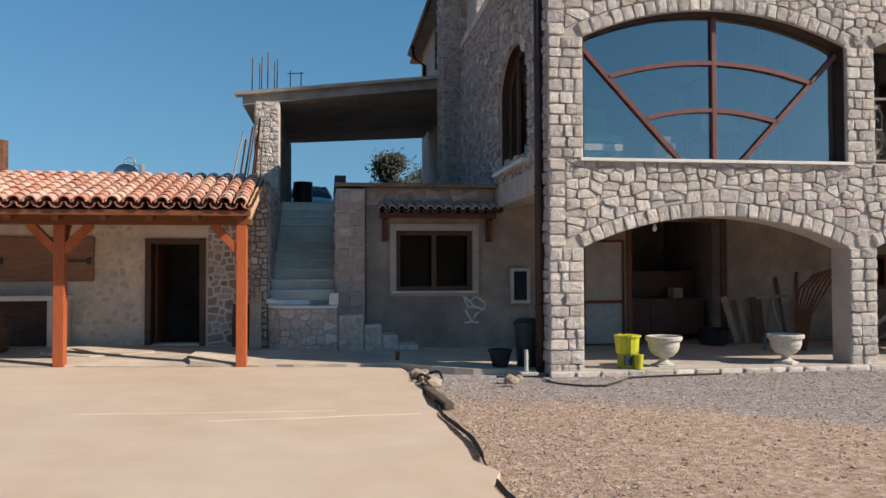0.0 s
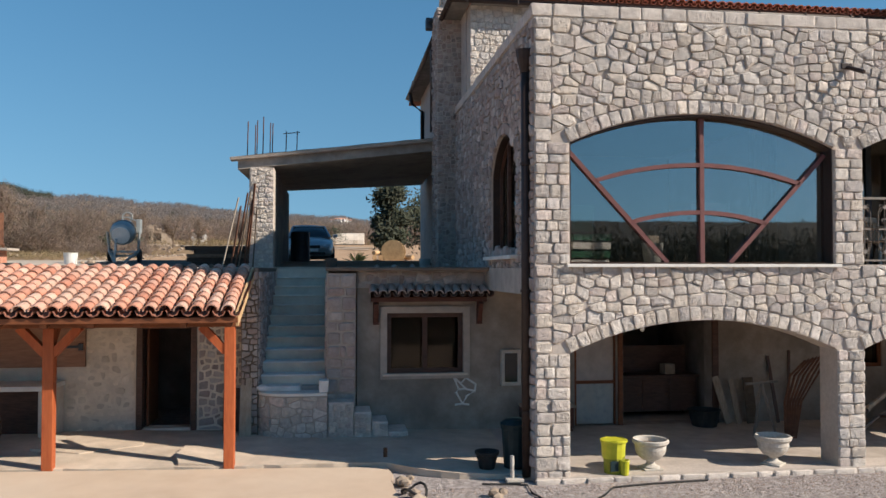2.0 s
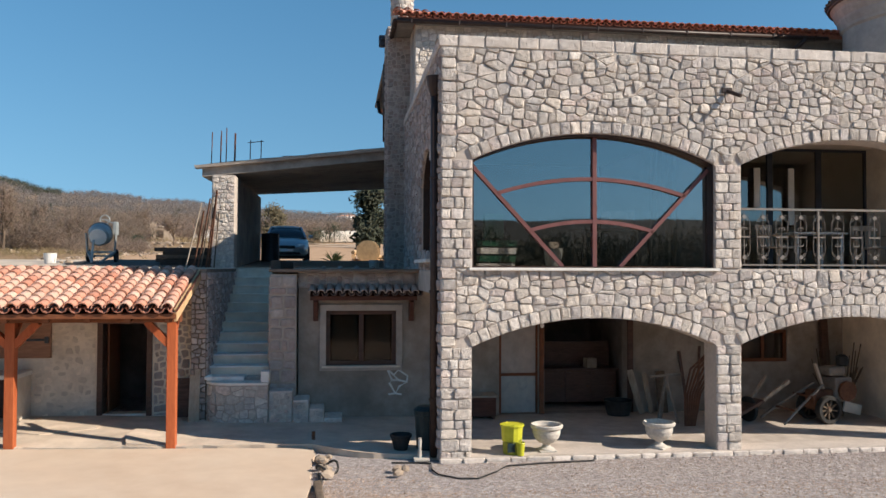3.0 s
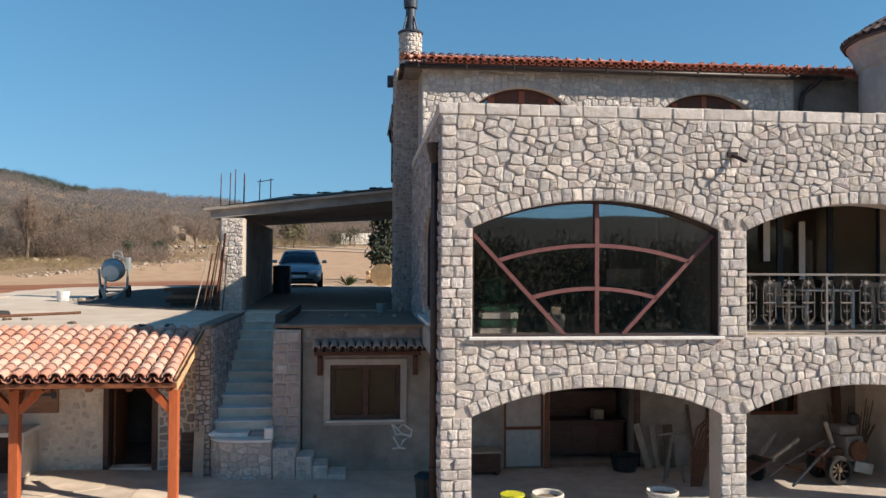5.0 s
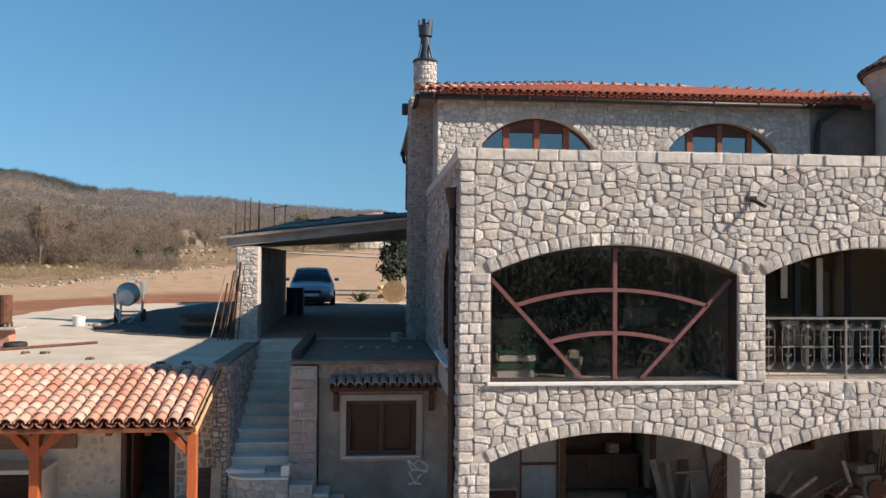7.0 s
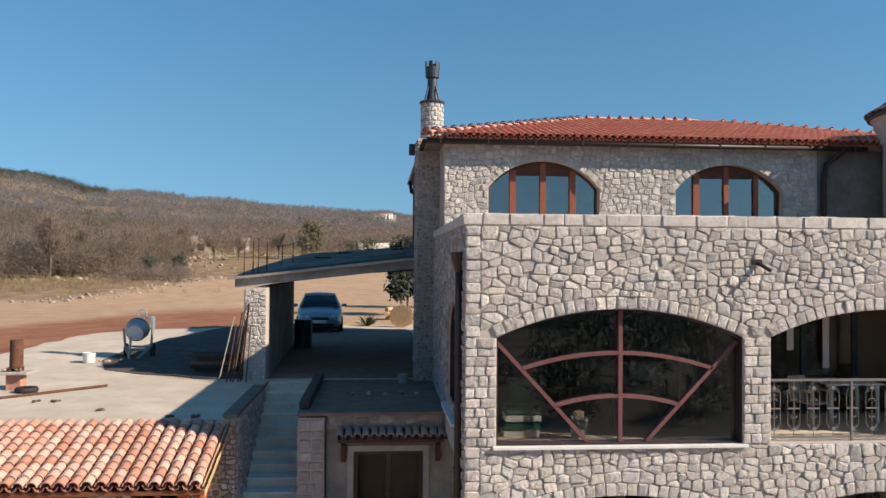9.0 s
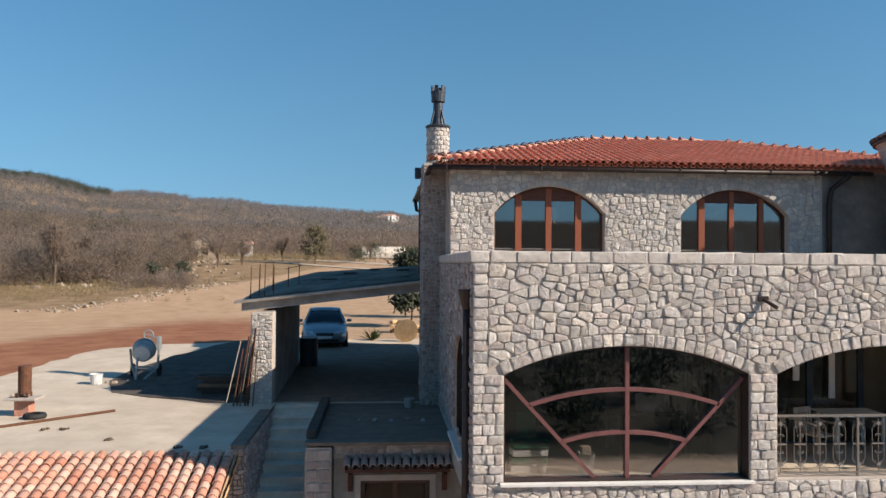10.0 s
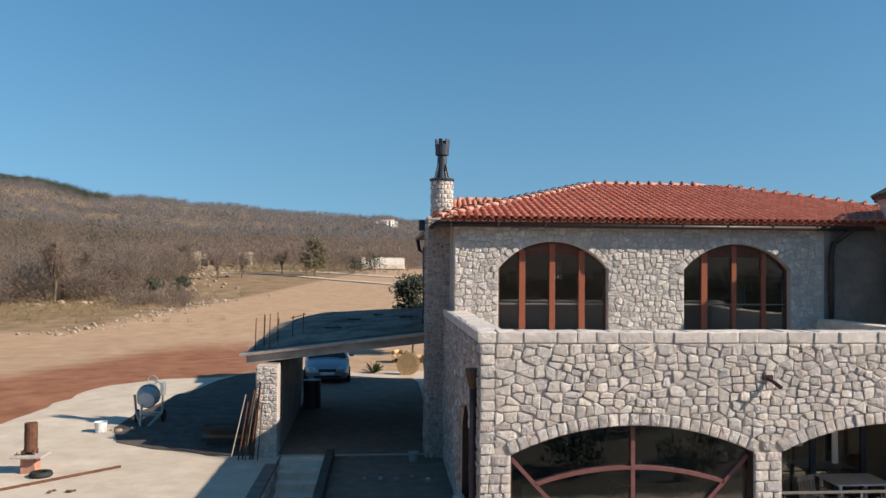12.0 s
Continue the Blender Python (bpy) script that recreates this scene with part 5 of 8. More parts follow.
# pale mortar ribs left on the wall under the window
bm = bmesh.new()
RIB = ((-0.62, 1.00), (-0.53, 0.78), (-0.58, 0.72), (-0.46, 0.52), (-0.38, 0.66), (-0.24, 0.74), (-0.22, 0.86), (-0.40, 0.98), (-0.50, 0.88), (-0.40, 0.78), (-0.24, 0.74))
tube(bm, [(u, BACK_Y - 0.004, v) for u, v in RIB], 0.023, 5)
for a, b in (((-0.62, 1.0), (-0.50, 0.88)), ((-0.46, 0.52), (-0.60, 0.50)), ((-0.46, 0.52), (-0.34, 0.50)), ((-0.53, 0.78), (-0.40, 0.78)), ((-0.36, 1.05), (-0.40, 0.98))):
    tube(bm, [(a[0], BACK_Y - 0.004, a[1]), (b[0], BACK_Y - 0.004, b[1])], 0.021, 5)
tagged(obj("mortar_joints", bm, M_WHITE), "pale mortar joints raised on the grey wall", "mortar", kind="stuff")

meter = thing("meter_box", "white framed meter box on the grey wall", "meter box")
for x0, x1, z0, z1 in ((0.23, 0.29, 0.84, 1.48), (0.53, 0.59, 0.84, 1.48), (0.29, 0.53, 1.42, 1.48), (0.29, 0.53, 0.84, 0.90)):
    part("rim", boxed(x0, x1, BACK_Y - 0.12, BACK_Y - 0.003, z0, z1, 0.006), M_URN, meter)
part("dark_glass", boxed(0.29, 0.53, BACK_Y - 0.08, BACK_Y - 0.02, 0.90, 1.42), M_CARGLASS, meter, "dark glass door")
bin_ = thing("waste_bin", "dark blue-green plastic bin beside the stone pier", "bin", (-0.13, 0.66, 0.055))
part("body", lathe(bmesh.new(), [(0.17, 0.0), (0.205, 0.55), (0.215, 0.56), (0.215, 0.60)], 16), M_BIN, bin_)
part("lid", lathe(bmesh.new(), [(0.22, 0.60), (0.225, 0.63), (0.15, 0.69), (0.02, 0.70)], 16), M_BIN, bin_, "domed dark lid")
pot = thing("flower_pot", "black plastic plant pot on the apron", "plant pot", (-0.56, 0.62, 0.055))
part("pot", lathe(bmesh.new(), [(0.11, 0.0), (0.16, 0.20), (0.18, 0.21), (0.18, 0.25), (0.155, 0.25), (0.14, 0.19)], 16), M_BLACK, pot)
part("soil", lathe(bmesh.new(), [(0.135, 0.17), (0.135, 0.19)], 12), M_BARK, pot)
stub = thing("pipe_stub", "short pale pipe standing beside the bin", "pipe", (-0.30, 0.12, 0.0))
part("pipe", lathe(bmesh.new(), [(0.03, 0), (0.03, 0.34), (0.024, 0.345)], 10), M_URN, stub)
part("foot", boxed(-0.10, 0.14, -0.12, 0.06, 0.0, 0.04, 0.01), M_URN, stub, "broken concrete foot")

# ---- the fan window of the glazed room ----
window_fan = tagged(new("window_fan"), "large arched window with red-brown fan glazing bars", "window", kind="structure")


def arch_sheet(o, y, thick, inset=0.0, n=24, zb=None):
    bm = bmesh.new()
    cx, cz, r = arch_circle(o[0], o[1], o[3], o[4])
    zb = o[2] if zb is None else zb
    pts = [(o[0] + inset, zb + inset), (o[1] - inset, zb + inset)]
    a = math.asin((o[1] - o[0]) / 2 / r)
    for k in range(n + 1):
        t = a - 2 * a * k / n
        x = min(max(cx + math.sin(t) * r, o[0] + inset), o[1] - inset)
        pts.append((x, cz + math.cos(t) * r - inset))
    f = [bm.verts.new((x, y, z)) for x, z in pts]
    b = [bm.verts.new((x, y + thick, z)) for x, z in pts]
    bm.faces.new(f)
    bm.faces.new(b[::-1])
    for k in range(len(f)):
        bm.faces.new((f[k], b[k], b[(k + 1) % len(f)], f[(k + 1) % len(f)]))
    return bm


def arch_rim(o, y0, y1, w, n=24):
    """The outer timber of an arched window."""
    bm = bmesh.new()
    cx, cz, r = arch_circle(o[0], o[1], o[3], o[4])
    a = math.asin((o[1] - o[0]) / 2 / r)
    outer = [(o[0], o[2])] + [(cx - math.sin(a - 2 * a * k / n) * r, cz + math.cos(a - 2 * a * k / n) * r) for k in range(n + 1)] + [(o[1], o[2])]
    inner = []
    for x, z in outer:
        inner.append((min(max(x, o[0] + w), o[1] - w), z - w if z > o[2] + 0.01 else z))
    ring = [[bm.verts.new((x, y, z)) for x, z in pts] for y in (y0, y1) for pts in (outer, inner)]
    m = len(outer)
    for k in range(m - 1):
        bm.faces.new((ring[0][k], ring[0][k + 1], ring[1][k + 1], ring[1][k]))
        bm.faces.new((ring[2][k], ring[3][k], ring[3][k + 1], ring[2][k + 1]))
        bm.faces.new((ring[1][k], ring[1][k + 1], ring[3][k + 1], ring[3][k]))
    box(bm, o[0] + w, o[1] - w, y0, y1, o[2], o[2] + w)
    return bm


GY = 0.20
part("reveal_lining", arch_rim((TOP_1[0] + 0.003, TOP_1[1] - 0.003, TOP_1[2] + 0.006, TOP_1[3], TOP_1[4] - 0.003), 0.03, GY + 0.008, 0.022), M_PIPE, window_fan, "dark brown lining of the arch")
pane = part("pane", arch_sheet(TOP_1, GY, 0.008), M_GLASS, window_fan, "mirror-tinted glass")
pane.visible_shadow = False
part("window_frame", arch_rim((TOP_1[0], TOP_1[1], TOP_1[2], TOP_1[3], TOP_1[4]), GY + 0.012, GY + 0.06, 0.035), M_WOOD_DARK, window_fan)
HX, HZ = 2.53, 2.60         # hub of the fan, under the sill
part("mullion", boxed(HX - 0.035, HX + 0.035, GY - 0.06, GY - 0.004, 3.0, 5.12, 0.006), M_FANBAR, window_fan)


def fan_bar(p, q):
    bm = bmesh.new()
    bar(bm, (p[0], GY - 0.032, p[1]), (q[0], GY - 0.032, q[1]), 0.05, 0.06)
    part("spoke", bm, M_FANBAR, window_fan)


fan_bar((0.52, 4.62), (2.00, 3.02))
fan_bar((4.46, 4.62), (2.96, 3.02))


def fan_arc(p, q, crown):
    cx, cz, r = arch_circle(p[0], q[0], p[1], crown)
    a = math.asin((q[0] - p[0]) / 2 / r)
    bm = bmesh.new()
    prev = None
    n = 14
    for k in range(n + 1):
        t = -a + 2 * a * k / n
        ring = [bm.verts.new((cx + math.sin(t) * (r + dr), GY - 0.032 + dy, cz + math.cos(t) * (r + dr))) for dr, dy in ((-0.03, -0.025), (0.03, -0.025), (0.03, 0.025), (-0.03, 0.025))]
        if prev:
            for j in range(4):
                bm.faces.new((prev[j], prev[(j + 1) % 4], ring[(j + 1) % 4], ring[j]))
        else:
            bm.faces.new(ring)
        prev = ring
    bm.faces.new(prev[::-1])
    part("arc_bar", bm, M_FANBAR, window_fan)


fan_arc((0.93, 4.19), (4.06, 4.19), 4.44)
fan_arc((1.46, 3.60), (3.52, 3.60), 3.75)
part("window_sill", boxed(0.44, 4.56, -0.09, 0.30, 2.955, 3.0, 0.006), M_MARBLE, window_fan, "pale stone sill")

# ---- upper windows ----
def upper_window(o, bars, label):
    e = tagged(new("window_upper"), label, "window", kind="structure")
    y = UY + 0.20
    p = part("pane", arch_sheet(o, y + 0.03, 0.008), M_GLASS_UP, e)
    p.visible_shadow = False
    part("window_frame", arch_rim(o, y, y + 0.07, 0.05), M_HOOD, e, "dark brown outer frame")
    for x, w in bars:
        part("mullion", boxed(x - w / 2, x + w / 2, y - 0.03, y + 0.025, o[2] + 0.05, arch_top(o, x) - 0.04, 0.006), M_WINWOOD, e, "orange-brown timber mullion")
    part("transom", boxed(o[0] + 0.05, o[1] - 0.05, y + 0.005, y + 0.028, 6.80, 6.83, 0.004), M_IRON, e)
    bm = bmesh.new()
    n_ = 12
    xs_ = [lerp(bars[0][0], bars[-1][0], k / n_) for k in range(n_ + 1)]
    rim_ = [(bars[0][0], 7.97), (bars[-1][0], 7.97)] + [(x, arch_top(o, x) - 0.04) for x in xs_[::-1]]
    f_, b_ = [bm.verts.new((x, y - 0.015, z)) for x, z in rim_], [bm.verts.new((x, y + 0.026, z)) for x, z in rim_]
    bm.faces.new(f_)
    bm.faces.new(b_[::-1])
    for k in range(len(f_)):
        bm.faces.new((f_[k], b_[k], b_[(k + 1) % len(f_)], f_[(k + 1) % len(f_)]))
    bmesh.ops.recalc_face_normals(bm, faces=bm.faces[:])
    # Panel timber is darker than the mullions: shade under the arch, painted in.
    part("head_panel", bm, M_HOOD, e, "timber panel with the arch's shade in its dark red-brown")
    return e


upper_window(UP_1, ((1.80, 0.15), (2.53, 0.14), (3.25, 0.15)), "arched terrace window with orange-brown timber mullions")
upper_window(UP_2, ((6.30, 0.15), (7.05, 0.12), (7.80, 0.12)), "arched terrace window partly in tower shade")
for x0, x1, z0, z1, mt in ((2.57, 2.80, 7.42, 8.0, M_WHITE), (6.84, 6.97, 6.66, 7.05, M_WHITE), (7.14, 7.42, 6.66, 7.30, M_WHITE)):
    cur = thing("curtain", "white net curtain hanging inside the upper window", "curtain", group="upper curtains")
    n_ = 10
    bm = bmesh.new()
    col = [[bm.verts.new((lerp(x0, x1, i / n_), UY + 0.32 + 0.015 * math.sin(i * 2.1), z)) for z in (z0, z1)] for i in range(n_ + 1)]
    for a, b in zip(col, col[1:]):
        bm.faces.new((a[0], b[0], b[1], a[1]))
    bmesh.ops.solidify(bm, geom=bm.faces[:], thickness=0.006)
    part("cloth", bm, mt, cur)

# ---- loggia: railing, glass wall, chairs, room things ----
railing = thing("railing", "ornate wrought iron balcony railing", "railing")
RYY = 0.16
for z, r in ((3.99, 0.022), (3.06, 0.016)):
    bm = bmesh.new()
    bar(bm, (4.96, RYY, z), (8.96, RYY, z), 2 * r, 1.6 * r)
    part("rail", bm, M_IRON, railing)


def scroll(bm, cx, cz, s, side, up):
    pts = []
    for k in range(9):
        t = k / 8
        a = t * 1.4 * math.pi
        rr = s * (1 - 0.6 * t)
        pts.append((cx + side * (s - rr * math.cos(a)), 0, cz + up * rr * math.sin(a)))
    tube(bm, pts, 0.008, 4)


def baluster_mesh():
    """A narrow panel: two upright bars bent in at the ends, a cross bar, and a fleuron at the head and the foot."""
    bm = bmesh.new()
    for side in (-1, 1):
        pts = [(side * w_, 0, z) for w_, z in ((0.015, 0.12), (0.07, 0.15), (0.105, 0.22), (0.105, 0.42), (0.092, 0.46), (0.105, 0.52), (0.105, 0.72), (0.07, 0.79), (0.015, 0.80))]
        tube(bm, pts, 0.0072, 4)
        for z, up in ((0.80, 1), (0.13, -1)):
            tube(bm, [(0, 0, z), (side * 0.055, 0, z + up * 0.035), (side * 0.10, 0, z + up * 0.022)], 0.008, 4, 0.004)
            tube(bm, [(0, 0, z), (side * 0.05, 0, z - up * 0.04), (side * 0.075, 0, z - up * 0.075)], 0.008, 4, 0.004)
        scroll(bm, 0.0, 0.60, 0.032, side, 1)
        scroll(bm, 0.0, 0.34, 0.032, side, -1)
    tube(bm, [(0, 0, 0), (0, 0, 0.93)], 0.0075, 4)
    box(bm, -0.105, 0.105, -0.012, 0.012, 0.455, 0.478)
    for z in (0.80, 0.13):
        box(bm, -0.028, 0.028, -0.014, 0.014, z - 0.028, z + 0.028, 0, Matrix.Translation((0, 0, z)) @ Matrix.Rotation(0.785, 4, "Y") @ Matrix.Translation((0, 0, -z)))
    me = bpy.data.meshes.new("baluster")
    bm.to_mesh(me)
    bm.free()
    me.materials.append(M_IRON)
    return me


bal = baluster_mesh()
for k in range(12):
    b = new("baluster", bal)
    b.parent = railing
    b.matrix_basis = pose(5.10 + 0.335 * k, RYY, 3.06)
for x in (6.42, 7.9):
    part("post", boxed(x - 0.018, x + 0.018, RYY - 0.018, RYY + 0.018, 2.99, 3.99, 0.003), M_IRON, railing)

glass_wall = tagged(new("window_loggia"), "dark glazed doors at the back of the loggia", "window", kind="structure")
for k in range(4):
    x0 = 4.86 + k * 1.05
    p = part("pane", boxed(x0 + 0.06, x0 + 1.0, 2.63, 2.638, 3.02, 5.36), M_GLASS_DARK, glass_wall)
    for a, b, c, d in ((x0, x0 + 0.06, 2.975, 5.41), (x0 + 1.0, x0 + 1.05, 2.975, 5.41), (x0 + 0.06, x0 + 1.0, 5.36, 5.41), (x0 + 0.06, x0 + 1.0, 2.975, 3.02)):
        part("window_frame", boxed(a, b, 2.60, 2.67, c, d, 0.004), M_COWL, glass_wall)
tagged(obj("wall_loggia_room", boxed(4.9, FX - 0.42, 5.6, 5.75, 2.974, 5.416), M_PLASTER), "plastered wall inside the balcony room", "wall", kind="structure")
for x0, x1 in ((6.57, 6.70), (7.30, 7.42)):
    c = thing("curtain", "narrow pale curtain gathered before the balcony glass", "curtain", group="loggia curtains")
    part("cloth", boxed(x0, x1, 2.50, 2.53, 4.22 if x0 < 7 else 3.87, 5.0, 0.005), M_WHITE, c)


def plastic_chair(at, turn, material, label, group):
    e = thing("garden_chair", label, "chair", at, turn, group)
    part("seat", boxed(-0.22, 0.22, -0.22, 0.22, 0.41, 0.44, 0.012), material, e)
    for x in (-0.2, 0.2):
        for y in (-0.2, 0.2):
            bm = bmesh.new()
            bar(bm, (x * 1.15, y * 1.15, 0), (x, y, 0.41), 0.04, 0.04)
            part("leg", bm, material, e)
        bm = bmesh.new()
        bar(bm, (x * 1.1, -0.22, 0.63), (x * 1.1, 0.24, 0.65), 0.05, 0.025)
        bar(bm, (x * 1.1, -0.20, 0.42), (x * 1.1, -0.20, 0.63), 0.035, 0.035)
        part("armrest", bm, material, e)
    bk = part("backrest", boxed(-0.22, 0.22, 0.22, 0.245, 0.80, 0.90, 0.01, Matrix.Rotation(radians(-8), 4, "X")), material, e)
    for k in range(6):
        x = -0.19 + k * 0.076
        part("slat", boxed(x - 0.022, x + 0.022, 0.22, 0.24, 0.44, 0.80, 0.004, Matrix.Rotation(radians(-8), 4, "X")), material, bk)
    return e


for x, y, t in ((6.5, 1.5, 20), (8.3, 1.45, -15)):
    plastic_chair((x, y, 2.97), t, M_BOARD, "weathered slatted garden chair on the balcony", "balcony chairs")
for x, y, t in ((5.55, 3.35, 30), (6.75, 3.7, -60), (8.1, 3.5, 10)):
    plastic_chair((x, y, 2.97), t, M_WHITE, "white garden chair inside the balcony room", "balcony room chairs")
tb = thing("garden_table", "white plastic table on the balcony", "table", (7.45, 2.05, 2.97))
part("tabletop", boxed(-0.55, 0.55, -0.4, 0.4, 0.69, 0.72, 0.01), M_WHITE, tb)
for x in (-0.45, 0.45):
    for y in (-0.32, 0.32):
        part("leg", boxed(x - 0.025, x + 0.025, y - 0.025, y + 0.025, 0, 0.69, 0.004), M_WHITE, tb)

for k in range(4):
    e = thing("stacked_crate", "green plastic crate in a stack behind the glass" if k % 2 else "white plastic crate in a stack behind the glass", "crate", (1.05 + 0.01 * k, 0.95, 2.97 + 0.13 * k), 2 * k - 3, "green crate stack")
    m_ = M_GREEN if k % 2 else M_WHITE
    part("base", boxed(-0.30, 0.30, -0.2, 0.2, 0.0, 0.015, 0.004), m_, e)
    for a in ((-0.30, 0.30, -0.2, -0.185), (-0.30, 0.30, 0.185, 0.2), (-0.30, -0.285, -0.185, 0.185), (0.285, 0.30, -0.185, 0.185)):
        part("side", boxed(*a, 0.015, 0.10, 0.003), m_, e)
e = thing("crate_back", "dark green chair standing on the crates", "chair", (1.05, 1.0, 3.5))
part("backrest", boxed(-0.18, 0.18, 0.1, 0.13, 0.0, 0.42, 0.02), M_GREEN, e)
e = thing("bucket", "grey bucket of tools behind the fan window", "bucket", (1.97, 0.62, 2.97))
part("pail", lathe(bmesh.new(), [(0.12, 0), (0.16, 0.34), (0.17, 0.35), (0.15, 0.34), (0.13, 0.1)], 14), M_STEEL, e)
part("tool_bundle", boxed(-0.08, 0.08, -0.06, 0.06, 0.1, 0.46, 0.02), M_BOARD, e)
e = thing("work_table", "table with papers inside the glazed room", "table", (3.5, 2.15, 2.97))
part("tabletop", boxed(-0.7, 0.7, -0.4, 0.4, 0.72, 0.76, 0.01), M_DARKWOOD, e)
for x in (-0.62, 0.62):
    for y in (-0.33, 0.33):
        part("leg", boxed(x - 0.03, x + 0.03, y - 0.03, y + 0.03, 0, 0.72, 0.004), M_DARKWOOD, e)
e = thing("carton", "white carton on the work table", "box", (3.6, 2.05, 3.732), 12)
part("carton", boxed(-0.26, 0.26, -0.16, 0.16, 0, 0.32, 0.01), M_WHITE, e)

for x0, x1, y_ in ((4.02, 4.52, 1.5), (0.46, 0.75, 3.2)):
    e = thing("curtain", "brown curtain drawn aside in the glazed room", "curtain", group="glazed room curtains")
    bm = bmesh.new()
    col = [[bm.verts.new((lerp(x0, x1, i / 14), y_ + 0.03 * math.sin(i * 1.9), z)) for z in (2.99, 5.40)] for i in range(15)]
    for a, b in zip(col, col[1:]):
        bm.faces.new((a[0], b[0], b[1], a[1]))
    bmesh.ops.solidify(bm, geom=bm.faces[:], thickness=0.008)
    part("cloth", bm, M_BOARD, e)

spout = thing("rain_spout", "dark metal rain spout in the parapet wall", "spout")
bm = bmesh.new()
tube(bm, [(4.70, 0.0, 5.92), (4.75, -0.10, 5.87), (4.83, -0.26, 5.78)], 0.032, 8)
part("pipe", bm, M_PIPE, spout)
part("collar", boxed(4.62, 4.80, -0.055, -0.02, 5.87, 5.96, 0.01), M_PIPE, spout)

# ---- arcade things ----
def urn(at, turn):
    e = thing("urn", "pale cast stone garden urn on the arcade step", "urn", at, turn, "garden urns")
    prof = [(0.13, 0.0), (0.13, 0.03), (0.085, 0.05), (0.06, 0.075), (0.058, 0.095), (0.08, 0.115), (0.15, 0.15), (0.20, 0.21), (0.222, 0.28), (0.222, 0.335), (0.236, 0.345), (0.258, 0.365), (0.262, 0.405), (0.245, 0.42), (0.22, 0.41), (0.205, 0.33), (0.15, 0.29)]
    part("bowl", lathe(bmesh.new(), prof, 28), M_URN, e, smooth=False)
    part("foot", boxed(-0.14, 0.14, -0.14, 0.14, -0.012, 0.014, 0.008), M_URN, e)
    part("soil", lathe(bmesh.new(), [(0.19, 0.31), (0.20, 0.345)], 16), M_BARK, e)
    for k in range(14):
        a = 2 * math.pi * k / 14
        bm = bmesh.new()
        bar(bm, (0.115 * math.cos(a), 0.115 * math.sin(a), 0.135), (0.208 * math.cos(a), 0.208 * math.sin(a), 0.255), 0.035, 0.02)
        part("gadroon", bm, M_URN, e)
    return e


urn((1.76, 0.25, 0.072), 0)
urn((3.65, 0.25, 0.072), 40)
yb = thing("yellow_crate", "yellow-green plastic tub stacked on another", "tub", (1.17, 0.13, 0.06), 8)


def tub_part(z, w0, w1, h, name, material, seed):
    """A soft, crumpled tub: rings of a dented outline, open at the top."""
    r_ = random.Random(seed)
    bm = bmesh.new()
    dent = [1 + r_.uniform(-0.05, 0.05) for k in range(14)]
    rings = []
    for t, inset in ((0.0, 0.0), (0.35, 0.0), (0.7, 0.0), (1.0, 0.0), (1.0, 0.012), (0.35, 0.02)):
        ww = lerp(w0, w1, t) - inset
        rings.append([bm.verts.new((ww * dent[k] * (1 + r_.uniform(-0.04, 0.04)) * math.cos(k * math.pi / 7), ww * dent[k] * math.sin(k * math.pi / 7), z + h * t * (1 + (r_.uniform(-0.07, 0.07) if t == 1.0 else 0)))) for k in range(14)])
    bm.faces.new(rings[0][::-1])
    for p, q in zip(rings, rings[1:]):
        for k in range(14):
            bm.faces.new((p[k], p[(k + 1) % 14], q[(k + 1) % 14], q[k]))
    bm.faces.new(rings[-1])
    part(name, bm, material, yb)


tub_part(0.0, 0.145, 0.155, 0.23, "lower_tub", M_OLIVEPLAS, 3)
tub_part(0.21, 0.160, 0.178, 0.25, "upper_tub", M_YELLOW, 4)
part("rim", lathe(bmesh.new(), [(0.176, 0.435), (0.192, 0.44), (0.192, 0.462), (0.172, 0.462)], 18), M_YELLOW, yb)
part("dark_label", boxed(-0.13, -0.01, -0.158, -0.13, 0.05, 0.19, 0.006), M_BIN, yb, "dark printed label")
pl = thing("small_pail", "small pale yellow-green pail before the tubs", "pail", (1.27, -0.02, 0.06))
part("pail", lathe(bmesh.new(), [(0.055, 0), (0.07, 0.19), (0.076, 0.195), (0.07, 0.205), (0.062, 0.19), (0.05, 0.03)], 14), M_YELLOW, pl)
cb = thing("low_cabinet", "low brown cabinet with a pale top by the wall", "cabinet", (1.02, 3.16, 0.06))
part("carcass", boxed(-0.45, 0.45, -0.2, 0.22, 0.05, 0.42, 0.01), M_HOOD, cb)
part("top", boxed(-0.48, 0.48, -0.23, 0.24, 0.42, 0.46, 0.008), M_BOARD, cb, "pale worn top")
for x in (-0.4, 0.4):
    part("foot", boxed(x - 0.03, x + 0.03, -0.18, 0.2, 0.0, 0.05), M_HOOD, cb)

dd = tagged(new("door_arcade"), "pale panelled door with a glazed upper half", "door", kind="structure")
part("lower_panel", boxed(1.67, 2.38, BACK_Y + 0.06, BACK_Y + 0.10, 0.08, 0.82, 0.006), M_STEEL, dd)
part("upper_panel", boxed(1.67, 2.38, BACK_Y + 0.06, BACK_Y + 0.10, 0.88, 1.95, 0.006), M_RENDER, dd, "dull grey upper panel")
for x0, x1, z0, z1 in ((1.62, 1.67, 0.07, 2.0), (2.38, 2.42, 0.07, 2.0), (1.67, 2.38, 1.95, 2.0), (1.67, 2.38, 0.82, 0.88)):
    part("door_frame", boxed(x0, x1, BACK_Y + 0.04, BACK_Y + 0.12, z0, z1, 0.004), M_WOOD_DARK, dd)
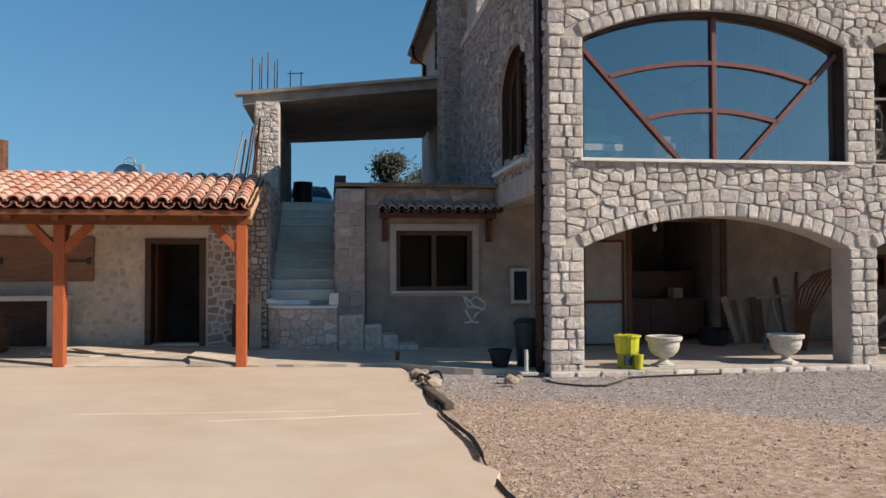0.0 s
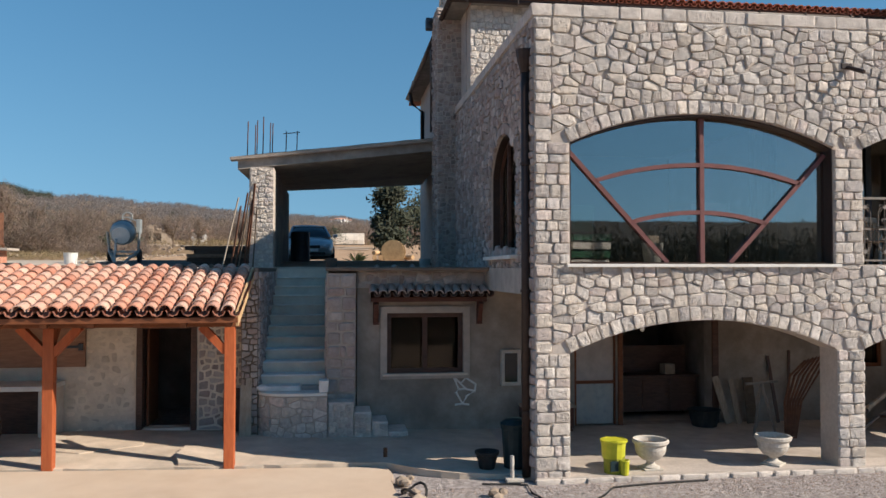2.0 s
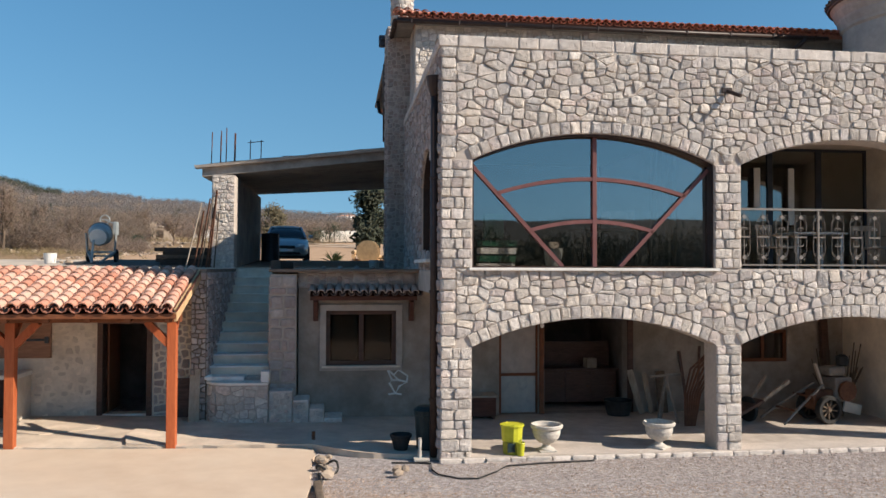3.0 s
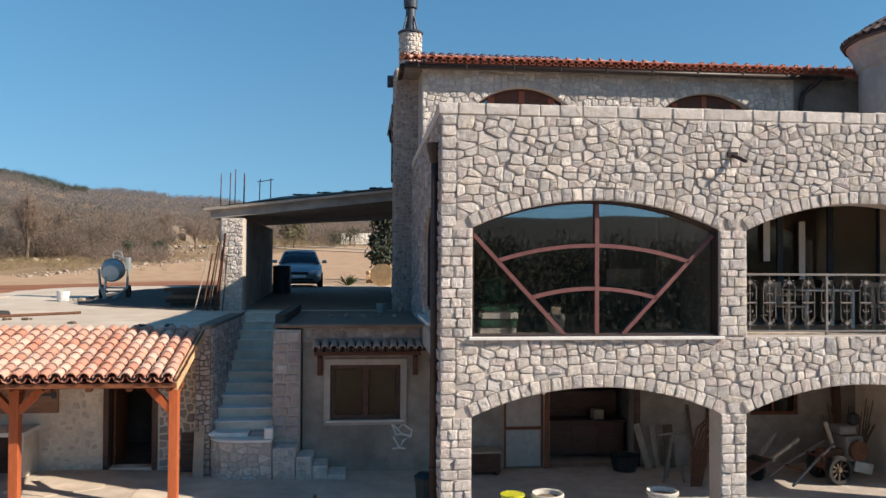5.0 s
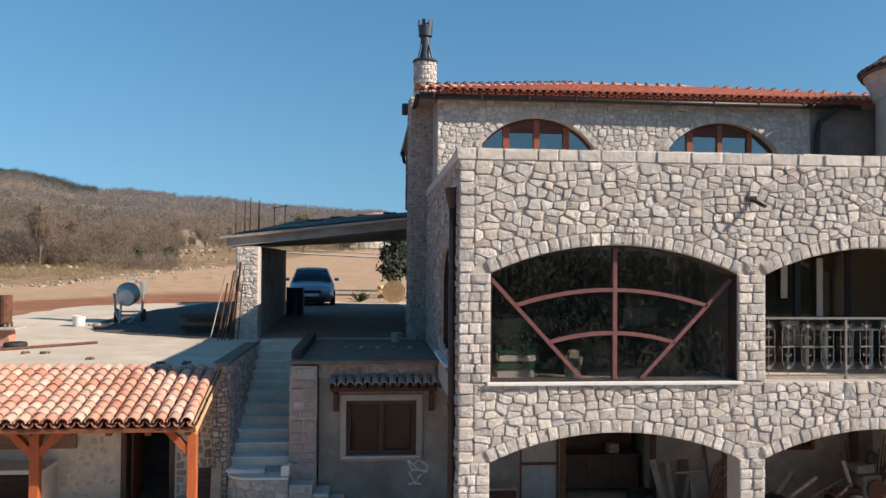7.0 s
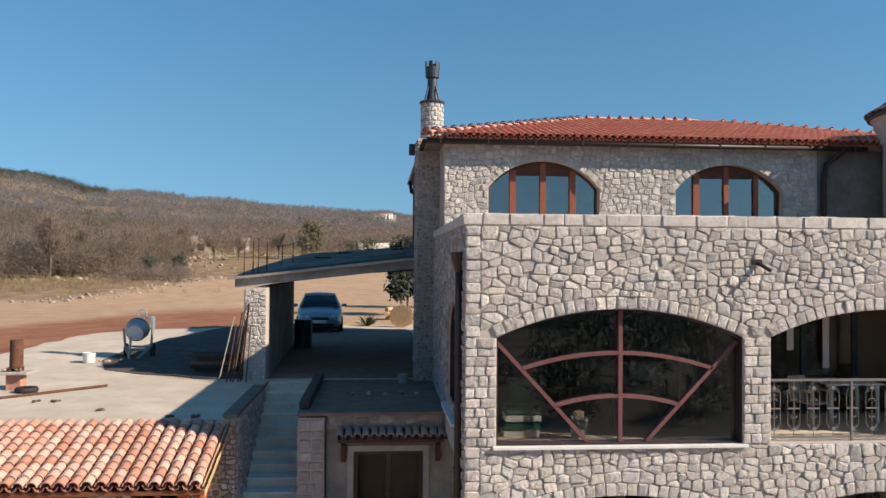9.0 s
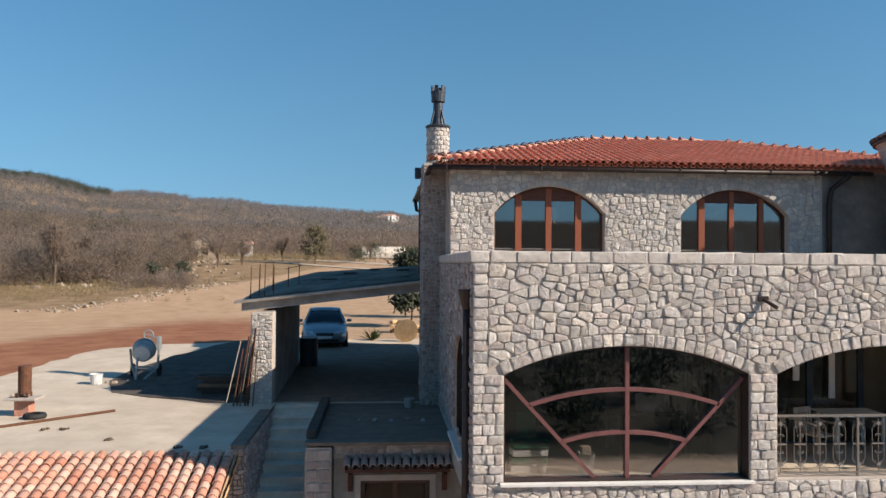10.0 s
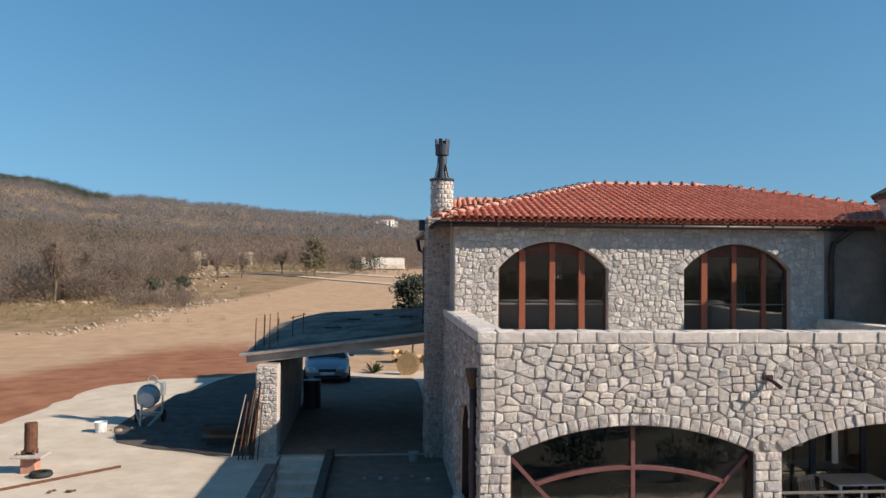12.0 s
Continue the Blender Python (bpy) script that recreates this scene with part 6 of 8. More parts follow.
part("door_post", boxed(2.44, 2.53, BACK_Y - 0.05, BACK_Y - 0.003, 0.06, 2.4, 0.01), M_WOOD_DARK, dd, "red-brown timber post")
part("door_post", boxed(4.28, 4.40, BACK_Y - 0.06, BACK_Y - 0.003, 0.06, 2.6, 0.01), M_DARKWOOD, dd, "dark timber post")
part("lintel", boxed(2.53, 4.28, BACK_Y - 0.05, BACK_Y - 0.003, 2.35, 2.45, 0.008), M_DARKWOOD, dd)

sb = thing("sideboard", "old dark red-brown sideboard in the doorway", "cabinet", (3.42, 4.3, 0.06))
part("carcass", boxed(-0.85, 0.85, -0.28, 0.28, 0.12, 0.78, 0.01), M_DARKWOOD, sb)
part("top", boxed(-0.9, 0.9, -0.31, 0.31, 0.78, 0.82, 0.008), M_DARKWOOD, sb)
part("upright_back", boxed(-0.85, 0.85, 0.2, 0.26, 0.82, 1.35, 0.008), M_DARKWOOD, sb)
for k in range(3):
    d_ = part("door", boxed(-0.82 + k * 0.56, -0.30 + k * 0.56, -0.30, -0.28, 0.16, 0.74, 0.006), M_DARKWOOD, sb)
    part("knob", lathe(bmesh.new(), [(0.02, 0), (0.02, 0.03)], 8, Matrix.Translation((-0.36 + k * 0.56, -0.31, 0.46)) @ Matrix.Rotation(math.pi / 2, 4, "X")), M_RUST, d_)
for x in (-0.78, 0.78):
    for y in (-0.22, 0.22):
        part("leg", boxed(x - 0.03, x + 0.03, y - 0.03, y + 0.03, 0, 0.12, 0.004), M_DARKWOOD, sb)
e = thing("carton", "small pale carton on the sideboard", "box", (3.75, 4.2, 0.88), 8)
part("carton", boxed(-0.11, 0.11, -0.1, 0.1, 0, 0.2, 0.008), M_BOARD, e)
e = thing("black_tub", "black plastic tub beside the sideboard", "tub", (4.0, 3.15, 0.06))
part("tub", lathe(bmesh.new(), [(0.22, 0), (0.28, 0.28), (0.30, 0.30), (0.28, 0.30), (0.25, 0.1)], 18), M_BLACK, e)
for k, (x, h, w_, t, mt) in enumerate(((4.52, 0.90, 0.13, -14, M_BOARD), (4.72, 0.82, 0.10, -8, M_BOARD), (4.98, 0.85, 0.20, -2, M_BARK), (5.5, 1.25, 0.06, -5, M_DARKWOOD), (5.7, 1.35, 0.05, 6, M_DARKWOOD))):
    e = thing("board", "loose plank leaning on the arcade wall", "plank", (x, BACK_Y - 0.20, 0.062), 0, "planks in the arcade")
    part("plank", boxed(-w_ / 2, w_ / 2, -0.012, 0.012, 0, h, 0.003, Matrix.Rotation(radians(-8), 4, "X") @ Matrix.Rotation(radians(t), 4, "Y")), mt, e)
e = thing("garden_tools", "bundle of bent rusty brown rods by the pier", "rods", (4.75, 1.9, 0.06), 0)
for k in range(7):
    bm = bmesh.new()
    x1 = 0.12 * k
    tube(bm, [(0.1 + 0.03 * k, 0, 0), (0.12 + 0.05 * k, 0.05, 0.6), (0.25 + x1 * 0.7, 0.1, 1.05), (0.55 + x1 * 0.6, 0.12, 1.3 + 0.02 * k)], 0.021, 5)
    part("rod", bm, M_RUST, e)
e = thing("trestle", "dark iron trestle on the arcade floor", "trestle", (4.62, 2.25, 0.06))
for a, b in (((-0.2, -0.1, 0), (0, 0, 0.9)), ((0.2, -0.1, 0), (0, 0, 0.9)), ((0, 0.25, 0), (0, 0, 0.9)), ((-0.3, 0, 0.88), (0.3, 0, 0.92))):
    bm = bmesh.new()
    bar(bm, a, b, 0.04, 0.04)
    part("leg", bm, M_IRON, e)
e = tagged(new("window_arcade"), "small dark window in the arcade wall", "window", kind="structure")
for x0, x1, z0, z1 in ((6.75, 6.82, 1.05, 1.72), (7.73, 7.80, 1.05, 1.72), (6.82, 7.73, 1.65, 1.72), (6.82, 7.73, 1.05, 1.12), (7.24, 7.30, 1.12, 1.65)):
    part("window_frame", boxed(x0, x1, BACK_Y + 0.05, BACK_Y + 0.11, z0, z1, 0.004), M_WOOD_DARK, e)
part("pane", boxed(6.82, 7.73, BACK_Y + 0.075, BACK_Y + 0.083, 1.12, 1.65), M_GLASS_CLEAR, e)
lampb = thing("bulb", "bare white light bulb hanging under the arch", "lamp", (1.75, 0.5, 2.03))
part("glass_bulb", lathe(bmesh.new(), [(0.012, -0.02), (0.03, 0.0), (0.034, 0.03), (0.02, 0.06), (0.014, 0.08)], 10), M_WHITE, lampb)
part("cord", boxed(-0.005, 0.005, -0.005, 0.005, 0.08, 0.60), M_BLACK, lampb)


def wheel(parent, at, r, w, spokes=6, axis="X", tyre=M_BLACK, rim=M_RUST):
    m = Matrix.Translation(at) @ Matrix.Rotation(math.pi / 2, 4, "Y" if axis == "X" else "X")
    wh = part("wheel", lathe(bmesh.new(), [(r * 0.72, -w / 2), (r * 0.95, -w / 2), (r, -w / 4), (r, w / 4), (r * 0.95, w / 2), (r * 0.72, w / 2), (r * 0.70, 0), (r * 0.72, -w / 2 + 0.001)], 22, m), tyre, parent, "black tyre")
    bm = bmesh.new()
    lathe(bm, [(r * 0.15, -w / 3), (r * 0.15, w / 3)], 10)
    for k in range(spokes):
        a = math.pi * k / spokes * 2
        bar(bm, (0, 0, 0), (r * 0.73 * math.cos(a), r * 0.73 * math.sin(a), 0), 0.03, 0.03)
    bmesh.ops.transform(bm, matrix=m, verts=bm.verts)
    part("rim", bm, rim, wh)
    return wh


tractor = thing("walking_tractor", "old rusty two-wheeled walking tractor in the arcade", "machine", (7.62, 2.05, 0.06), -82)
for x in (-0.26, 0.26):
    wheel(tractor, (x, 0, 0.27), 0.27, 0.13, 9, rim=M_BARK)
part("axle", lathe(bmesh.new(), [(0.04, -0.28), (0.04, 0.28)], 8, Matrix.Translation((0, 0, 0.29)) @ Matrix.Rotation(math.pi / 2, 4, "Y")), M_RUST, tractor)
part("gearbox", boxed(-0.13, 0.13, -0.22, 0.3, 0.25, 0.62, 0.04), M_RUST, tractor)
part("engine", boxed(-0.19, 0.19, 0.22, 0.62, 0.38, 0.86, 0.05), M_IRON, tractor)
part("tank", boxed(-0.16, 0.16, 0.12, 0.5, 0.88, 1.06, 0.06), M_IRON, tractor)
part("air_filter", lathe(bmesh.new(), [(0.08, 1.06), (0.11, 1.08), (0.11, 1.24), (0.05, 1.28)], 12, Matrix.Translation((0.05, 0.5, 0))), M_BLACK, tractor)
part("flywheel", lathe(bmesh.new(), [(0.05, -0.03), (0.19, -0.03), (0.19, 0.03), (0.05, 0.03)], 18, Matrix.Translation((0.24, 0.45, 0.6)) @ Matrix.Rotation(math.pi / 2, 4, "Y")), M_RUST, tractor)
part("pale_guard", boxed(0.18, 0.22, 0.30, 0.72, 0.30, 0.50, 0.02, Matrix.Rotation(radians(-14), 4, "X")), M_STEEL, tractor, "pale sheet metal guard")
for x in (-0.12, 0.12):
    bm = bmesh.new()
    tube(bm, [(x, 0.0, 0.72), (x * 1.6, -0.35, 0.52), (x * 2.4, -0.75, 0.28), (x * 2.8, -1.05, 0.06)], 0.026, 6)
    part("handlebar", bm, M_IRON, tractor, "worn steel handlebar")
for y, z in ((-0.35, 0.52), (-0.75, 0.28)):
    bm = bmesh.new()
    bar(bm, (-0.28, y, z), (0.28, y, z), 0.035, 0.035)
    part("cross_bar", bm, M_RUST, tractor)
bm = bmesh.new()
bar(bm, (0.0, 0.1, 0.62), (0.02, -0.1, 1.12), 0.05, 0.05)
part("lever", bm, M_BOARD, tractor)
post_ = thing("timber_post", "dark timber post standing at the arcade wall", "post", (8.62, 3.30, 0.06))
part("post", boxed(-0.07, 0.07, -0.06, 0.06, 0, 2.5, 0.008, Matrix.Rotation(radians(-3), 4, "Y")), M_DARKWOOD, post_)
heap = thing("brush_bundle", "dark heap of dry vine branches behind the machine", "branches", (8.35, 2.6, 0.06))
hr = random.Random(5)
for k in range(26):
    a_ = hr.uniform(0, 6.28)
    bm = bmesh.new()
    tip = (0.45 * math.cos(a_) + hr.uniform(-0.1, 0.1), 0.3 * math.sin(a_), hr.uniform(0.7, 1.5))
    tube(bm, [(0.1 * math.cos(a_), 0.1 * math.sin(a_), 0), (0.3 * math.cos(a_), 0.2 * math.sin(a_), 0.5), tip], 0.03, 4, 0.012)
    part("branch", bm, M_BARK, heap)
cart = thing("hand_cart", "wooden hand cart tipped on its side", "cart", (6.25, 2.2, 0.06), 15)
wheel(cart, (0.0, 0.0, 0.24), 0.24, 0.08)
bm = bmesh.new()
bar(bm, (0.1, 0, 0.24), (0.9, -0.15, 0.75), 0.05, 0.06)
bar(bm, (-0.1, 0, 0.24), (0.7, 0.25, 0.8), 0.05, 0.06)
bar(bm, (0.25, -0.2, 0.4), (0.3, 0.35, 0.42), 0.05, 0.04)
part("shaft", bm, M_BOARD, cart)
part("tray", boxed(-0.3, 0.3, -0.25, 0.25, 0.3, 0.36, 0.01, Matrix.Rotation(radians(-22), 4, "Y")), M_DARKWOOD, cart)

# rubble and cable beside the drive
cable = thing("cable", "black cable lying on the gravel", "cable")
bm = bmesh.new()
tube(bm, [(-0.75, 0.0, 0.0), (-0.15, -0.12, 0.0), (-0.18, -0.5, 0.0), (-0.12, -0.78, 0.0), (0.14, -1.02, 0.0), (0.42, -1.06, 0.0), (0.74, -0.73, 0.0), (0.97, -0.4, 0.0), (1.5, -0.3, 0.0), (2.4, -0.22, 0.0)], 0.014, 5)
part("cable", bm, M_BLACK, cable)
cable2 = thing("cable", "black pipe lying in the gap beside the drive", "pipe")
bm = bmesh.new()
tube(bm, [(-1.84 + 0.05 * math.sin(k * 1.3), -0.6 - 0.55 * k, 0.012) for k in range(14)], 0.022, 5)
part("cable", bm, M_BLACK, cable2)
coil = thing("hose_coil", "dark hose coil at the corner of the drive", "hose", (-1.72, -0.45, 0.02))
bm = bmesh.new()
tube(bm, [(0.16 * math.cos(t), 0.2 * math.sin(t), 0.05 + 0.06 * math.sin(2 * t)) for t in [k * 0.45 for k in range(22)]], 0.018, 5)
part("coil", bm, M_BLACK, coil)
log = thing("timber_baulk", "dark grey timber baulk in the gap beside the drive", "log", (-1.80, -1.75, 0.03), 4)
part("baulk", boxed(-0.055, 0.055, -0.62, 0.62, -0.05, 0.035, 0.025), M_BARK, log)
rng = random.Random(12)
for k in range(9):
    e = thing("loose_stone", "broken stone at the edge of the drive", "stone", (rng.uniform(-1.75, -0.1) if k > 3 else -1.8 + rng.uniform(-0.05, 0.1), rng.uniform(-0.9, 0.5), 0.02), group="loose stones by the drive")
    bm = bmesh.new()
    rock_mesh(bm, (0, 0, 0.03), rng.uniform(0.05, 0.11), rng)
    part("rock", bm, M_ROCK, e)
post = thing("edge_stub", "short dark stub at the corner of the drive", "stub", (-1.98, 1.35, 0.03))
part("stub", boxed(-0.03, 0.03, -0.03, 0.03, 0, 0.2, 0.01), M_RUST, post)

# ---- upper yard ----
def concrete_mixer(at, turn):
    e = thing("concrete_mixer", "grey tilting drum concrete mixer on two wheels", "concrete mixer", at, turn)
    m = Matrix.Translation((0, 0, 0.82)) @ Matrix.Rotation(radians(-70), 4, "X") @ Matrix.Scale(0.74, 4)
    d_ = part("drum", lathe(bmesh.new(), [(0.30, -0.42), (0.38, -0.36), (0.43, -0.12), (0.43, 0.08), (0.25, 0.44), (0.24, 0.48), (0.22, 0.48), (0.22, 0.44), (0.36, 0.05), (0.30, -0.3)], 22, m), M_STEEL, e)
    part("band", lathe(bmesh.new(), [(0.432, -0.08), (0.448, -0.06), (0.448, 0.0), (0.432, 0.02)], 22, m), M_IRON, d_)
    part("base_plate", lathe(bmesh.new(), [(0.02, -0.455), (0.30, -0.445), (0.31, -0.42)], 20, m), M_WHITE, d_, "pale round drum base")
    for a, b in (((-0.40, 0.0, 0.82), (-0.36, 0.05, 0.3)), ((0.40, 0.0, 0.82), (0.36, 0.05, 0.3)), ((-0.36, 0.2, 0.19), (0.36, 0.2, 0.19)), ((-0.12, -0.46, 0.0), (-0.10, -0.36, 0.62)), ((-0.36, 0.05, 0.3), (-0.2, 0.2, 0.16)), ((0.36, 0.05, 0.3), (0.2, 0.2, 0.16)), ((-0.36, 0.05, 0.3), (-0.1, -0.45, 0.0)), ((0.36, 0.05, 0.3), (0.1, -0.45, 0.0)), ((-0.36, 0.05, 0.3), (0.36, 0.05, 0.3))):
        bm = bmesh.new()
        bar(bm, a, b, 0.05, 0.05)
        part("strut", bm, M_STEEL, e)
    for x in (-0.37, 0.37):
        wheel(e, (x, 0.2, 0.19), 0.19, 0.07)
    part("motor_box", boxed(0.30, 0.42, 0.05, 0.28, 0.78, 1.16, 0.03), M_STEEL, e)
    bm = bmesh.new()
    tube(bm, [(0.05 + 0.13 * math.cos(t), 0.2, 1.22 + 0.13 * math.sin(t)) for t in [2 * math.pi * k / 16 for k in range(17)]], 0.018, 5)
    bar(bm, (0.05, 0.2, 1.22), (0.34, 0.18, 1.1), 0.03, 0.03)
    bar(bm, (-0.08, 0.2, 1.22), (0.18, 0.2, 1.22), 0.02, 0.02)
    part("tilt_wheel", bm, M_STEEL, e)
    return e


concrete_mixer((-8.25, 11.1, yard_z(11.1)), 2)
e = thing("bucket", "white plastic bucket on the upper yard", "bucket", (-9.25, 10.1, yard_z(10.1)))
part("pail", lathe(bmesh.new(), [(0.14, 0), (0.17, 0.27), (0.18, 0.28), (0.165, 0.28), (0.14, 0.05)], 16), M_WHITE, e)
for k in range(5):
    e = thing("loose_stone", "pale rubble stone on the upper yard", "stone", (-9.0 + 0.16 * k + 0.1 * math.sin(k * 9), 10.2 + 0.15 * math.sin(k * 5), yard_z(10.2)), group="rubble on the yard")
    bm = bmesh.new()
    rock_mesh(bm, (0, 0, 0.04), 0.06 + 0.015 * (k % 3), rng)
    part("rock", bm, M_ROCK, e)
for x, y in ((-8.35, 4.6), (-7.95, 4.6), (-6.75, 3.6), (-8.1, 2.4), (-5.25, 2.85), (-4.75, 2.8), (-10.6, 4.6)):
    e = thing("loose_stone", "dark lump of debris on the upper yard", "stone", (x, y, yard_z(y)), rng.uniform(0, 90), "debris on the yard")
    bm = bmesh.new()
    for k in range(3):
        rock_mesh(bm, (rng.uniform(-0.09, 0.09), rng.uniform(-0.06, 0.06), 0.025), rng.uniform(0.03, 0.06), rng)
    part("rock", bm, M_BARK, e)
flue = thing("flue", "rusty stove flue on a brick stub", "flue", (-9.5, 6.3, yard_z(6.3)))
part("brick_stub", boxed(-0.16, 0.16, -0.16, 0.16, 0, 0.36, 0.01), M_TILE_OLD, flue, "whitewashed brick stub")
part("slab", boxed(-0.34, 0.34, -0.30, 0.30, 0.36, 0.41, 0.01), M_OLDCON, flue)
part("pipe", lathe(bmesh.new(), [(0.13, 0.47), (0.14, 0.5), (0.14, 1.12), (0.12, 1.12)], 14), M_RUST, flue, "dark rusty pipe")
for x, y in ((0.1, 0.1), (-0.1, -0.1), (0.1, -0.1), (-0.1, 0.1)):
    part("leg", boxed(x - 0.02, x + 0.02, y - 0.02, y + 0.02, 0.40, 0.52), M_RUST, flue)
bm = bmesh.new()
for k in range(5):
    rock_mesh(bm, (-0.22 + 0.03 * k, -0.1 + 0.06 * k, 0.46), 0.06, rng)
part("loose_mortar", bm, M_ROCK, flue)
e = thing("tyre", "black tyre lying on the upper yard", "tyre", (-9.1, 5.9, yard_z(6)))
part("tyre", lathe(bmesh.new(), [(0.12, 0.0), (0.22, 0.0), (0.25, 0.05), (0.22, 0.11), (0.12, 0.11), (0.14, 0.05), (0.12, 0.001)], 20), M_BLACK, e)
e = thing("steel_bar", "long dark steel bar lying on the yard", "bar")
bm = bmesh.new()
tube(bm, [(-9.9, 4.3, yard_z(4) + 0.03), (-7.6, 6.6, yard_z(6.6) + 0.03)], 0.03, 6)
part("bar", bm, M_RUST, e)
for k in range(7):
    e = thing("pole", "rusty red-brown batten leaning on the carport pillar", "pole", group="poles at the pillar")
    bm = bmesh.new()
    x = -4.95 + 0.09 * k + rng.uniform(-0.05, 0.05)
    bar(bm, (x - 0.12 - 0.10 * (k == 0), 7.02 + 0.05 * (k % 3), yard_z(7.2) + 0.01), (-4.76 + 0.05 * k - 0.1 * (k < 2), 7.29 + 0.03 * rng.random(), 4.55 + rng.uniform(-0.35, 0.35)), 0.025 + 0.012 * (k % 3), 0.022)
    part("pole", bm, M_BOARD if k == 0 else (M_RUST if k % 3 else M_BARK), e)
for k in range(15):
    w_ = rng.uniform(0.10, 0.2)
    lay, col_ = k // 3, k % 3
    ln = rng.uniform(0.62, 0.85)
    e = thing("board", "dark weathered timber in a stack on the yard", "plank", (-5.35 + rng.uniform(-0.12, 0.12), 8.55 + 0.24 * col_ + rng.uniform(-0.03, 0.03), yard_z(8.7) + 0.092 * lay), rng.uniform(-6, 6), "stacked timbers on the yard")
    part("plank", boxed(-ln, ln, -w_ / 2, w_ / 2, 0, 0.09, 0.008), M_BARK if k % 5 == 1 else M_OLDTIMBER, e)
for k, (x, y) in enumerate(((-4.75, 7.95), (-4.55, 8.1), (-4.4, 7.95), (-4.2, 8.1), (-4.65, 8.7), (-4.3, 8.7), (-3.95, 9.1), (-3.7, 9.4))):
    e = thing("rebar", "rusty reinforcing bar standing up from the carport roof", "rebar", group="reinforcing bars")
    bm = bmesh.new()
    tube(bm, [(x, y, 5.4), (x + 0.02, y, 6.35 + 0.06 * (k % 3))], 0.013, 5)
    part("bar", bm, M_RUST, e)
e = thing("rebar", "thin bar tied across two reinforcing bars", "rebar", group="reinforcing bars")
bm = bmesh.new()
tube(bm, [(-4.0, 9.1, 6.28), (-3.62, 9.4, 6.38)], 0.011, 5)
part("bar", bm, M_RUST, e)
dbr = random.Random(14)
for x, y, w_ in ((-2.2, 10.6, 0.34), (-1.5, 11.2, 0.28), (-0.75, 10.2, 0.34), (-2.9, 9.6, 0.2)):
    s_, t_ = (x + 4.94) / 4.92, (y - 7.8) / 6.4
    z = lerp(lerp(5.22, 5.78, s_), lerp(5.33, 5.62, s_), t_) + 0.335 + 0.42 * math.sin(math.pi * min(1, t_ * 0.60)) * min(1, 0.35 + s_ * 2.5)
    e = thing("debris", "dark wet leaves lying on the roofing felt", "debris", (x, y, z), group="debris on the carport roof")
    bm = bmesh.new()
    for k in range(9):
        rock_mesh(bm, (dbr.uniform(-w_, w_), dbr.uniform(-0.12, 0.12), 0.0), dbr.uniform(0.05, 0.10), dbr, 0.3)
    part("leaves", bm, M_SHADEBROWN, e)
e = thing("bin", "dark barrel under the carport", "barrel", (-3.75, 13.2, yard_z(13)))
part("drum", lathe(bmesh.new(), [(0.28, 0), (0.29, 0.02), (0.28, 0.45), (0.29, 0.47), (0.28, 0.5), (0.28, 0.88), (0.26, 0.88)], 16), M_COWL, e)
e = thing("pail", "small pale pail by the chimney foot", "bucket", (-0.75, 6.9, 2.955))
part("pail", lathe(bmesh.new(), [(0.11, 0), (0.13, 0.22), (0.11, 0.22)], 12), M_STEEL, e)
for k in range(5):
    e = thing("loose_stone", "dark rubble lying on the slab", "stone", (-1.9 + 0.35 * k, 5.2 + 0.9 * math.sin(k * 3.1), 2.957), group="rubble on the room roof")
    bm = bmesh.new()
    rock_mesh(bm, (0, 0, 0.035), 0.07, rng)
    part("rock", bm, M_GREYSTONE, e)


def loft(bm, sections):
    """A skin through mirrored half outlines; each section is (y, [(x, z), ...] from the sill to the middle)."""
    rings = []
    for y, half in sections:
        pts = [(x, z) for x, z in half] + [(-x, z) for x, z in half[::-1] if x > 1e-4]
        rings.append([bm.verts.new((x, y, z)) for x, z in pts])
    for a, b in zip(rings, rings[1:]):
        for k in range(len(a) - 1):
            bm.faces.new((a[k], a[k + 1], b[k + 1], b[k]))
        bm.faces.new((a[-1], a[0], b[0], b[-1]))
    bm.faces.new(rings[0])
    bm.faces.new(rings[-1][::-1])
    bmesh.ops.recalc_face_normals(bm, faces=bm.faces[:])
    return bm


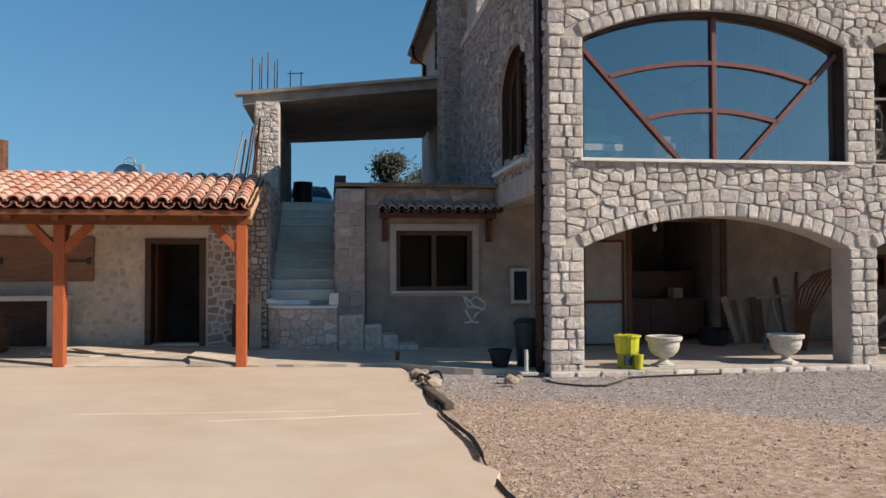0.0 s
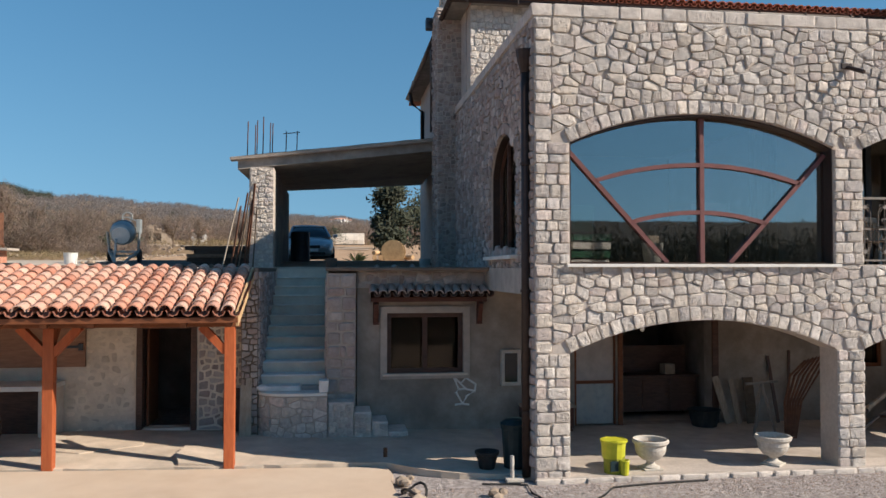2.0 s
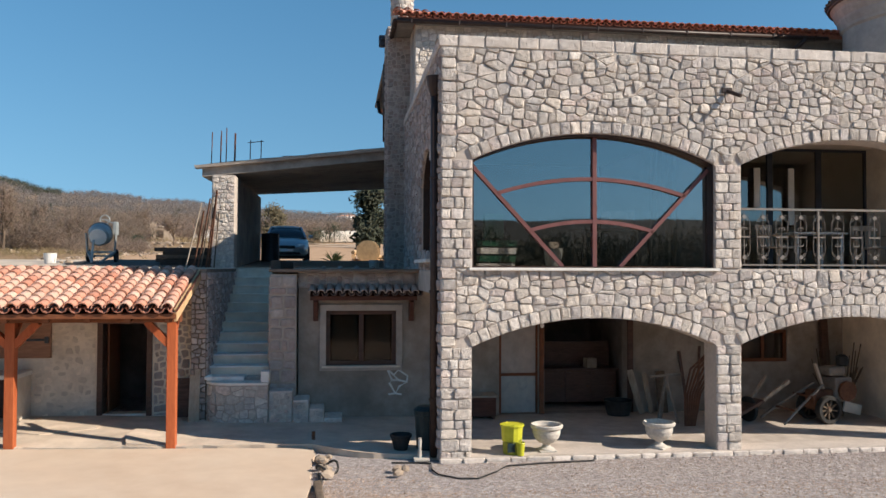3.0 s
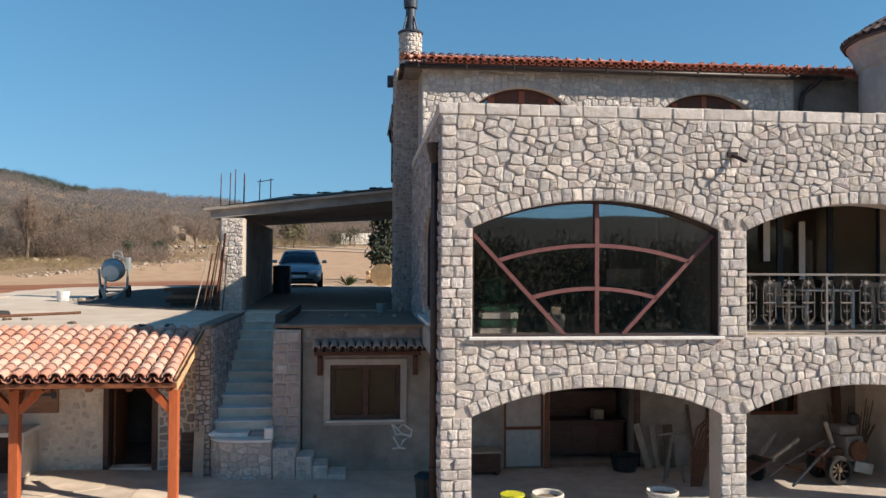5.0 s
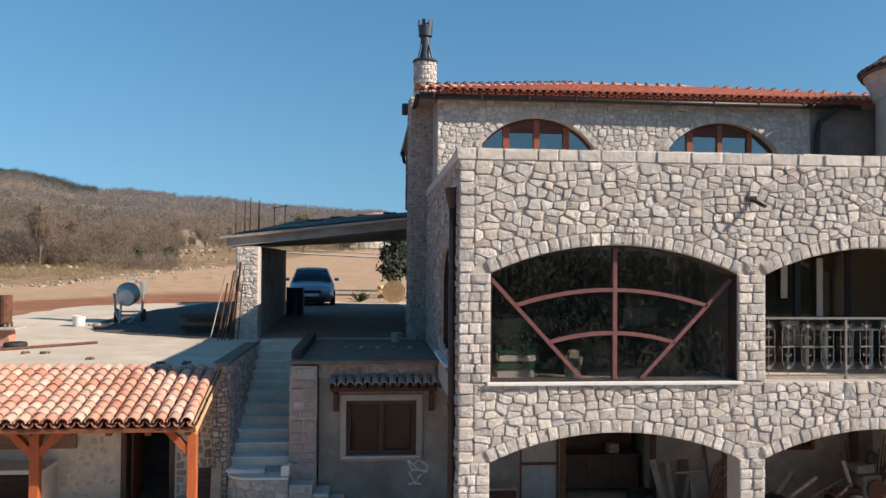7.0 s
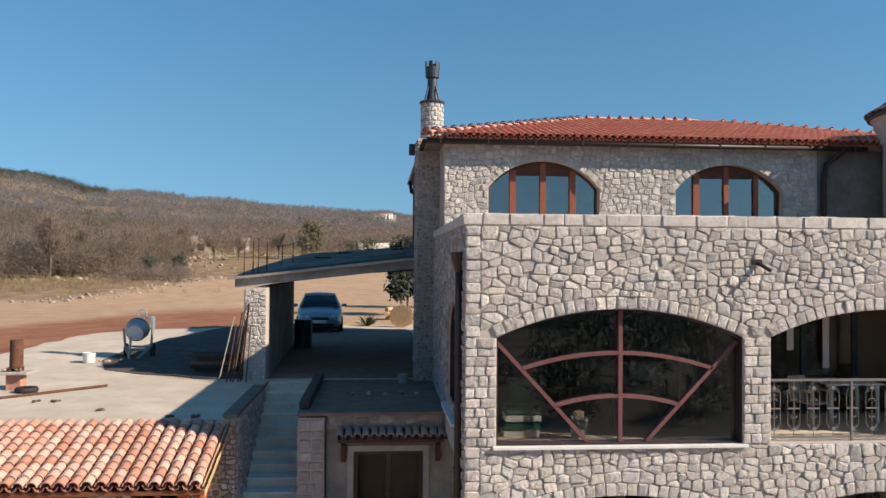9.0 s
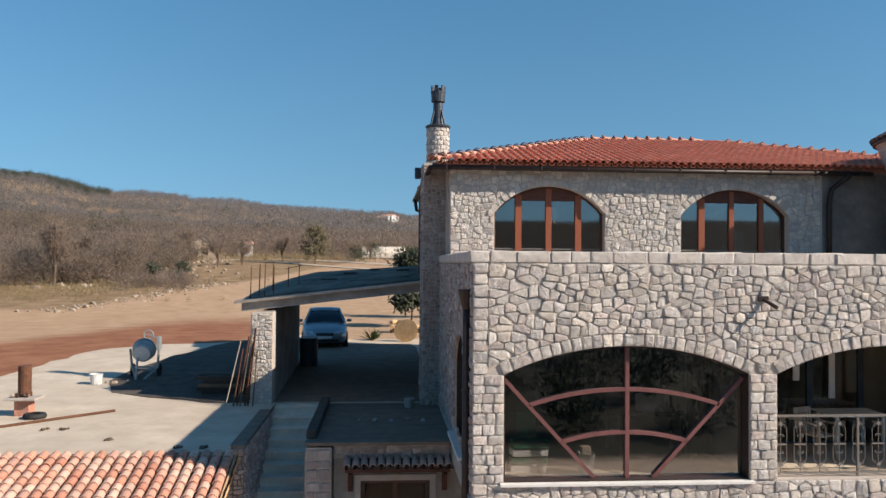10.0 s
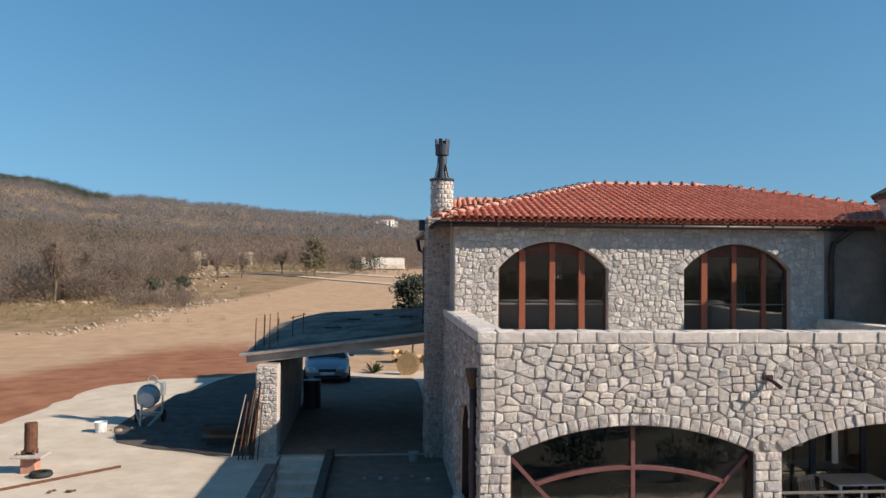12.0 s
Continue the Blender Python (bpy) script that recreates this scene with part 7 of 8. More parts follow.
def car(at, turn):
    e = thing("car", "silver-blue saloon car parked beyond the carport", "car", at, turn)
    body = []
    for y, w, z0, zb, zt in ((-2.14, 0.60, 0.34, 0.56, 0.60), (-2.06, 0.73, 0.25, 0.64, 0.69), (-1.85, 0.80, 0.21, 0.72, 0.79), (-1.45, 0.84, 0.20, 0.80, 0.88), (-1.0, 0.86, 0.20, 0.88, 0.95), (0.0, 0.87, 0.20, 0.92, 0.95), (1.2, 0.86, 0.20, 0.94, 0.97), (1.8, 0.82, 0.22, 0.93, 0.97), (2.08, 0.70, 0.32, 0.82, 0.86)):
        body.append((y, [(w * 0.90, z0), (w, z0 + 0.14), (w * 1.005, lerp(z0, zb, 0.6)), (w * 0.985, zb - 0.06), (w * 0.90, zb), (w * 0.5, lerp(zb, zt, 0.85)), (0.0, zt)]))
    part("body", loft(bmesh.new(), body), M_CAR, e, smooth=True)
    house = []
    for y, wb, zb, wt, zt in ((-1.08, 0.74, 0.90, 0.70, 0.93), (-0.72, 0.78, 0.90, 0.64, 1.17), (-0.36, 0.79, 0.91, 0.57, 1.36), (0.25, 0.79, 0.92, 0.56, 1.41), (0.95, 0.79, 0.93, 0.55, 1.38), (1.45, 0.77, 0.93, 0.60, 1.15), (1.72, 0.74, 0.93, 0.70, 0.97)):
        house.append((y, [(wb, zb), (lerp(wb, wt, 0.9), lerp(zb, zt, 0.86)), (wt * 0.92, zt), (wt * 0.5, zt + 0.02), (0.0, zt + 0.025)]))
    part("cabin_glass", loft(bmesh.new(), house), M_CARGLASS, e, "dark car windows", smooth=True)
    top_ = [(y, [(wt, zt - 0.03), (wt * 0.97, zt + 0.012), (wt * 0.5, zt + 0.035), (0.0, zt + 0.04)]) for y, wt, zt in ((-0.42, 0.55, 1.355), (0.25, 0.57, 1.41), (1.0, 0.55, 1.375))]
    part("roof", loft(bmesh.new(), top_), M_CAR, e, smooth=True)
    for sx_ in (-1, 1):
        for a, b in (((sx_ * 0.75, -1.08, 0.92), (sx_ * 0.57, -0.38, 1.37)), ((sx_ * 0.72, 1.70, 0.96), (sx_ * 0.56, 0.97, 1.38)), ((sx_ * 0.79, 0.35, 0.92), (sx_ * 0.57, 0.33, 1.40))):
            bm = bmesh.new()
            bar(bm, a, b, 0.06, 0.05)
            part("pillar", bm, M_CAR, e)
        part("headlight", boxed(-0.17, 0.17, -0.05, 0.05, -0.07, 0.06, 0.03, Matrix.Translation((sx_ * 0.58, -2.03, 0.60)) @ Matrix.Rotation(sx_ * radians(24), 4, "Z")), M_LAMPGLASS, e, "clear headlight")
        part("mirror", boxed(sx_ * 0.95 - 0.09, sx_ * 0.95 + 0.09, -0.86, -0.76, 0.93, 1.05, 0.035), M_CAR, e)
        for y in (-1.32, 1.30):
            wheel(e, (sx_ * 0.785, y, 0.30), 0.30, 0.2, 5, "X", M_BLACK, M_STEEL)
    part("grille", boxed(-0.33, 0.33, -2.165, -2.10, 0.50, 0.60, 0.015), M_BLACK, e, "black grille")
    part("lower_intake", boxed(-0.52, 0.52, -2.145, -2.02, 0.27, 0.36, 0.02), M_BLACK, e, "black lower air intake")
    part("number_plate", boxed(-0.26, 0.26, -2.178, -2.150, 0.38, 0.48, 0.003), M_WHITE, e, "plain white plate")
    part("underbody", boxed(-0.76, 0.76, -1.9, 1.95, 0.15, 0.30, 0.02), M_BLACK, e)
    return e


car((-3.72, 19.9, 3.21), 4)
spool = thing("cable_spool", "tan wooden cable spool standing on edge", "spool", (-0.42, 20.6, 3.66), 75)
for x in (-0.18, 0.18):
    part("flange", lathe(bmesh.new(), [(0.46, -0.02), (0.46, 0.02)], 24, Matrix.Translation((x, 0, 0)) @ Matrix.Rotation(math.pi / 2, 4, "Y")), M_LOGEND, spool)
part("core", lathe(bmesh.new(), [(0.2, -0.17), (0.2, 0.17)], 16, Matrix.Rotation(math.pi / 2, 4, "Y")), M_BARK, spool)
for k in range(16):
    lg = thing("log", "cut firewood log in a loose heap", "log", (-0.9 + 0.28 * (k % 6) + rng.uniform(-0.1, 0.1), 24.6 + 0.3 * rng.random(), 3.30 + 0.2 * (k // 6)), rng.uniform(-30, 30), "firewood heap")
    part("log", lathe(bmesh.new(), [(0.1, -0.3), (0.11, 0.0), (0.1, 0.3)], 9, Matrix.Rotation(math.pi / 2, 4, "X")), M_LOGEND, lg)


def spiky_plant(at, n, h, label):
    e = thing("yucca", label, "plant", at)
    r_ = random.Random(int(at[0] * 10))
    bm = bmesh.new()
    for k in range(n):
        a, t = r_.uniform(0, 6.28), r_.uniform(0.15, 1.25)
        d = Vector((math.sin(t) * math.cos(a), math.sin(t) * math.sin(a), math.cos(t)))
        s = d.cross(Vector((0, 0, 1))).normalized() * 0.03
        l_ = h * r_.uniform(0.7, 1.1)
        p = [bm.verts.new(v) for v in (-s, s, d * l_ * 0.6 + s * 0.8, d * l_ - Vector((0, 0, 0.1 * l_)), d * l_ * 0.6 - s * 0.8)]
        bm.faces.new(p)
    part("leaves", bm, M_LEAF, e)


spiky_plant((-1.85, 21.2, 3.2), 60, 0.65, "small dark spiky yucca on the driveway edge")


# ---- trees, scrub, distance ----
def limb(bm, a, b, r0, r1):
    tube(bm, [a, (Vector(a) + Vector(b)) / 2 + Vector((random.uniform(-0.1, 0.1), random.uniform(-0.1, 0.1), 0)), b], r0, 5, r1)


def leafy_tree(at, h, w, n, label, material, seed, leaf=0.16, name="tree"):
    e = thing(name, label, "tree", at)
    r_ = random.Random(seed)
    bm = bmesh.new()
    tube(bm, [(0, 0, -0.1), (0.05, 0, h * 0.3), (0, 0.05, h * 0.8)], 0.05 * h * 0.35, 7, 0.03)
    part("trunk", bm, M_BARK, e)
    clumps = []
    for k in range(16):
        a, z = r_.uniform(0, 6.28), h * r_.uniform(0.3, 0.95)
        rad = w * (1.05 - 0.75 * max(0, z / h - 0.35) / 0.65) * r_.uniform(0.35, 0.95)
        c = Vector((rad * math.cos(a), rad * math.sin(a), z))
        bm = bmesh.new()
        limb(bm, (0, 0, z * 0.7), c, 0.03, 0.01)
        part("limb", bm, M_BARK, e)
        clumps.append((c, w * r_.uniform(0.28, 0.5)))
    vs, fs = [], []
    for k in range(n):
        c, s = clumps[k % len(clumps)]
        d = Vector((r_.gauss(0, 1), r_.gauss(0, 1), r_.gauss(0, 0.9))) * s * 0.55
        u = Vector((r_.gauss(0, 1), r_.gauss(0, 1), r_.gauss(0, 1))).normalized()
        v = u.orthogonal().normalized()
        p = c + d
        i = len(vs)
        l_ = leaf * r_.uniform(0.6, 1.3)
        vs += [p - u * l_, p + v * l_ * 0.5, p + u * l_, p - v * l_ * 0.5]
        fs.append((i, i + 1, i + 2, i + 3))
    cr = new("crown", mesh_of("crown", vs, fs, material))
    cr.parent = e
    return e


leafy_tree((0.1, 29.0, 3.2), 3.9, 1.15, 7000, "dense dark evergreen tree beside the house", M_PINE, 3, 0.11)
leafy_tree((2.6, 36.0, 3.2), 4.2, 1.6, 3000, "dark evergreen tree behind the house", M_PINE, 8, 0.12)


for k, (x, y, h, w) in enumerate(((-25.6, 73, 1.5, 1.1), (-21.6, 67, 1.1, 0.9), (-24.2, 80, 1.3, 1.0), (-38.5, 92, 2.6, 1.6), (-5.0, 112, 2.4, 1.8), (-2.6, 113, 2.8, 2.0), (-31, 76, 1.4, 1.1))):
    leafy_tree((x, y, ground_z(x, y)), h, w, 700, "dark green bush at the edge of the scrub", M_PINE, 30 + k, 0.12, "bush")


def bare_tree(at, h, w, label, seed, n=900):
    e = thing("tree", label, "tree", at)
    r_ = random.Random(seed)
    bm = bmesh.new()
    tube(bm, [(0, 0, -0.1), (0.1, 0, h * 0.25), (0, 0.1, h * 0.45)], h * 0.024, 6, h * 0.014)
    part("trunk", bm, M_BARK, e)
    tips = []
    for k in range(12):
        a = r_.uniform(0, 6.28)
        c = Vector((w * r_.uniform(0.4, 0.9) * math.cos(a), w * r_.uniform(0.4, 0.9) * math.sin(a), h * r_.uniform(0.5, 0.95)))
        bm = bmesh.new()
        limb(bm, (0, 0, h * r_.uniform(0.2, 0.45)), c, h * 0.014, h * 0.005)
        part("limb", bm, M_BARK, e)
        tips.append(c)
    vs, fs = [], []
    for k in range(n):
        f_ = r_.uniform(0.4, 1.05)
        t = Vector((0, 0, h * 0.3)).lerp(tips[k % 12], f_) + Vector((r_.gauss(0, 1), r_.gauss(0, 1), r_.gauss(0, 1))) * h * 0.05
        d = Vector((r_.gauss(0, 1), r_.gauss(0, 1), r_.gauss(0.5, 0.8))).normalized() * h * r_.uniform(0.05, 0.16)
        s = d.orthogonal().normalized() * h * 0.0045
        i = len(vs)
        vs += [t - s, t + s, t + d]
        fs.append((i, i + 1, i + 2))
    tw = new("twig_mass", mesh_of("twigs", vs, fs, M_TWIG))
    tw.parent = e


leafy_tree((-11.3, 105, ground_z(-11.3, 105)), 5.4, 2.2, 2600, "lone olive-brown tree at the field track", M_OLIVE, 5, 0.18)
for k, (x, y, h) in enumerate(((-23.5, 96, 4.5), (-21.0, 100, 4.0), (-16.5, 108, 4.2), (-6.0, 120, 4.0), (-3.5, 122, 3.6))):
    bare_tree((x, y, ground_z(x, y)), h, 1.8, "small bare tree at the edge of the field", 20 + k, 1800)
te = random.Random(55)
for k in range(16):
    y = 62 + 4.6 * k
    x = steps_of(y, ((58, -34), (66, -27), (80, -27), (110, -31), (140, -33))) - te.uniform(0, 7)
    bare_tree((x, y, ground_z(x, y)), te.uniform(3.6, 6.2), te.uniform(1.3, 2.4), "bare leafless tree at the edge of the scrub", 60 + k, 2000)


def scrub(name, spots, label, material, twigs, seed, size=0.22, wide=0.02, rise=0.5):
    """One joined mass of bushes: each a rounded, uneven cloud of fine twigs that grow from its foot."""
    g = np.random.default_rng(seed)
    P = np.array(spots)
    n = len(P)
    m = n * twigs
    base = np.repeat(P[:, :3], twigs, axis=0)
    h = np.repeat(P[:, 3] , twigs)[:, None]
    squat = np.repeat(g.uniform(0.35, 0.6, n), twigs)[:, None]
    q = g.normal(0, 1, (m, 3))
    q /= np.linalg.norm(q, axis=1)[:, None]
    q *= g.uniform(0.15, 1.0, (m, 1)) ** 0.5
    lump = 1 + 0.35 * np.sin(q[:, :1] * 5 + base[:, :1]) * np.cos(q[:, 1:2] * 4 + base[:, 1:2])
    centre = base + np.concatenate([np.zeros((m, 2)), h * 0.5], 1)
    start = centre + q * h * np.concatenate([squat, squat, np.full((m, 1), 0.5)], 1) * lump
    out = q * 0.7 + g.normal(0, 0.5, (m, 3)) + np.array([[0, 0, rise]])
    out /= np.linalg.norm(out, axis=1)[:, None]
    end = start + out * h * size * g.uniform(0.5, 1.4, (m, 1))
    side = np.cross(out, g.normal(0, 1, (m, 3)))
    side /= np.linalg.norm(side, axis=1)[:, None] + 1e-6
    w = h * wide * g.uniform(0.5, 1.5, (m, 1))
    V = np.stack([start - side * w, start + side * w, end], 1).reshape(-1, 3)
    F = np.arange(m * 3).reshape(-1, 3)
    me = bpy.data.meshes.new(name)
    me.vertices.add(m * 3)
    me.vertices.foreach_set("co", V.astype(np.float32).ravel())
    me.loops.add(m * 3)
    me.loops.foreach_set("vertex_index", F.astype(np.int32).ravel())
    me.polygons.add(m)
    me.polygons.foreach_set("loop_start", np.arange(0, m * 3, 3, dtype=np.int32))
    me.update(calc_edges=True)
    me.materials.append(material)
    return tagged(new(name, me), label, "scrub", kind="stuff")


rs = random.Random(77)


def spots(n, pick, hmin, hmax):
    out = []
    while len(out) < n:
        x, y = pick()
        if x is None:
            continue
        h = rs.uniform(hmin, hmax)
        out.append((x, y, ground_z(x, y) - 0.1, h))
    return out


def edge_x(y):
    """The scrub's border beside the field."""
    return steps_of(y, ((52, -46), (58, -34), (66, -26), (80, -25.5), (110, -29.5), (130, -31)))


def near_pick():
    y = rs.uniform(56, 140)
    x = edge_x(y) - abs(rs.gauss(0, 1)) * 26
    return (x, y) if math.degrees(math.atan2(x + 1.6, y + 12.5)) > -40 else (None, None)


def slope_pick(r0, r1):
    az = radians(rs.uniform(-36, 8))
    r = math.sqrt(rs.uniform(r0 * r0, r1 * r1))
    return r * math.sin(az) - 1.6, r * math.cos(az) - 12.5


def ridge_pick():
    az = radians(rs.uniform(-36, -18.5))
    r = rs.uniform(1000, 1260)
    return r * math.sin(az) - 1.6, r * math.cos(az) - 12.5


scrub("scrub_near", spots(800, near_pick, 1.6, 4.0), "grey-brown bare bushes along the field", M_TWIG, 620, 1, 0.14, 0.007, 0.3)
scrub("scrub_slope", spots(2200, lambda: slope_pick(138, 260), 2.6, 5.0), "leafless wood on the lower slope", M_TWIG, 260, 2, 0.12, 0.010, 0.3)
scrub("scrub_hill", spots(4600, lambda: slope_pick(250, 640), 3.0, 5.5), "leafless wood covering the hill, haze in its grey-brown", M_TWIG_HAZE, 110, 3, 0.10, 0.020, 0.3)
scrub("scrub_far", spots(6500, lambda: slope_pick(600, 1750), 6.0, 11.0), "distant wooded ridge", M_TWIG_HAZE, 60, 4, 0.10, 0.035, 0.3)
scrub("evergreen_scrub", spots(130, near_pick, 1.0, 2.4) + spots(420, lambda: slope_pick(150, 900), 2.5, 6.0) + spots(900, ridge_pick, 8.0, 12.0), "dark evergreen bushes among the bare scrub", M_PINE, 170, 6, 0.12, 0.016)
# wood on the other side of the valley, which the glass mirrors
scrub("scrub_opposite", spots(420, lambda: (rs.uniform(-70, 110), rs.uniform(-95, -62)), 4.5, 8.0), "olive brown wood opposite the house", M_OLIVE, 520, 9, 0.08, 0.012)
scrub("scrub_front", spots(420, lambda: (rs.uniform(-40, 60), -15.8 - 46 * rs.random() ** 1.4), 1.2, 3.2), "dark evergreen bushes below the front yard", M_PINE, 420, 10, 0.12, 0.018)
# brush heap beside the rocks
scrub("brush_heap", spots(70, lambda: (rs.gauss(-22.5, 1.8), rs.gauss(63, 4)), 0.6, 1.6), "heap of cut brushwood on the field edge", M_TWIG, 120, 11, 0.4, 0.012)

scrub("dry_weeds", spots(700, lambda: (rs.gauss(-29, 5), rs.uniform(46, 74)), 0.2, 0.55) + spots(160, lambda: (rs.gauss(-18, 8), rs.gauss(118, 5)), 0.4, 1.2), "low dry weeds along the field edge", M_WEED, 60, 12, 0.5, 0.02, 0.8)

rk = random.Random(31)
bm = bmesh.new()
for k in range(300):
    y = rk.uniform(40, 68)
    x = steps_of(y, ((40, -23.0), (46, -20.8), (56, -18.9), (68, -17.2))) + rk.gauss(0, 0.9)
    r = rk.uniform(0.05, 0.14) * (1.9 if rk.random() < 0.15 else 1)
    rock_mesh(bm, (x, y, ground_z(x, y) + r * 0.25), r, rk)
for k in range(260):
    y = rk.uniform(58, 128)
    x = edge_x(y) + rk.gauss(0.0, 2.6)
    r = rk.uniform(0.10, 0.34)
    rock_mesh(bm, (x, y, ground_z(x, y) + r * 0.25), r, rk)
tagged(obj("field_rocks", bm, M_ROCK), "pale rocks cleared to the edge of the field", "rocks", kind="stuff")


def far_house(at, w, d, h, roof, label, turn=0):
    e = thing("house", label, "house", at, turn)
    part("wall", boxed(-w / 2, w / 2, 0, d, -0.5, h, 0.02), M_WHITE, e)
    bm = bmesh.new()
    a = [bm.verts.new(p) for p in ((-w / 2 - 0.2, -0.2, h), (w / 2 + 0.2, -0.2, h), (w / 2 + 0.2, d + 0.2, h), (-w / 2 - 0.2, d + 0.2, h), (-w / 2 - 0.2, d / 2, h + roof), (w / 2 + 0.2, d / 2, h + roof))]
    for f in ((0, 1, 5, 4), (2, 3, 4, 5), (0, 4, 3), (1, 2, 5), (0, 3, 2, 1)):
        bm.faces.new([a[k] for k in f])
    part("roof", bm, M_TILE_OLD, e)
    for k in range(max(1, int(w / 2.5))):
        x = -w / 2 + (k + 0.5) * w / max(1, int(w / 2.5))
        part("window", boxed(x - 0.45, x + 0.45, -0.03, 0.02, h * 0.35, h * 0.75), M_CARGLASS, e)
    return e


shed = thing("shed", "long low whitish polytunnel shed across the field", "shed", (-5.0, 128, ground_z(-5, 128)), -4)
bm = bmesh.new()
prof = [(2.2 * math.cos(math.pi * k / 8), 2.0 * math.sin(math.pi * k / 8)) for k in range(9)]
va = [[bm.verts.new((x, y, max(z, 0))) for y, z in prof] for x in (0, 7.5)]
for k in range(8):
    bm.faces.new((va[0][k], va[0][k + 1], va[1][k + 1], va[1][k]))
bm.faces.new(va[0])
bm.faces.new(va[1][::-1])
part("cover", bm, M_PLASTER, shed)
ruin = thing("ruined_wall", "pale ruined stone walls with gaping openings", "ruin", (-31.0, 119, ground_z(-31.0, 119) - 0.3), 12)
for x, w_, h0, h1 in ((-2.1, 0.9, -0.3, 2.9), (-1.15, 1.0, -0.3, 0.9), (-1.15, 1.0, 2.2, 3.2), (-0.25, 0.8, -0.3, 3.4), (0.7, 1.1, -0.3, 1.0), (0.7, 1.1, 2.3, 2.9), (1.7, 0.9, -0.3, 2.6), (2.6, 0.9, -0.3, 1.7), (3.4, 0.7, -0.3, 0.9)):
    bm = bmesh.new()
    box(bm, x - w_ / 2, x + w_ / 2, -0.2, 0.2, h0, h1, 0.05)
    for k in range(5):
        rock_mesh(bm, (x + rs.uniform(-0.4, 0.4) * w_, rs.uniform(-0.2, 0.1), h1 + rs.uniform(-0.1, 0.05)), rs.uniform(0.15, 0.28), rs)
    part("wall_stub", bm, M_ROCK, ruin)
far_house((-26.3, 134, ground_z(-26.3, 134)), 2.6, 3.0, 2.2, 0.5, "small whitish hut at the end of the track", 10)
vr = random.Random(9)
for k in range(9):
    x, y = vr.uniform(-4, 16), vr.uniform(790, 880)
    far_house((x, y, ground_z(x, y) + 2.0), vr.uniform(5, 9), 6, vr.uniform(4, 7), 1.5, "distant white village house on the hillside", vr.uniform(-20, 20))["group"] = "hillside village"
# dirt tracks across the field
def track(p, q, bend, half, label):
    bm = bmesh.new()
    prev = None
    for k in range(29):
        t = k / 28
        x, y = lerp(p[0], q[0], t), lerp(p[1], q[1], t) + bend * math.sin(t * 4)
        row = [bm.verts.new((x, y + o * half * (1 + 0.2 * math.sin(k * 1.7)), ground_z(x, y + o * half) + 0.09)) for o in (-1, 0, 1)]
        if prev:
            for i in range(2):
                bm.faces.new((prev[i], row[i], row[i + 1], prev[i + 1]))
        prev = row
    tagged(obj("road_track", bm, M_YARD, True), label, "road", kind="structure")


track((-29, 121), (3.5, 106), 3.0, 1.8, "pale dirt track across the field")
track((-28, 115), (1.5, 88), 2.0, 1.2, "narrow pale dirt track across the field")

# pebbles of the front yard
pr = random.Random(6)


def pebbles(name, n, pick, material, label):
    pv, pf = [], []
    for k in range(n):
        x, y = pick()
        r = pr.uniform(0.005, 0.012) * (2.2 if pr.random() < 0.08 else 1)
        i = len(pv)
        a = pr.uniform(0, 6.28)
        for j in range(4):
            pv.append((x + r * pr.uniform(0.7, 1.2) * math.cos(a + j * 1.57), y + r * pr.uniform(0.7, 1.2) * math.sin(a + j * 1.57), -0.02 + r * pr.uniform(0.05, 0.4)))
        pv += [(x, y, -0.02 + r * pr.uniform(0.5, 0.9)), (x, y, -0.03)]
        for j in range(4):
            pf += [(i + j, i + (j + 1) % 4, i + 4), (i + (j + 1) % 4, i + j, i + 5)]
    tagged(new(name, mesh_of(name, pv, pf, material)), label, "gravel", kind="stuff")


pebbles("gravel", 15000, lambda: (pr.uniform(-1.85, 7.5), -abs(pr.gauss(0, 1.1)) - 0.1), M_PEBBLE, "loose grey gravel along the house")
pebbles("gravel", 15000, lambda: (pr.uniform(-1.85, 6.5), -1.6 - abs(pr.gauss(0, 2.6))), M_PEBBLE_TAN, "loose pinkish tan gravel of the front yard")
pebbles("gravel", 6000, lambda: (-1.8 + abs(pr.gauss(0, 0.8)), pr.uniform(-6.5, -0.8)), M_PEBBLE_TAN, "coarser pale gravel along the drive edge")


# ---- stones and tiles ----
JT = 0.009
# front wall: squared piers, arch rings, rubble between, coping
front = []
for x0, x1, z0, z1, s in ((0.0, 0.495, 0.0, 1.75, 1), (4.52, 4.95, 0.0, 1.75, 2), (8.98, FX, 0.0, 1.75, 3), (0.0, 0.50, 3.0, 4.70, 4), (4.50, 4.96, 3.0, 4.70, 5), (8.96, FX, 3.0, 4.70, 6)):
    front += courses(x0, x1, z0, z1, 0.155, 0.20, JT, s)
for o in (LOW_1, LOW_2, TOP_1, TOP_2):
    front += voussoirs(o, 0.20, 0.165, JT)
corner = courses(0.0, 0.24, 1.76, 2.99, 0.17, 0.24, JT, 11) + courses(0.0, 0.24, 4.71, 6.46, 0.17, 0.24, JT, 12)
front += corner
blocks = [(0.0, 0.24, 0.0, 6.5)]
holes_low = [(LOW_1, 0.20), (LOW_2, 0.20)]
holes_top = [(TOP_1, 0.20), (TOP_2, 0.20)]
front += rubble(0.0, FX, 1.755, 2.985, 0.198, JT, blocks, holes_low, 21, 0.66, 0.34)
for z in (1.757, 4.70):
    front.append([(4.665, z + 0.008), (4.805, z + 0.008), (4.85, z + 0.15), (4.74, z + 0.20), (4.62, z + 0.15)])
front += rubble(0.0, FX, 4.705, 6.46, 0.190, JT, blocks, holes_top, 22, 0.64, 0.33)
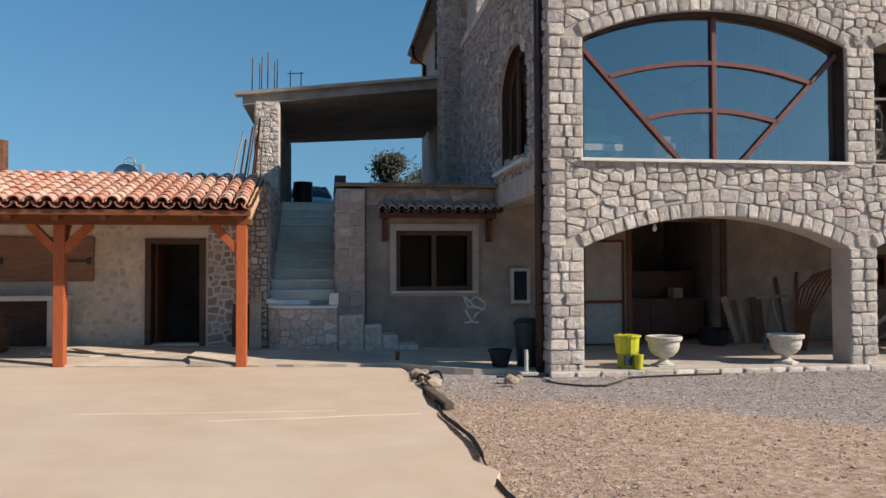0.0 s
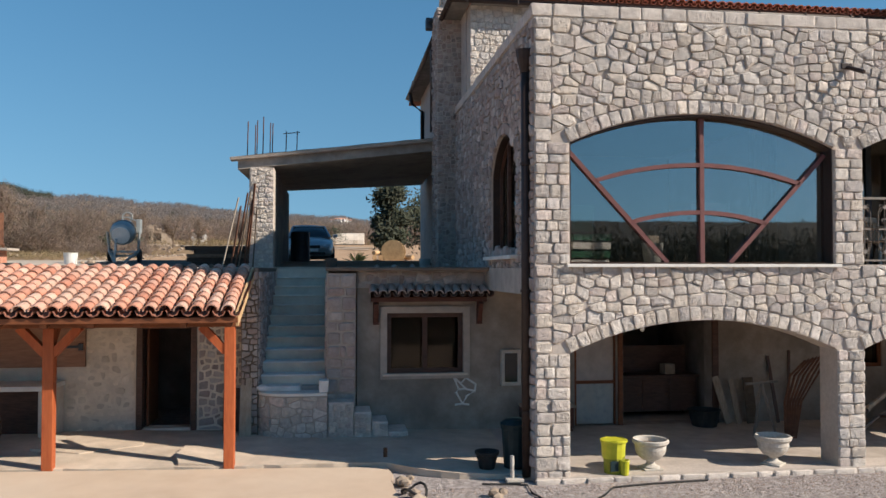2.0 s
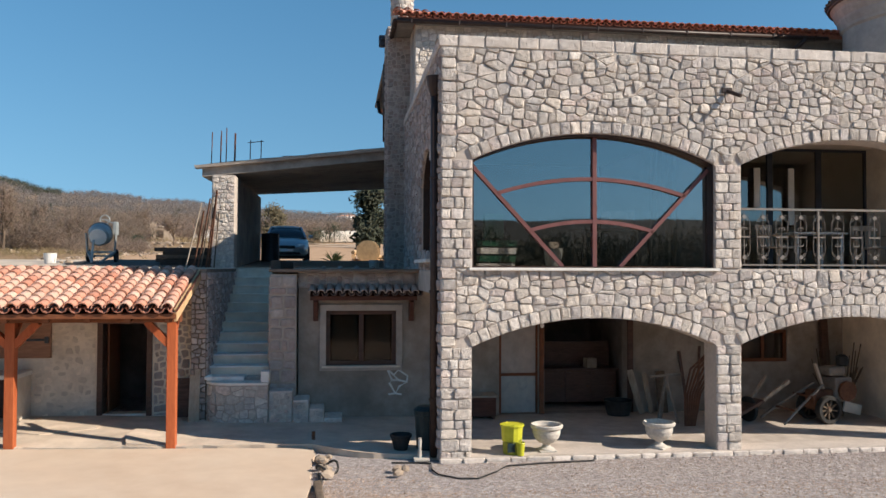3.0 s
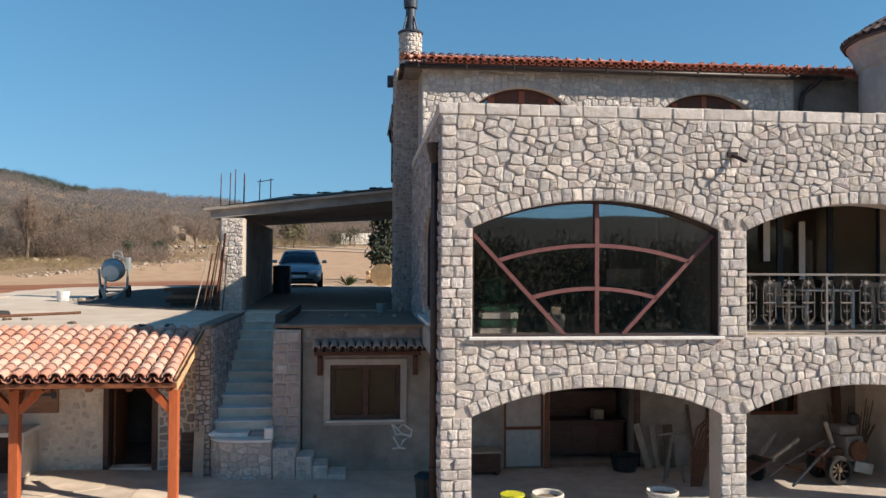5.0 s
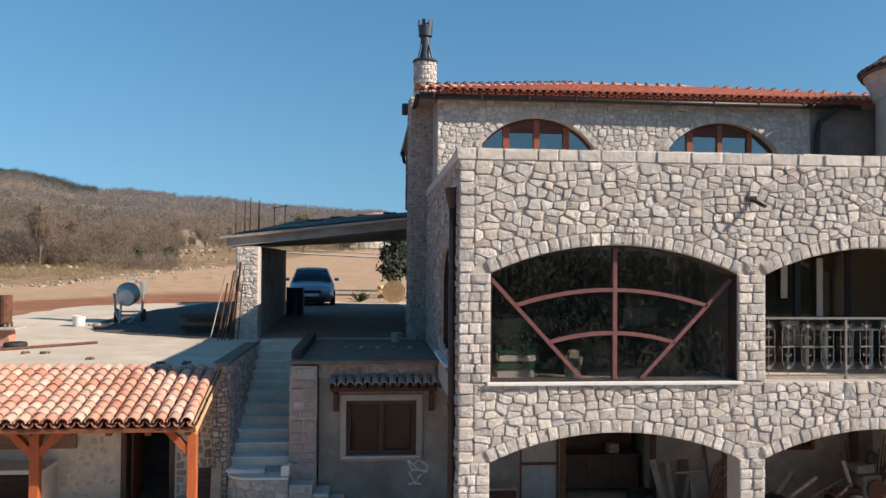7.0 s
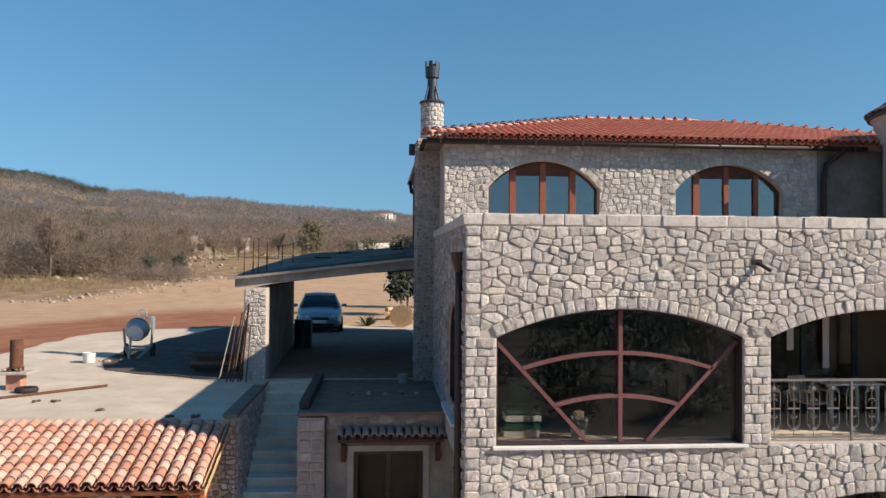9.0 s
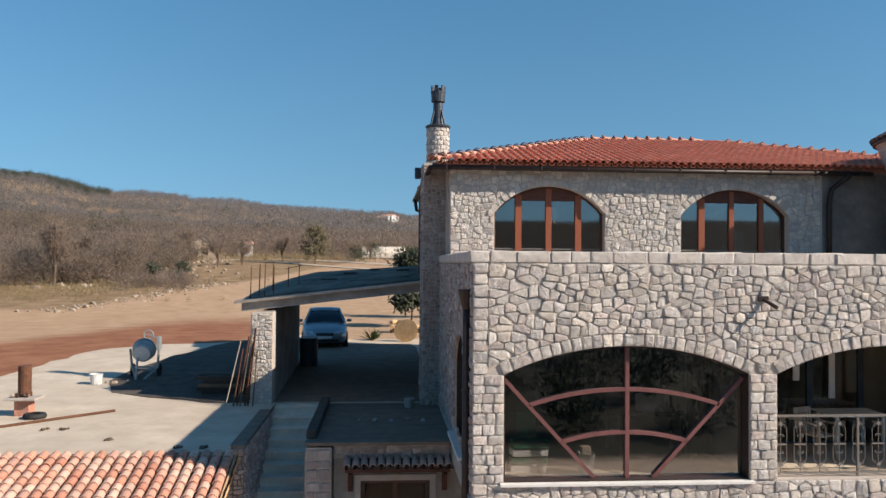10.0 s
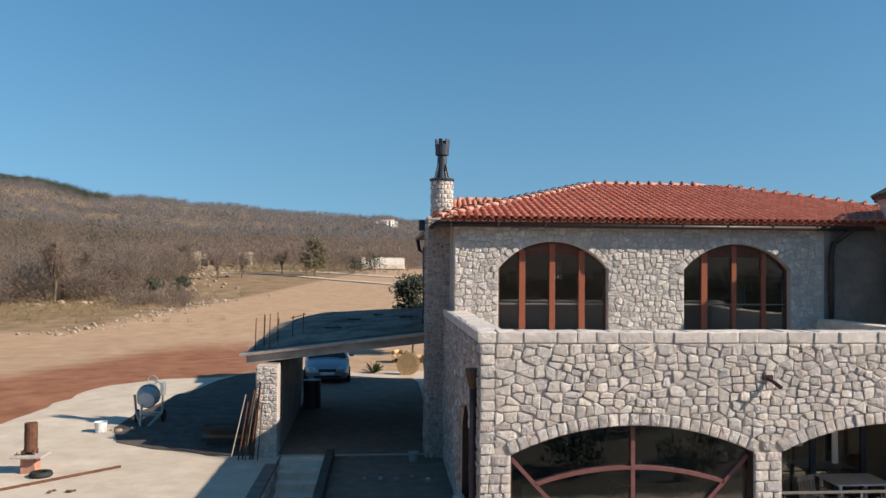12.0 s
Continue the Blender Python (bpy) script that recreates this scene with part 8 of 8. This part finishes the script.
lay_stones(wall_front, front, 0.030, to_front, M_STONE, 300, 5)
coping = tagged(new("trim_coping"), "rough pale stone coping on the parapet", "coping", kind="structure")
bm = bmesh.new()
box(bm, -0.03, FX, 0.0, 0.45, 6.48, 6.64, 0.01)
box(bm, -0.03, 0.42, 0.45, 7.2, 6.48, 6.64, 0.01)
part("bed", bm, M_STONE, coping)
lay_stones(coping, courses(-0.05, FX, 6.47, 6.655, 0.19, 0.42, 0.005, 31), 0.022, to_front, M_COPING, 60, 6, round_by=0.06, tilt=0.05)
lay_stones(coping, courses(-0.05, FX, 0.0, 0.45, 0.45, 0.42, 0.006, 32), 0.018, lambda u, v, d: (u, v, 6.64 + d), M_COPING, 60, 7, round_by=0.05, tilt=0.04)
lay_stones(coping, courses(0.0, 0.45, 0.45, 7.1, 0.30, 0.45, 0.009, 33), 0.018, lambda u, v, d: (u, v, 6.64 + d), M_COPING, 60, 8, round_by=0.05, tilt=0.04)
lay_stones(coping, courses(0.0, 7.1, 6.47, 6.655, 0.19, 0.30, 0.009, 34), 0.03, lambda u, v, d: (0.0 - d, u, v), M_COPING, 60, 9, flip=True, round_by=0.06, tilt=0.05)
# plinth edge of the arcade
lay_stones(floor_arcade, courses(-0.02, FX, -0.09, 0.052, 0.14, 0.30, 0.007, 35), 0.035, lambda u, v, d: (u, -0.06 - d, v), M_COPING, 60, 10, round_by=0.09)
# side wall of the terrace block
side = voussoirs(SIDE_O, 0.2, 0.17, JT) + rubble(0.02, 7.15, 2.63, 6.46, 0.145, JT, [], [(SIDE_O, 0.20)], 23, 0.78, 0.36)
side += courses(0.0, 0.42, 0.0, 2.62, 0.16, 0.2, JT, 24)
lay_stones(wall_west, side, 0.035, lambda u, v, d: (0.02 - d if u > 0.42 else 0.0 - d, u, v), M_GREYSTONE, 0, 11, flip=True)
wsd = tagged(new("window_side"), "dark arched side window with timber bars", "window", kind="structure")
sp = part("pane", arch_sheet(SIDE_O, 0.0, 0.008), M_GLASS_DARK, wsd)
sp.matrix_basis = Matrix(((0, 1, 0, 0.22), (1, 0, 0, 0), (0, 0, 1, 0), (0, 0, 0, 1)))
rm = part("window_frame", arch_rim(SIDE_O, -0.05, 0.03, 0.06), M_DARKWOOD, wsd)
rm.matrix_basis = sp.matrix_basis
for u in (1.82, 2.48):
    part("mullion", boxed(0.17, 0.25, u - 0.03, u + 0.03, 3.2, arch_top(SIDE_O, u) - 0.05, 0.004), M_DARKWOOD, wsd)
# Added lining; its dark colour stands in for shade in the reveal.
ln_ = part("reveal_lining", arch_rim((SIDE_O[0] + 0.003, SIDE_O[1] - 0.003, SIDE_O[2] + 0.003, SIDE_O[3], SIDE_O[4] - 0.003), -0.17, -0.052, 0.022), M_PIPE, wsd, "dark lining added inside the arch")
ln_.matrix_basis = sp.matrix_basis
part("window_sill", boxed(-0.12, 0.3, 1.05, 3.25, 3.09, 3.148, 0.006), M_MARBLE, wsd, "pale stone sill")
bm = bmesh.new()
box(bm, -0.03, 0.42, 0.42, 3.42, 2.56, 2.95, 0.01)
part("floor_edge", bm, M_OLDCON, wall_west, "grey concrete slab edge")
# upper front wall
upper = voussoirs(UP_1, 0.17, 0.17, 0.018) + voussoirs(UP_2, 0.17, 0.17, 0.018)
upper += rubble(0.15, 9.2, 6.2, 8.76, 0.165, 0.012, [], [(UP_1, 0.17), (UP_2, 0.17)], 25, 0.80, 0.36)
lay_stones(wall_upper, upper, 0.022, to_upper, M_STONE, 300, 12)
# chimney stack and round top
st = rubble(-0.44, 0.14, 2.95, 8.9, 0.125, 0.02, [], [], 26, 0.75, 0.36)
lay_stones(stack, st, 0.03, lambda u, v, d: (u, 7.16 - d, v), M_GREYSTONE, 0, 13)
lay_stones(stack, rubble(7.16, 7.9, 2.95, 8.9, 0.125, 0.02, [], [], 27, 0.75, 0.36), 0.03, lambda u, v, d: (-0.44 - d, u, v), M_GREYSTONE, 0, 14, flip=True)
ring = []
for k in range(8):
    z0 = 8.95 + k * 0.114
    n = 11
    for j in range(n):
        a0 = (j + 0.5 * (k % 2)) / n
        ring.append([(a0 + 0.008, z0 + 0.008), (a0 + 1 / n - 0.008, z0 + 0.008), (a0 + 1 / n - 0.008, z0 + 0.106), (a0 + 0.008, z0 + 0.106)])
lay_stones(round_top, ring, 0.018, lambda u, v, d: (CX + (0.27 + d) * math.cos(2 * math.pi * u), CY + (0.27 + d) * math.sin(2 * math.pi * u), v), M_STONE, 100, 15)
# carport pillar
lay_stones(pillar, rubble(-4.62, -4.10, 2.95, 5.2, 0.14, 0.016, [], [], 28, 0.7, 0.34), 0.018, lambda u, v, d: (u, 7.36 - d, v), M_STONE, 80, 16)
lay_stones(pillar, rubble(7.36, 7.9, 2.95, 5.2, 0.14, 0.016, [], [], 29, 0.7, 0.34), 0.018, lambda u, v, d: (-4.62 - d, u, v), M_STONE, 0, 17, flip=True)
# stair walls and landing
lay_stones(wall_stair_e, courses(-2.88, -2.38, 0.0, 2.84, 0.21, 0.24, 0.03, 40), 0.03, lambda u, v, d: (u, 3.16 - d, v), M_GREYSTONE, 60, 18)
lay_stones(wall_stair, rubble(-4.30, -4.02, 0.05, 2.9, 0.135, 0.018, [], [], 41, 0.7, 0.34), 0.03, lambda u, v, d: (u, 3.0 - d, v), M_GREYSTONE, 60, 19)
lay_stones(wall_stair, rubble(3.0, 7.5, 0.9, 2.9, 0.145, 0.018, [], [], 42, 0.7, 0.36), 0.025, lambda u, v, d: (-4.02 + d, u, v), M_GREYSTONE, 0, 20)
lay_stones(wall_stair_e, rubble(3.16, 7.5, 0.9, 2.8, 0.145, 0.018, [], [], 43, 0.7, 0.36), 0.025, lambda u, v, d: (-2.88 - d, u, v), M_GREYSTONE, 0, 21, flip=True)
lay_stones(landing, rubble(0.0, LU, 0.03, 0.81, 0.19, 0.014, [], [], 44, 0.75, 0.36), 0.022, lambda u, v, d: (*drum_at(u, d), v), M_STONE, 60, 22)
for x0, x1, z, st_ in LOW_STEPS:
    lay_stones(st_, rubble(x0 + 0.01, x1 - 0.01, 0.06, z - 0.03, 0.13, 0.016, [], [], int(z * 100), 0.7, 0.36), 0.025, lambda u, v, d: (u, 2.76 - d, v), M_STONE, 20, 26)
# outbuilding: stones beside the door, worn stones under thin plaster
lay_stones(wall_out, rubble(-5.08, -4.30, 0.15, 2.3, 0.15, 0.032, [], [], 45, 0.8, 0.4), 0.014, to_out, M_GREYSTONE, 60, 23)
lay_stones(wall_out, rubble(-7.25, -6.12, 0.15, 2.3, 0.155, 0.045, [], [], 46, 0.75, 0.42), 0.004, to_out, M_FAINT, 60, 24, round_by=0.25)

part("stone_band", boxed(-2.36, -0.02, 3.38, 3.44, 2.60, 2.90), M_RENDER, roof_room)
lay_stones(roof_room, rubble(-2.36, -0.05, 2.60, 2.895, 0.15, 0.02, [], [], 47), 0.02, lambda u, v, d: (u, 3.38 - d, v), M_GREYSTONE, 30, 25)

# tiles
cs, sn = math.cos(slope), math.sin(slope)
tile_slope(canopy, (-10.55, EY - 0.06, EZ + 0.035), (1, 0, 0), (0, cs, sn), 6.48, 10, 0.205, 0.212, lambda u, v: True, M_TILE_OLD, M_TILE_UNDER, 300, 3)
tile_slope(hood, (-2.08, 3.08, 2.45), (1, 0, 0), (0, 0.912, 0.41), 1.98, 1, 0.165, 0.27, lambda u, v: True, M_TILE_GREY, M_TILE_DARK, 14, 4)
rl = math.hypot(1, RP)
tile_slope(roof_main, (RX0 + 0.05, RY0 - 0.06, RZ - 0.01), (1, 0, 0), (0, 1 / rl, RP / rl), RX1 - RX0 - 0.1, 16, 0.188, 0.335,
           lambda u, v: v / rl < u + 0.1 and v / rl < (RX1 - RX0) - u and v / rl < RH, M_TILE_RED, M_TILE_PAN, 300, 5, even=True)
rl2 = math.hypot(1, 0.88)
tile_slope(roof_rear, (-0.1, 14.95, 8.95), (1, 0, 0), (0, 1 / rl2, 0.88 / rl2), 4.4, 5, 0.19, 0.34, lambda u, v: v / rl2 < u and v / rl2 < 4.4 - u, M_TILE_RED, M_TILE_PAN, 0, 6, even=True)


def ridge_tiles(parent, a, b, r, material):
    a, b = Vector(a), Vector(b)
    d = (b - a).normalized()
    n = int((b - a).length / 0.34)
    me = tile_mesh("ridge_tile", 0.40, r * 1.12, r * 0.78, material)
    knob = tile_mesh("ridge_lip", 0.045, r * 1.55, r * 1.45, M_TILE_UNDER)
    up = (Vector((0, 0, 1)) - d * d.z).normalized()
    side_ = d.cross(up)
    for k in range(n):
        ob = new("ridge_tile", me)
        ob.parent = parent
        m = Matrix((side_, d, up)).transposed().to_4x4()
        m.translation = a + d * (k * 0.34) + up * (0.05 + 0.01 * (k % 2))
        ob.matrix_basis = m
        lip = new("ridge_lip", knob)
        lip.parent = parent
        lip.matrix_basis = m


ridge_tiles(roof_main, (RX0, RY0, RZ), (RX0 + RH, RY0 + RH, RZ + RP * RH), 0.11, M_RIDGE)
ridge_tiles(roof_main, (RX0 + RH, RY0 + RH, RZ + RP * RH), (RX1 - RH, RY0 + RH, RZ + RP * RH), 0.11, M_RIDGE)
ridge_tiles(roof_main, (RX1, RY0, RZ), (RX1 - RH, RY0 + RH, RZ + RP * RH), 0.11, M_RIDGE)
ridge_tiles(roof_rear, (-0.1, 15.0, 8.95), (1.2, 16.3, 10.09), 0.11, M_RIDGE)
ridge_tiles(roof_rear, (1.2, 16.3, 10.09), (3.0, 16.3, 10.09), 0.11, M_RIDGE)
ridge_tiles(roof_rear, (4.3, 15.0, 8.95), (3.0, 16.3, 10.09), 0.11, M_RIDGE)
# tower eave tiles
tm = tile_mesh("tile", 0.42, 0.09, 0.07, M_TILE_DARK)
for k in range(48):
    a = 2 * math.pi * k / 48
    for j in range(2):
        rr = TR + 0.36 - 0.38 * j
        ob = new("tile", tm)
        ob.parent = tower_roof
        m = Matrix.Rotation(a + math.pi / 2, 4, "Z") @ Matrix.Rotation(math.atan2(1.2, TR + 0.33), 4, "X")
        m.translation = (TX + rr * math.cos(a), TY + rr * math.sin(a), 9.42 + 0.24 * j)
        ob.matrix_basis = m
